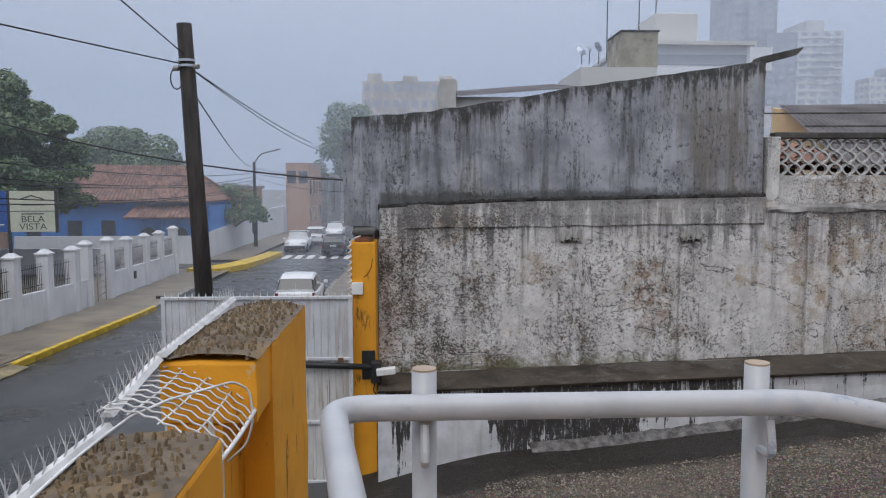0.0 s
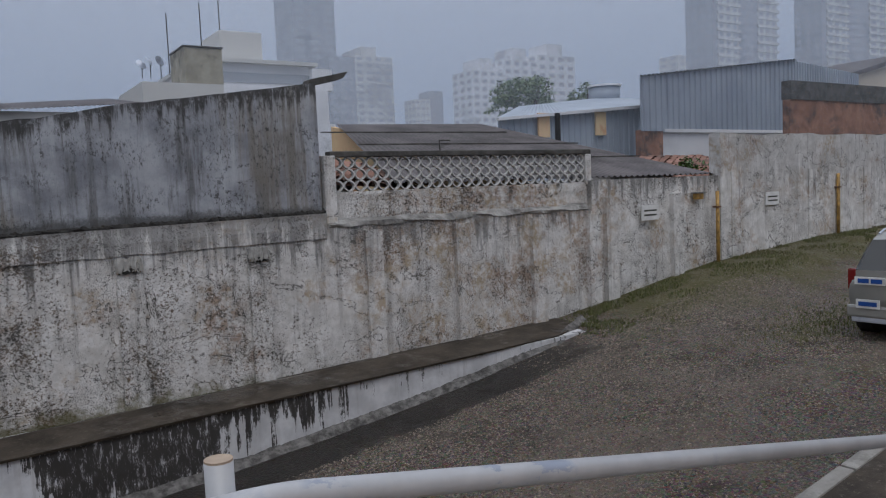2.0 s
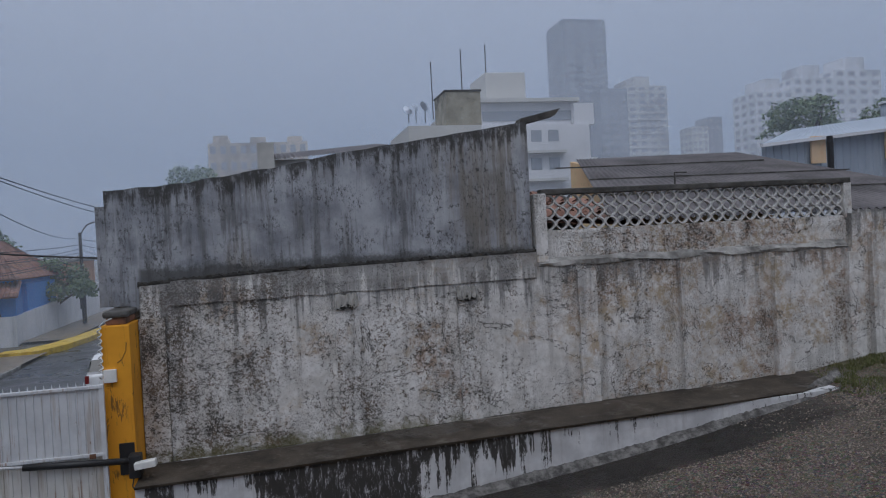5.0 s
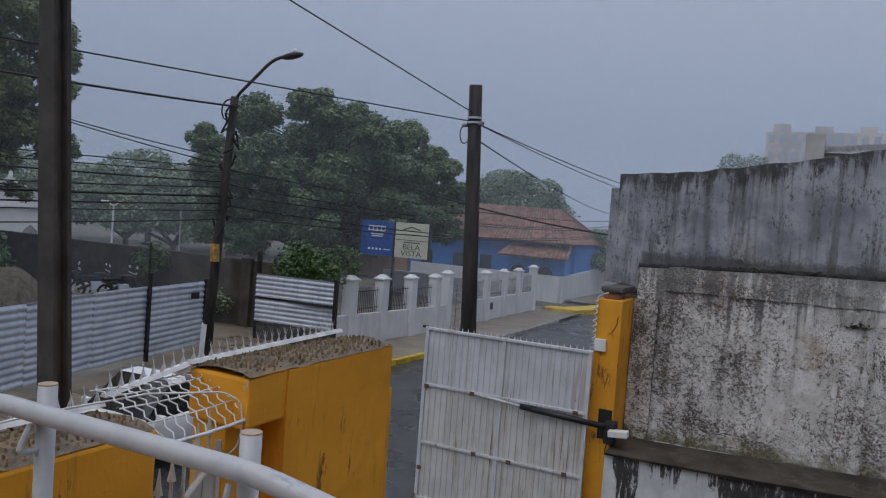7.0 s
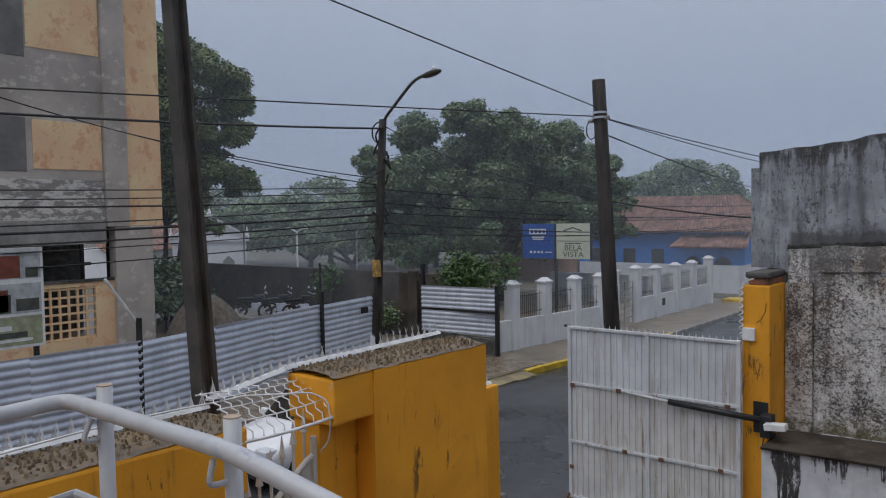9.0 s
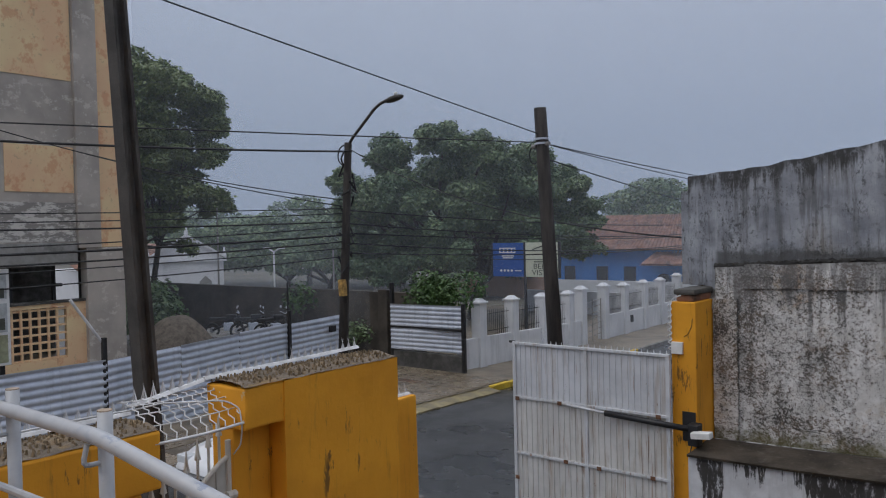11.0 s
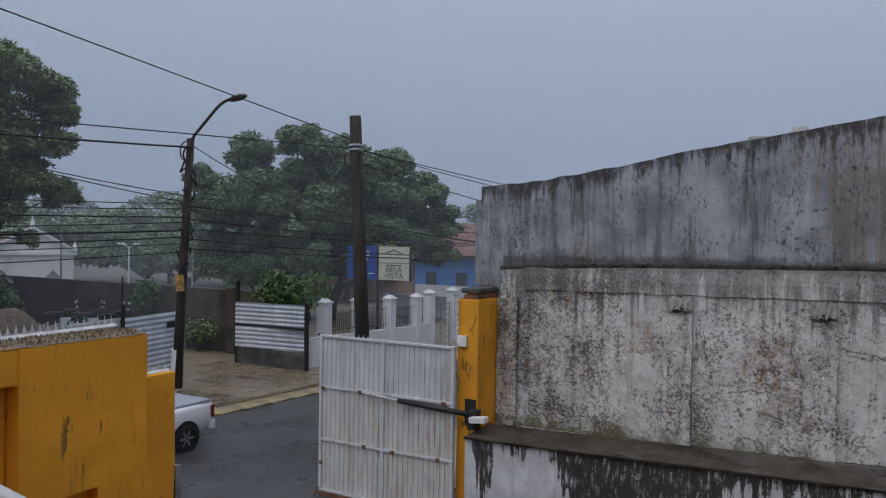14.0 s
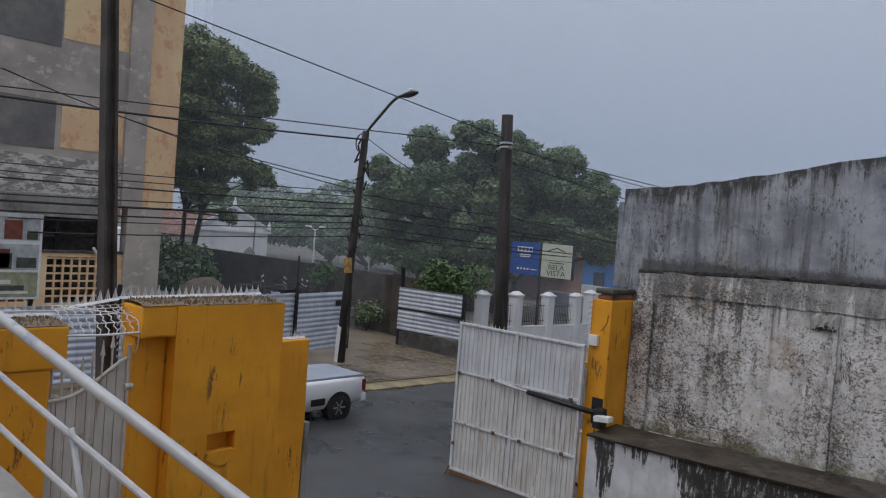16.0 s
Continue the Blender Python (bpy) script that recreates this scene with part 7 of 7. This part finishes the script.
hall = empty("sheet_metal_hall", None, "large blue-grey ribbed sheet metal hall", "building")
part("wall", ribbed((24.8, 23.2), (35.6, 23.2), 6.9, 9.14, 0.36, 0.06, 10.46), M_SHED, hall)
part("end_wall", ribbed((35.6, 23.2), (46, 25.4), 7.2, 10.46, 0.36, 0.06, 10.6), M_SHED, hall)
part("roof", wavy_roof([(24.6, 23.0, 9.2), (35.8, 23.0, 10.52), (46, 30, 10.6), (33, 30, 9.5)], 0.25, 0.05), M_SHED, hall)
part("base_wall", one_box(26.2, 35.5, 23.25, 23.5, 4.5, 6.95), M_TOWER_C, hall, "whitewashed block wall")
part("brick_base", one_box(24.8, 26.2, 23.22, 23.5, 4.5, 6.95), M_BRICK, hall, "bare brick wall")
part("white_coping", one_box(26.2, 35.4, 23.1, 23.24, 6.85, 7.0), M_TOWER_C, hall)
brick = empty("brick_annex", None, "bare red brick wall with blackened top", "wall", "", "structure")
part("wall_body", one_box(26.7, 38.0, 17.6, 17.9, 4.4, 7.6), M_BRICK, brick)
part("black_top", one_box(26.7, 38.0, 17.55, 17.95, 7.6, 8.3), M_CAP, brick, "blackened render band")
yel = empty("yellow_house", None, "pale yellow gabled house above the yard", "house")
part("wall", prism(bmesh.new(), [(52, 6), (72, 6), (72, 12.6), (62, 13.3), (52, 11.1)], 1, 30, 31), M_BEIGE, yel)
part("roof", prism(bmesh.new(), [(51, 10.9), (62, 13.3), (72.5, 12.6), (72.5, 12.9), (62, 13.65), (51, 11.2)], 1, 29.6, 36), M_FIBRO, yel)

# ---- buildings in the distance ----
# window glass paled towards the wall tone; distance haze is in its colour
M_FARWIN = glass_mat("far_window_hazed", (0.34, 0.36, 0.39))


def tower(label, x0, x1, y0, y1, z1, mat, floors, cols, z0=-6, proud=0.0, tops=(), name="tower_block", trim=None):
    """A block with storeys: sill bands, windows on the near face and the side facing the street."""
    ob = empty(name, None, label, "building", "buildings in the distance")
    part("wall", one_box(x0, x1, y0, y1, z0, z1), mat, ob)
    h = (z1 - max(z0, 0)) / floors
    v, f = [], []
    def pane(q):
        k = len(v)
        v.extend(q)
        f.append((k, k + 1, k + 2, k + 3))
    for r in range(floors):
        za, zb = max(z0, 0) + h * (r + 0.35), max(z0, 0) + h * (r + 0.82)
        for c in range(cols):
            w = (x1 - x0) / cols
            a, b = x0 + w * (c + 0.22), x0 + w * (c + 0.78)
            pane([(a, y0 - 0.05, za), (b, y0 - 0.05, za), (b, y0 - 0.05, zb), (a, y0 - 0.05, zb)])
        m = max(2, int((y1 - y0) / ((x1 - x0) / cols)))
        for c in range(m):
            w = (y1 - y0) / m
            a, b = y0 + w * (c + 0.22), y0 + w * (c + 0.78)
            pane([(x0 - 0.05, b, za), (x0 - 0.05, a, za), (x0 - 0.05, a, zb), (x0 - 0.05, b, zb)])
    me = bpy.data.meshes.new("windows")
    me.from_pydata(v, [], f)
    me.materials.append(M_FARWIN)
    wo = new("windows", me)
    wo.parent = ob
    tagged(wo, "rows of windows with haze put into their pale colour", kind="stuff")
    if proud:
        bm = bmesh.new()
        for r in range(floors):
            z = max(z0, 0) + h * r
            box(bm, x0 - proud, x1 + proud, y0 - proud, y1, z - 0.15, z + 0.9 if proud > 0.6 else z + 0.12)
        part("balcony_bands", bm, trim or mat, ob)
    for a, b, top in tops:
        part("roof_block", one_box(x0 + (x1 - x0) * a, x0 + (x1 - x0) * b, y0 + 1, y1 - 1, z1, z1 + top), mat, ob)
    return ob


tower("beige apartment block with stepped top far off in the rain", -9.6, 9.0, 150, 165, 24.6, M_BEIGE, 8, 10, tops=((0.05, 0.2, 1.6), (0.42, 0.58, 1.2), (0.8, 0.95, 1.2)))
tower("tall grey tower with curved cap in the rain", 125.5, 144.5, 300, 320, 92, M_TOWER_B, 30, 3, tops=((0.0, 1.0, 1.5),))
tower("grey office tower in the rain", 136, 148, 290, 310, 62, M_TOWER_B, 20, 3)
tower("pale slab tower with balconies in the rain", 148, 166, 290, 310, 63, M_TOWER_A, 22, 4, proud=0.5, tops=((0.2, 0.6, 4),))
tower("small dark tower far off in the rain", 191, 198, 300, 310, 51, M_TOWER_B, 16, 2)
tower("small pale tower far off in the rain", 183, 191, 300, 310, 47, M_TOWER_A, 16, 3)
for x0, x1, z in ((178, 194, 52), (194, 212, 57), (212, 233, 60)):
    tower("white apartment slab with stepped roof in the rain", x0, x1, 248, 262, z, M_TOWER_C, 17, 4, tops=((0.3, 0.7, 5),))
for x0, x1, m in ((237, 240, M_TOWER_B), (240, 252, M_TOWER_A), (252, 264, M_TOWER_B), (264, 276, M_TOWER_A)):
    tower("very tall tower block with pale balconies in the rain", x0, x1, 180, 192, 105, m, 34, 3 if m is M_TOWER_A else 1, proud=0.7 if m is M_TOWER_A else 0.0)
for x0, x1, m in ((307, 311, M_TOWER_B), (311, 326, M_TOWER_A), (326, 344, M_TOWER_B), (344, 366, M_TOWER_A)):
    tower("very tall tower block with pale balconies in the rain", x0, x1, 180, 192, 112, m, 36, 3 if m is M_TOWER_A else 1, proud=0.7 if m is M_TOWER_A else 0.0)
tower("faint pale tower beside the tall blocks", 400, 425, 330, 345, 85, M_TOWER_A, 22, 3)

near = empty("white_office", None, "white flat-roofed office building with window band", "building")
part("wall", one_box(17.0, 27.6, 60, 74, -1, 13.6), M_TOWER_C, near)
part("top_floor", one_box(17.4, 26.4, 61, 73, 13.6, 15.6), M_TOWER_C, near)
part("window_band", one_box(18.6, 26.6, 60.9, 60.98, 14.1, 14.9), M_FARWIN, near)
part("roof_slab", one_box(17, 27.0, 60.4, 73.6, 15.6, 15.9), M_TOWER_A, near)
part("parapet", one_box(26.4, 28.2, 60.3, 73.6, 13.6, 15.4), M_TOWER_C, near)
part("stair_block", one_box(19.6, 23.2, 63, 68, 15.9, 18.6, 0.1), M_TOWER_A, near)
for k, (x, z) in enumerate(((19.0, 12.2), (20.6, 12.2), (22.4, 12.2), (23.9, 12.2), (22.3, 9.9), (23.9, 9.9), (22.3, 7.2), (23.9, 7.2))):
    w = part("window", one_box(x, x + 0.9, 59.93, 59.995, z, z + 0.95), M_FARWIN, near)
    part("frame", one_box(x - 0.06, x + 0.96, 59.95, 59.99, z - 0.07, z), M_TOWER_B, w)
for z in (11.2, 8.9, 6.4):
    part("balcony_slab", one_box(21.2, 25.2, 59.2, 60, z, z + 0.2), M_TOWER_A, near)
    part("balcony_rail", one_box(21.2, 25.2, 59.2, 59.3, z + 0.2, z + 0.9), M_TOWER_C, near)
part("antenna", tube(bmesh.new(), [(20.0, 64, 18.6), (20.0, 64, 21.2)], 0.05, 5), M_POST, near)
part("side_block", one_box(28.0, 31.0, 66, 76, -1, 11.4), M_TOWER_C, near)

M_STAIN = stone("stained_concrete", (0.26, 0.24, 0.19), (0.42, 0.39, 0.31), 1.2, 0.9, 0.4, (0.05, 0.05, 0.045), 0.8)
tk = empty("tank_house", None, "mould-stained concrete water tower on a flat roof", "building")
part("house", one_box(8.4, 12.4, 40, 46, -0.5, 10.7), M_TOWER_A, tk)
part("tower", one_box(10.55, 12.5, 40.2, 43, 10.7, 12.55, 0.04), M_STAIN, tk, "stained concrete tank")
part("tower_cap", one_box(10.5, 12.55, 40.15, 43.05, 12.55, 12.63), M_CAP, tk)
for x, h in ((10.0, 14.3), (11.7, 15.0)):
    part("antenna", tube(bmesh.new(), [(x, 41, 11.2), (x, 41, h)], 0.03, 5), M_POST, tk)
for i, x in enumerate((8.5, 8.9, 9.4)):
    bm = bmesh.new()
    bmesh.ops.create_cone(bm, cap_ends=False, segments=14, radius1=0.28, radius2=0.04, depth=0.14)
    bmesh.ops.transform(bm, matrix=pose(x, 40.2, 11.6 + 0.1 * i, 60, 0, 30 + 40 * i), verts=bm.verts)
    part("dish", bm, M_GALV, tk, "satellite dish")
    part("dish_mast", tube(bmesh.new(), [(x, 40.3, 10.9), (x, 40.25, 11.6)], 0.025, 5), M_POST, tk)
rf = empty("fibre_roof_house", None, "grey fibre cement roof behind the gable wall", "house")
part("roof", wavy_roof([(0.8, 29.5, 7.95), (6.2, 29.5, 8.35), (6.2, 36, 9.3), (0.8, 36, 8.9)]), M_FIBRO, rf)
part("wall", one_box(0.7, 1.3, 29.4, 34, 0, 8.6), M_TOWER_A, rf)
part("wall", one_box(1.3, 6.0, 29.8, 30.2, 0, 8.0), M_TOWER_A, rf)
hb = empty("house_body", None, "body of the house behind the grey wall", "house")
part("wall", one_box(-1.0, 5.2, 13.02, 20, 0, 4.9), M_RENDER, hb)
part("roof", wavy_roof([(-1.4, 13.02, 5.45), (-1.4, 20, 5.45), (5.4, 20, 6.35), (5.4, 13.02, 6.35)]), M_FIBRO, hb)


# ---- vehicles ----
def wheel(parent, x, y, r, w, side):
    bm = bmesh.new()
    prof = [(0.60, -0.5), (0.86, -0.5), (0.97, -0.40), (1.0, -0.2), (1.0, 0.2), (0.97, 0.40), (0.86, 0.5), (0.60, 0.5)]
    n = 22
    rings = [[bm.verts.new((x + math.cos(a) * r * k, y + q * w, r + math.sin(a) * r * k)) for k, q in prof] for a in [2 * math.pi * i / n for i in range(n)]]
    for i in range(n):
        a, b = rings[i], rings[(i + 1) % n]
        for k in range(len(prof) - 1):
            bm.faces.new((a[k], a[k + 1], b[k + 1], b[k]))
    bmesh.ops.recalc_face_normals(bm, faces=bm.faces)
    wh = part("wheel", tube(bmesh.new(), [(x, y - w * 0.3, r), (x, y + w * 0.3, r)], r * 0.6, 16), M_BLACK, parent)
    part("tyre", bm, M_TYRE, wh, "black rubber tyre", True)
    bm = bmesh.new()
    yo = y + side * w * 0.38
    tube(bm, [(x, yo - 0.01, r), (x, yo + 0.012, r)], r * 0.14, 12)
    for k in range(6):
        a = k * math.pi / 3
        tube(bm, [(x + math.cos(a) * r * 0.1, yo, r + math.sin(a) * r * 0.1), (x + math.cos(a) * r * 0.6, yo, r + math.sin(a) * r * 0.6)], r * 0.085, 6)
    tube(bm, [(x + math.cos(a) * r * 0.6, yo, r + math.sin(a) * r * 0.6) for a in [2 * math.pi * i / 20 for i in range(21)]], r * 0.045, 6, cap=False)
    part("rim", bm, M_RIM, wh, "silver spoked rim")


def loft(stations, mat_fn):
    """A body from stations along x: (x, [(half width, z), ...]) with equal point counts."""
    bm = bmesh.new()
    rings = []
    for x, sec in stations:
        rings.append([bm.verts.new((x, -w, z)) for w, z in sec] + [bm.verts.new((x, w, z)) for w, z in reversed(sec)])
    n = len(rings[0])
    for i, (a, b) in enumerate(zip(rings, rings[1:])):
        for k in range(n - 1):
            f = bm.faces.new((a[k], b[k], b[k + 1], a[k + 1]))
            f.material_index = mat_fn(i, min(k, n - 2 - k))
    for r, rev in ((rings[0], True), (rings[-1], False)):
        bm.faces.new(r[::-1] if rev else r)
    bmesh.ops.recalc_face_normals(bm, faces=bm.faces)
    return bm


def car(label, m, paint, kind="hatch", category="car", length=4.0, width=1.70, height=1.48, r=0.30, group=""):
    """A car whose nose points along its own +x; origin on the ground under its middle."""
    ob = empty("car" if kind != "pickup" else "pickup_truck", m, label, category, group)
    L, W, H = length / 2, width / 2, height
    if kind == "pickup":
        prof = [(-1.0, 0.46, 0.94, 0.94), (-0.97, 0.36, 0.97, 0.97), (-0.55, 0.30, 0.97, 0.97), (-0.06, 0.28, 0.97, 0.97), (-0.03, 0.28, 0.97, 1.36), (0.06, 0.28, 0.96, H), (0.24, 0.28, 0.95, H - 0.02), (0.50, 0.28, 0.94, 0.98), (0.80, 0.30, 0.84, 0.86), (0.96, 0.34, 0.70, 0.71), (1.0, 0.42, 0.58, 0.58)]
    elif kind == "suv":
        prof = [(-1.0, 0.50, 0.92, 0.93), (-0.985, 0.40, 1.00, 1.12), (-0.80, 0.34, 1.02, H - 0.10), (-0.64, 0.30, 1.02, H), (-0.2, 0.30, 1.01, H), (0.12, 0.30, 1.00, H - 0.06), (0.42, 0.30, 0.99, 1.02), (0.78, 0.32, 0.92, 0.94), (0.96, 0.36, 0.78, 0.79), (1.0, 0.46, 0.62, 0.62)]
    else:
        prof = [(-1.0, 0.46, 0.84, 0.85), (-0.97, 0.34, 0.92, 1.02), (-0.80, 0.26, 0.93, H - 0.10), (-0.50, 0.25, 0.92, H), (-0.05, 0.25, 0.91, H), (0.14, 0.25, 0.90, H - 0.05), (0.48, 0.25, 0.89, 0.92), (0.82, 0.27, 0.80, 0.81), (0.96, 0.32, 0.66, 0.67), (1.0, 0.42, 0.54, 0.54)]
    body, cabin = [], []
    for u, z0, zb, zt in prof:
        x = u * L
        nar = 1 - 0.10 * max(0, abs(u) - 0.72) / 0.28
        w = W * nar
        body.append((x, [(w * 0.86, z0), (w * 0.97, z0 + 0.10), (w, (z0 + zb) / 2), (w * 0.985, zb - 0.08), (w * 0.93, zb), (w * 0.6, zb + 0.015), (0.001, zb + 0.025)]))
        if zt > zb + 0.03:
            hh = zt - zb
            cabin.append((x, [(w * 0.93, zb - 0.01), (w * (0.93 - 0.16 * min(1, hh / 0.5) * 0.9), zb + hh * 0.86), (w * (0.93 - 0.16 * min(1, hh / 0.5)) - 0.05, zb + hh), (0.001, zb + hh + 0.015)]))
    part("body", loft(body, lambda i, k: 0), paint, ob, smooth=True)
    nb = len(cabin)
    bm = loft(cabin, lambda i, k: 1 if (k == 0 or i == 0 or i == nb - 2) and k < 3 else 0)
    part("cabin", bm, [paint, M_CARGLASS], ob, "cabin with dark windows")
    ax = 0.62 * L
    for x in (-ax, ax):
        for s in (-1, 1):
            y = s * (W - 0.10)
            part("wheel_arch", tube(bmesh.new(), [(x, s * (W - 0.24), r + 0.02), (x, s * (W + 0.006), r + 0.02)], r * 1.17, 20), M_BLACK, ob)
            wheel(ob, x, s * (W - 0.075), r, 0.18, s)
    for s in (-1, 1):
        if kind == "suv":
            part("tail_lamp", box(bmesh.new(), -L + 0.015, -L + 0.22, s * W * 0.86 - 0.065, s * W * 0.86 + 0.065, 0.80, 1.14, 0.03), M_REDLAMP, ob, "red tail lamp")
        else:
            part("tail_lamp", box(bmesh.new(), -L - 0.012, -L + 0.10, s * W * 0.84 - 0.07, s * W * 0.84 + 0.07, 0.62, 0.90, 0.02), M_REDLAMP, ob, "red tail lamp")
        part("headlamp", box(bmesh.new(), L - 0.30, L - 0.04, s * W * 0.70 - 0.16, s * W * 0.70 + 0.16, 0.62, 0.78, 0.03), M_CLEARLAMP, ob, "clear headlamp")
        part("mirror", box(bmesh.new(), 0.40 * L, 0.40 * L + 0.10, s * (W + 0.10) - 0.09, s * (W + 0.10) + 0.09, 0.93, 1.06, 0.03), paint, ob)
    part("bumper", box(bmesh.new(), -L - 0.05, -L + 0.12, -W * 0.92, W * 0.92, 0.36, 0.56, 0.04), paint, ob)
    part("bumper", box(bmesh.new(), L - 0.12, L + 0.03, -W * 0.86, W * 0.86, 0.26, 0.46, 0.04), M_BLACK, ob)
    part("number_plate", box(bmesh.new(), -L - 0.06, -L - 0.02, -0.2, 0.2, 0.70, 0.83), M_LABEL, ob, "pale number plate")
    part("plate_bar", box(bmesh.new(), -L - 0.064, -L - 0.061, -0.16, 0.16, 0.735, 0.795), M_SIGNDARK, ob)
    return ob, L, W


pk, L, W = car("white compact pickup parked beside the far kerb", pose(-9.05, 10.85, 0.08, 0, 0, -90), M_CARWHITE, "pickup", "pickup truck", 4.45, 1.66, 1.55, 0.31)
part("bed_cover", box(bmesh.new(), -L + 0.06, -0.12, -W * 0.88, W * 0.88, 0.97, 1.03, 0.02), M_SHED, pk, "grey-blue tonneau cover")
part("side_vent", box(bmesh.new(), -0.95, -0.55, W - 0.006, W + 0.006, 0.42, 0.58, 0.003), M_BLACK, pk)
suv, L, W = car("silver off-road car parked on the gravel yard", pose(14.35, 6.75, yard_z(14.3, 6.7), 0, -0.6, 4), M_CARGREY, "suv", "car", 4.3, 1.82, 1.68, 0.345)
part("number_plate_trim", box(bmesh.new(), -L - 0.075, -L - 0.04, -0.42, 0.18, 0.90, 0.98, 0.01), M_GALV, suv, "grey tailgate strip")
part("sticker", box(bmesh.new(), -L - 0.060, -L - 0.035, 0.24, 0.70, 0.90, 1.02), M_LABEL, suv, "white sticker")
for k in range(2):
    part("sticker_bar", box(bmesh.new(), -L - 0.064, -L - 0.061, 0.28 + 0.2 * k, 0.45 + 0.2 * k, 0.925, 0.995), M_SIGNBLUE, suv)
part("sticker", box(bmesh.new(), -L - 0.066, -L - 0.045, 0.32, 0.68, 0.52, 0.66), M_LABEL, suv, "white sticker")
part("sticker_bar", box(bmesh.new(), -L - 0.070, -L - 0.067, 0.36, 0.64, 0.555, 0.625), M_SIGNBLUE, suv)
part("lower_bumper", box(bmesh.new(), -L - 0.03, -L + 0.2, -W * 0.85, W * 0.85, 0.28, 0.38, 0.03), M_GALV, suv, "silver skid plate")
for s in (-1, 1):
    part("roof_bar", tube(bmesh.new(), [(-1.5, s * 0.62, 1.66), (-1.3, s * 0.62, 1.72), (0.3, s * 0.62, 1.72), (0.5, s * 0.62, 1.66)], 0.02, 6), M_GALV, suv)
car("white hatchback driving up the wet street", pose(-4.95, 31.5, street_z(31.5), 0, 0, 92), M_CARWHITE, "hatch", "car", 4.0, 1.70, 1.50)
for i, (x, y) in enumerate(((-9.1, 59.5), (-8.5, 66), (-7.7, 74))):
    car("white car parked along the far kerb in the rain", pose(x, y, street_z(y), 0, 0, -90 if i != 1 else 90), M_CARWHITE, "hatch", "car", 4.1, 1.72, 1.5, 0.3, "cars parked down the street")
car("dark car on the wet street far off", pose(-5.9, 56, street_z(56), 0, 0, 90), M_BLACK, "hatch", "car", 4.1, 1.72, 1.5, 0.3)


def motorbike(x, y, z, a, seed):
    ob = empty("motorbike", pose(x, y, z, 0, 0, a), "dark motorbike parked behind the hoarding", "motorbike", "parked motorbikes")
    for k, px in enumerate((-0.62, 0.66)):
        bm = tube(bmesh.new(), [(px + 0.27 * math.cos(t), 0, 0.3 + 0.27 * math.sin(t)) for t in [2 * math.pi * i / 18 for i in range(19)]], 0.05, 6, cap=False)
        part("tyre", bm, M_TYRE, ob)
        part("rim", tube(bmesh.new(), [(px, -0.03, 0.3), (px, 0.03, 0.3)], 0.12, 10), M_RIM, ob)
    part("frame", tube(bmesh.new(), [(-0.62, 0, 0.3), (-0.2, 0, 0.45), (0.3, 0, 0.8), (0.5, 0, 0.85), (0.66, 0, 0.3)], 0.06, 6), M_BLACK, ob)
    part("tank", box(bmesh.new(), -0.05, 0.4, -0.14, 0.14, 0.72, 0.95, 0.07), M_BLACK, ob)
    part("seat", box(bmesh.new(), -0.75, 0.0, -0.12, 0.12, 0.72, 0.84, 0.05), M_BLACK, ob)
    part("engine", box(bmesh.new(), -0.15, 0.25, -0.15, 0.15, 0.25, 0.6, 0.05), M_GALV, ob)
    part("handlebar", tube(bmesh.new(), [(0.42, -0.35, 1.05), (0.5, -0.1, 0.98), (0.5, 0.1, 0.98), (0.42, 0.35, 1.05)], 0.02, 5), M_RIM, ob)
    for s in (-1, 1):
        part("mirror", box(bmesh.new(), 0.42, 0.46, s * 0.32 - 0.07, s * 0.32 + 0.07, 1.2, 1.3, 0.02), M_CLEARLAMP, ob)
for i, (x, y) in enumerate(((-24.5, 20.3), (-23.6, 20.9), (-22.6, 21.3))):
    motorbike(x, y, street_z(y) + 0.85, 50 + 12 * i, i)
tagged(obj("parking_slab", one_box(-27, -21, 19.4, 23.6, -0.2, 0.84, 0.03), M_CONC), "raised concrete slab behind the hoarding", "platform", kind="structure")

# drain grating on the pavement
dg = empty("drain_grating", pose(-13.6, 19.6, street_z(19.6) + 0.135), "dark iron drain grating in the pavement", "drain")
part("frame", box(bmesh.new(), -0.55, 0.55, -0.25, 0.25, 0, 0.012), M_BLACK, dg)
for k in range(6):
    part("bar", box(bmesh.new(), -0.45 + 0.17 * k, -0.39 + 0.17 * k, -0.2, 0.2, 0.012, 0.022), M_RUST, dg)

# ---- added sheets standing in for rain haze in the distance ----
def mist(name, radius, height, density):
    bm = bmesh.new()
    n = 40
    vs = []
    for i in range(n + 1):
        a = radians(-75 + 225 * i / n)
        vs.append([bm.verts.new((radius * math.cos(a), radius * math.sin(a), z)) for z in (-8, height)])
    for a, b in zip(vs, vs[1:]):
        bm.faces.new((a[0], b[0], b[1], a[1]))
    return tagged(obj(name, bm, mist_mat(name, density)), "added pale sheet standing in for rain haze", "rain", kind="structure")


mist("rain_veil_near", 31, 45, 0.085)
mist("rain_veil", 49, 60, 0.11)
mist("rain_veil_far", 84, 110, 0.16)
mist("rain_veil_farther", 135, 170, 0.20)
mist("rain_veil_farthest", 230, 300, 0.22)
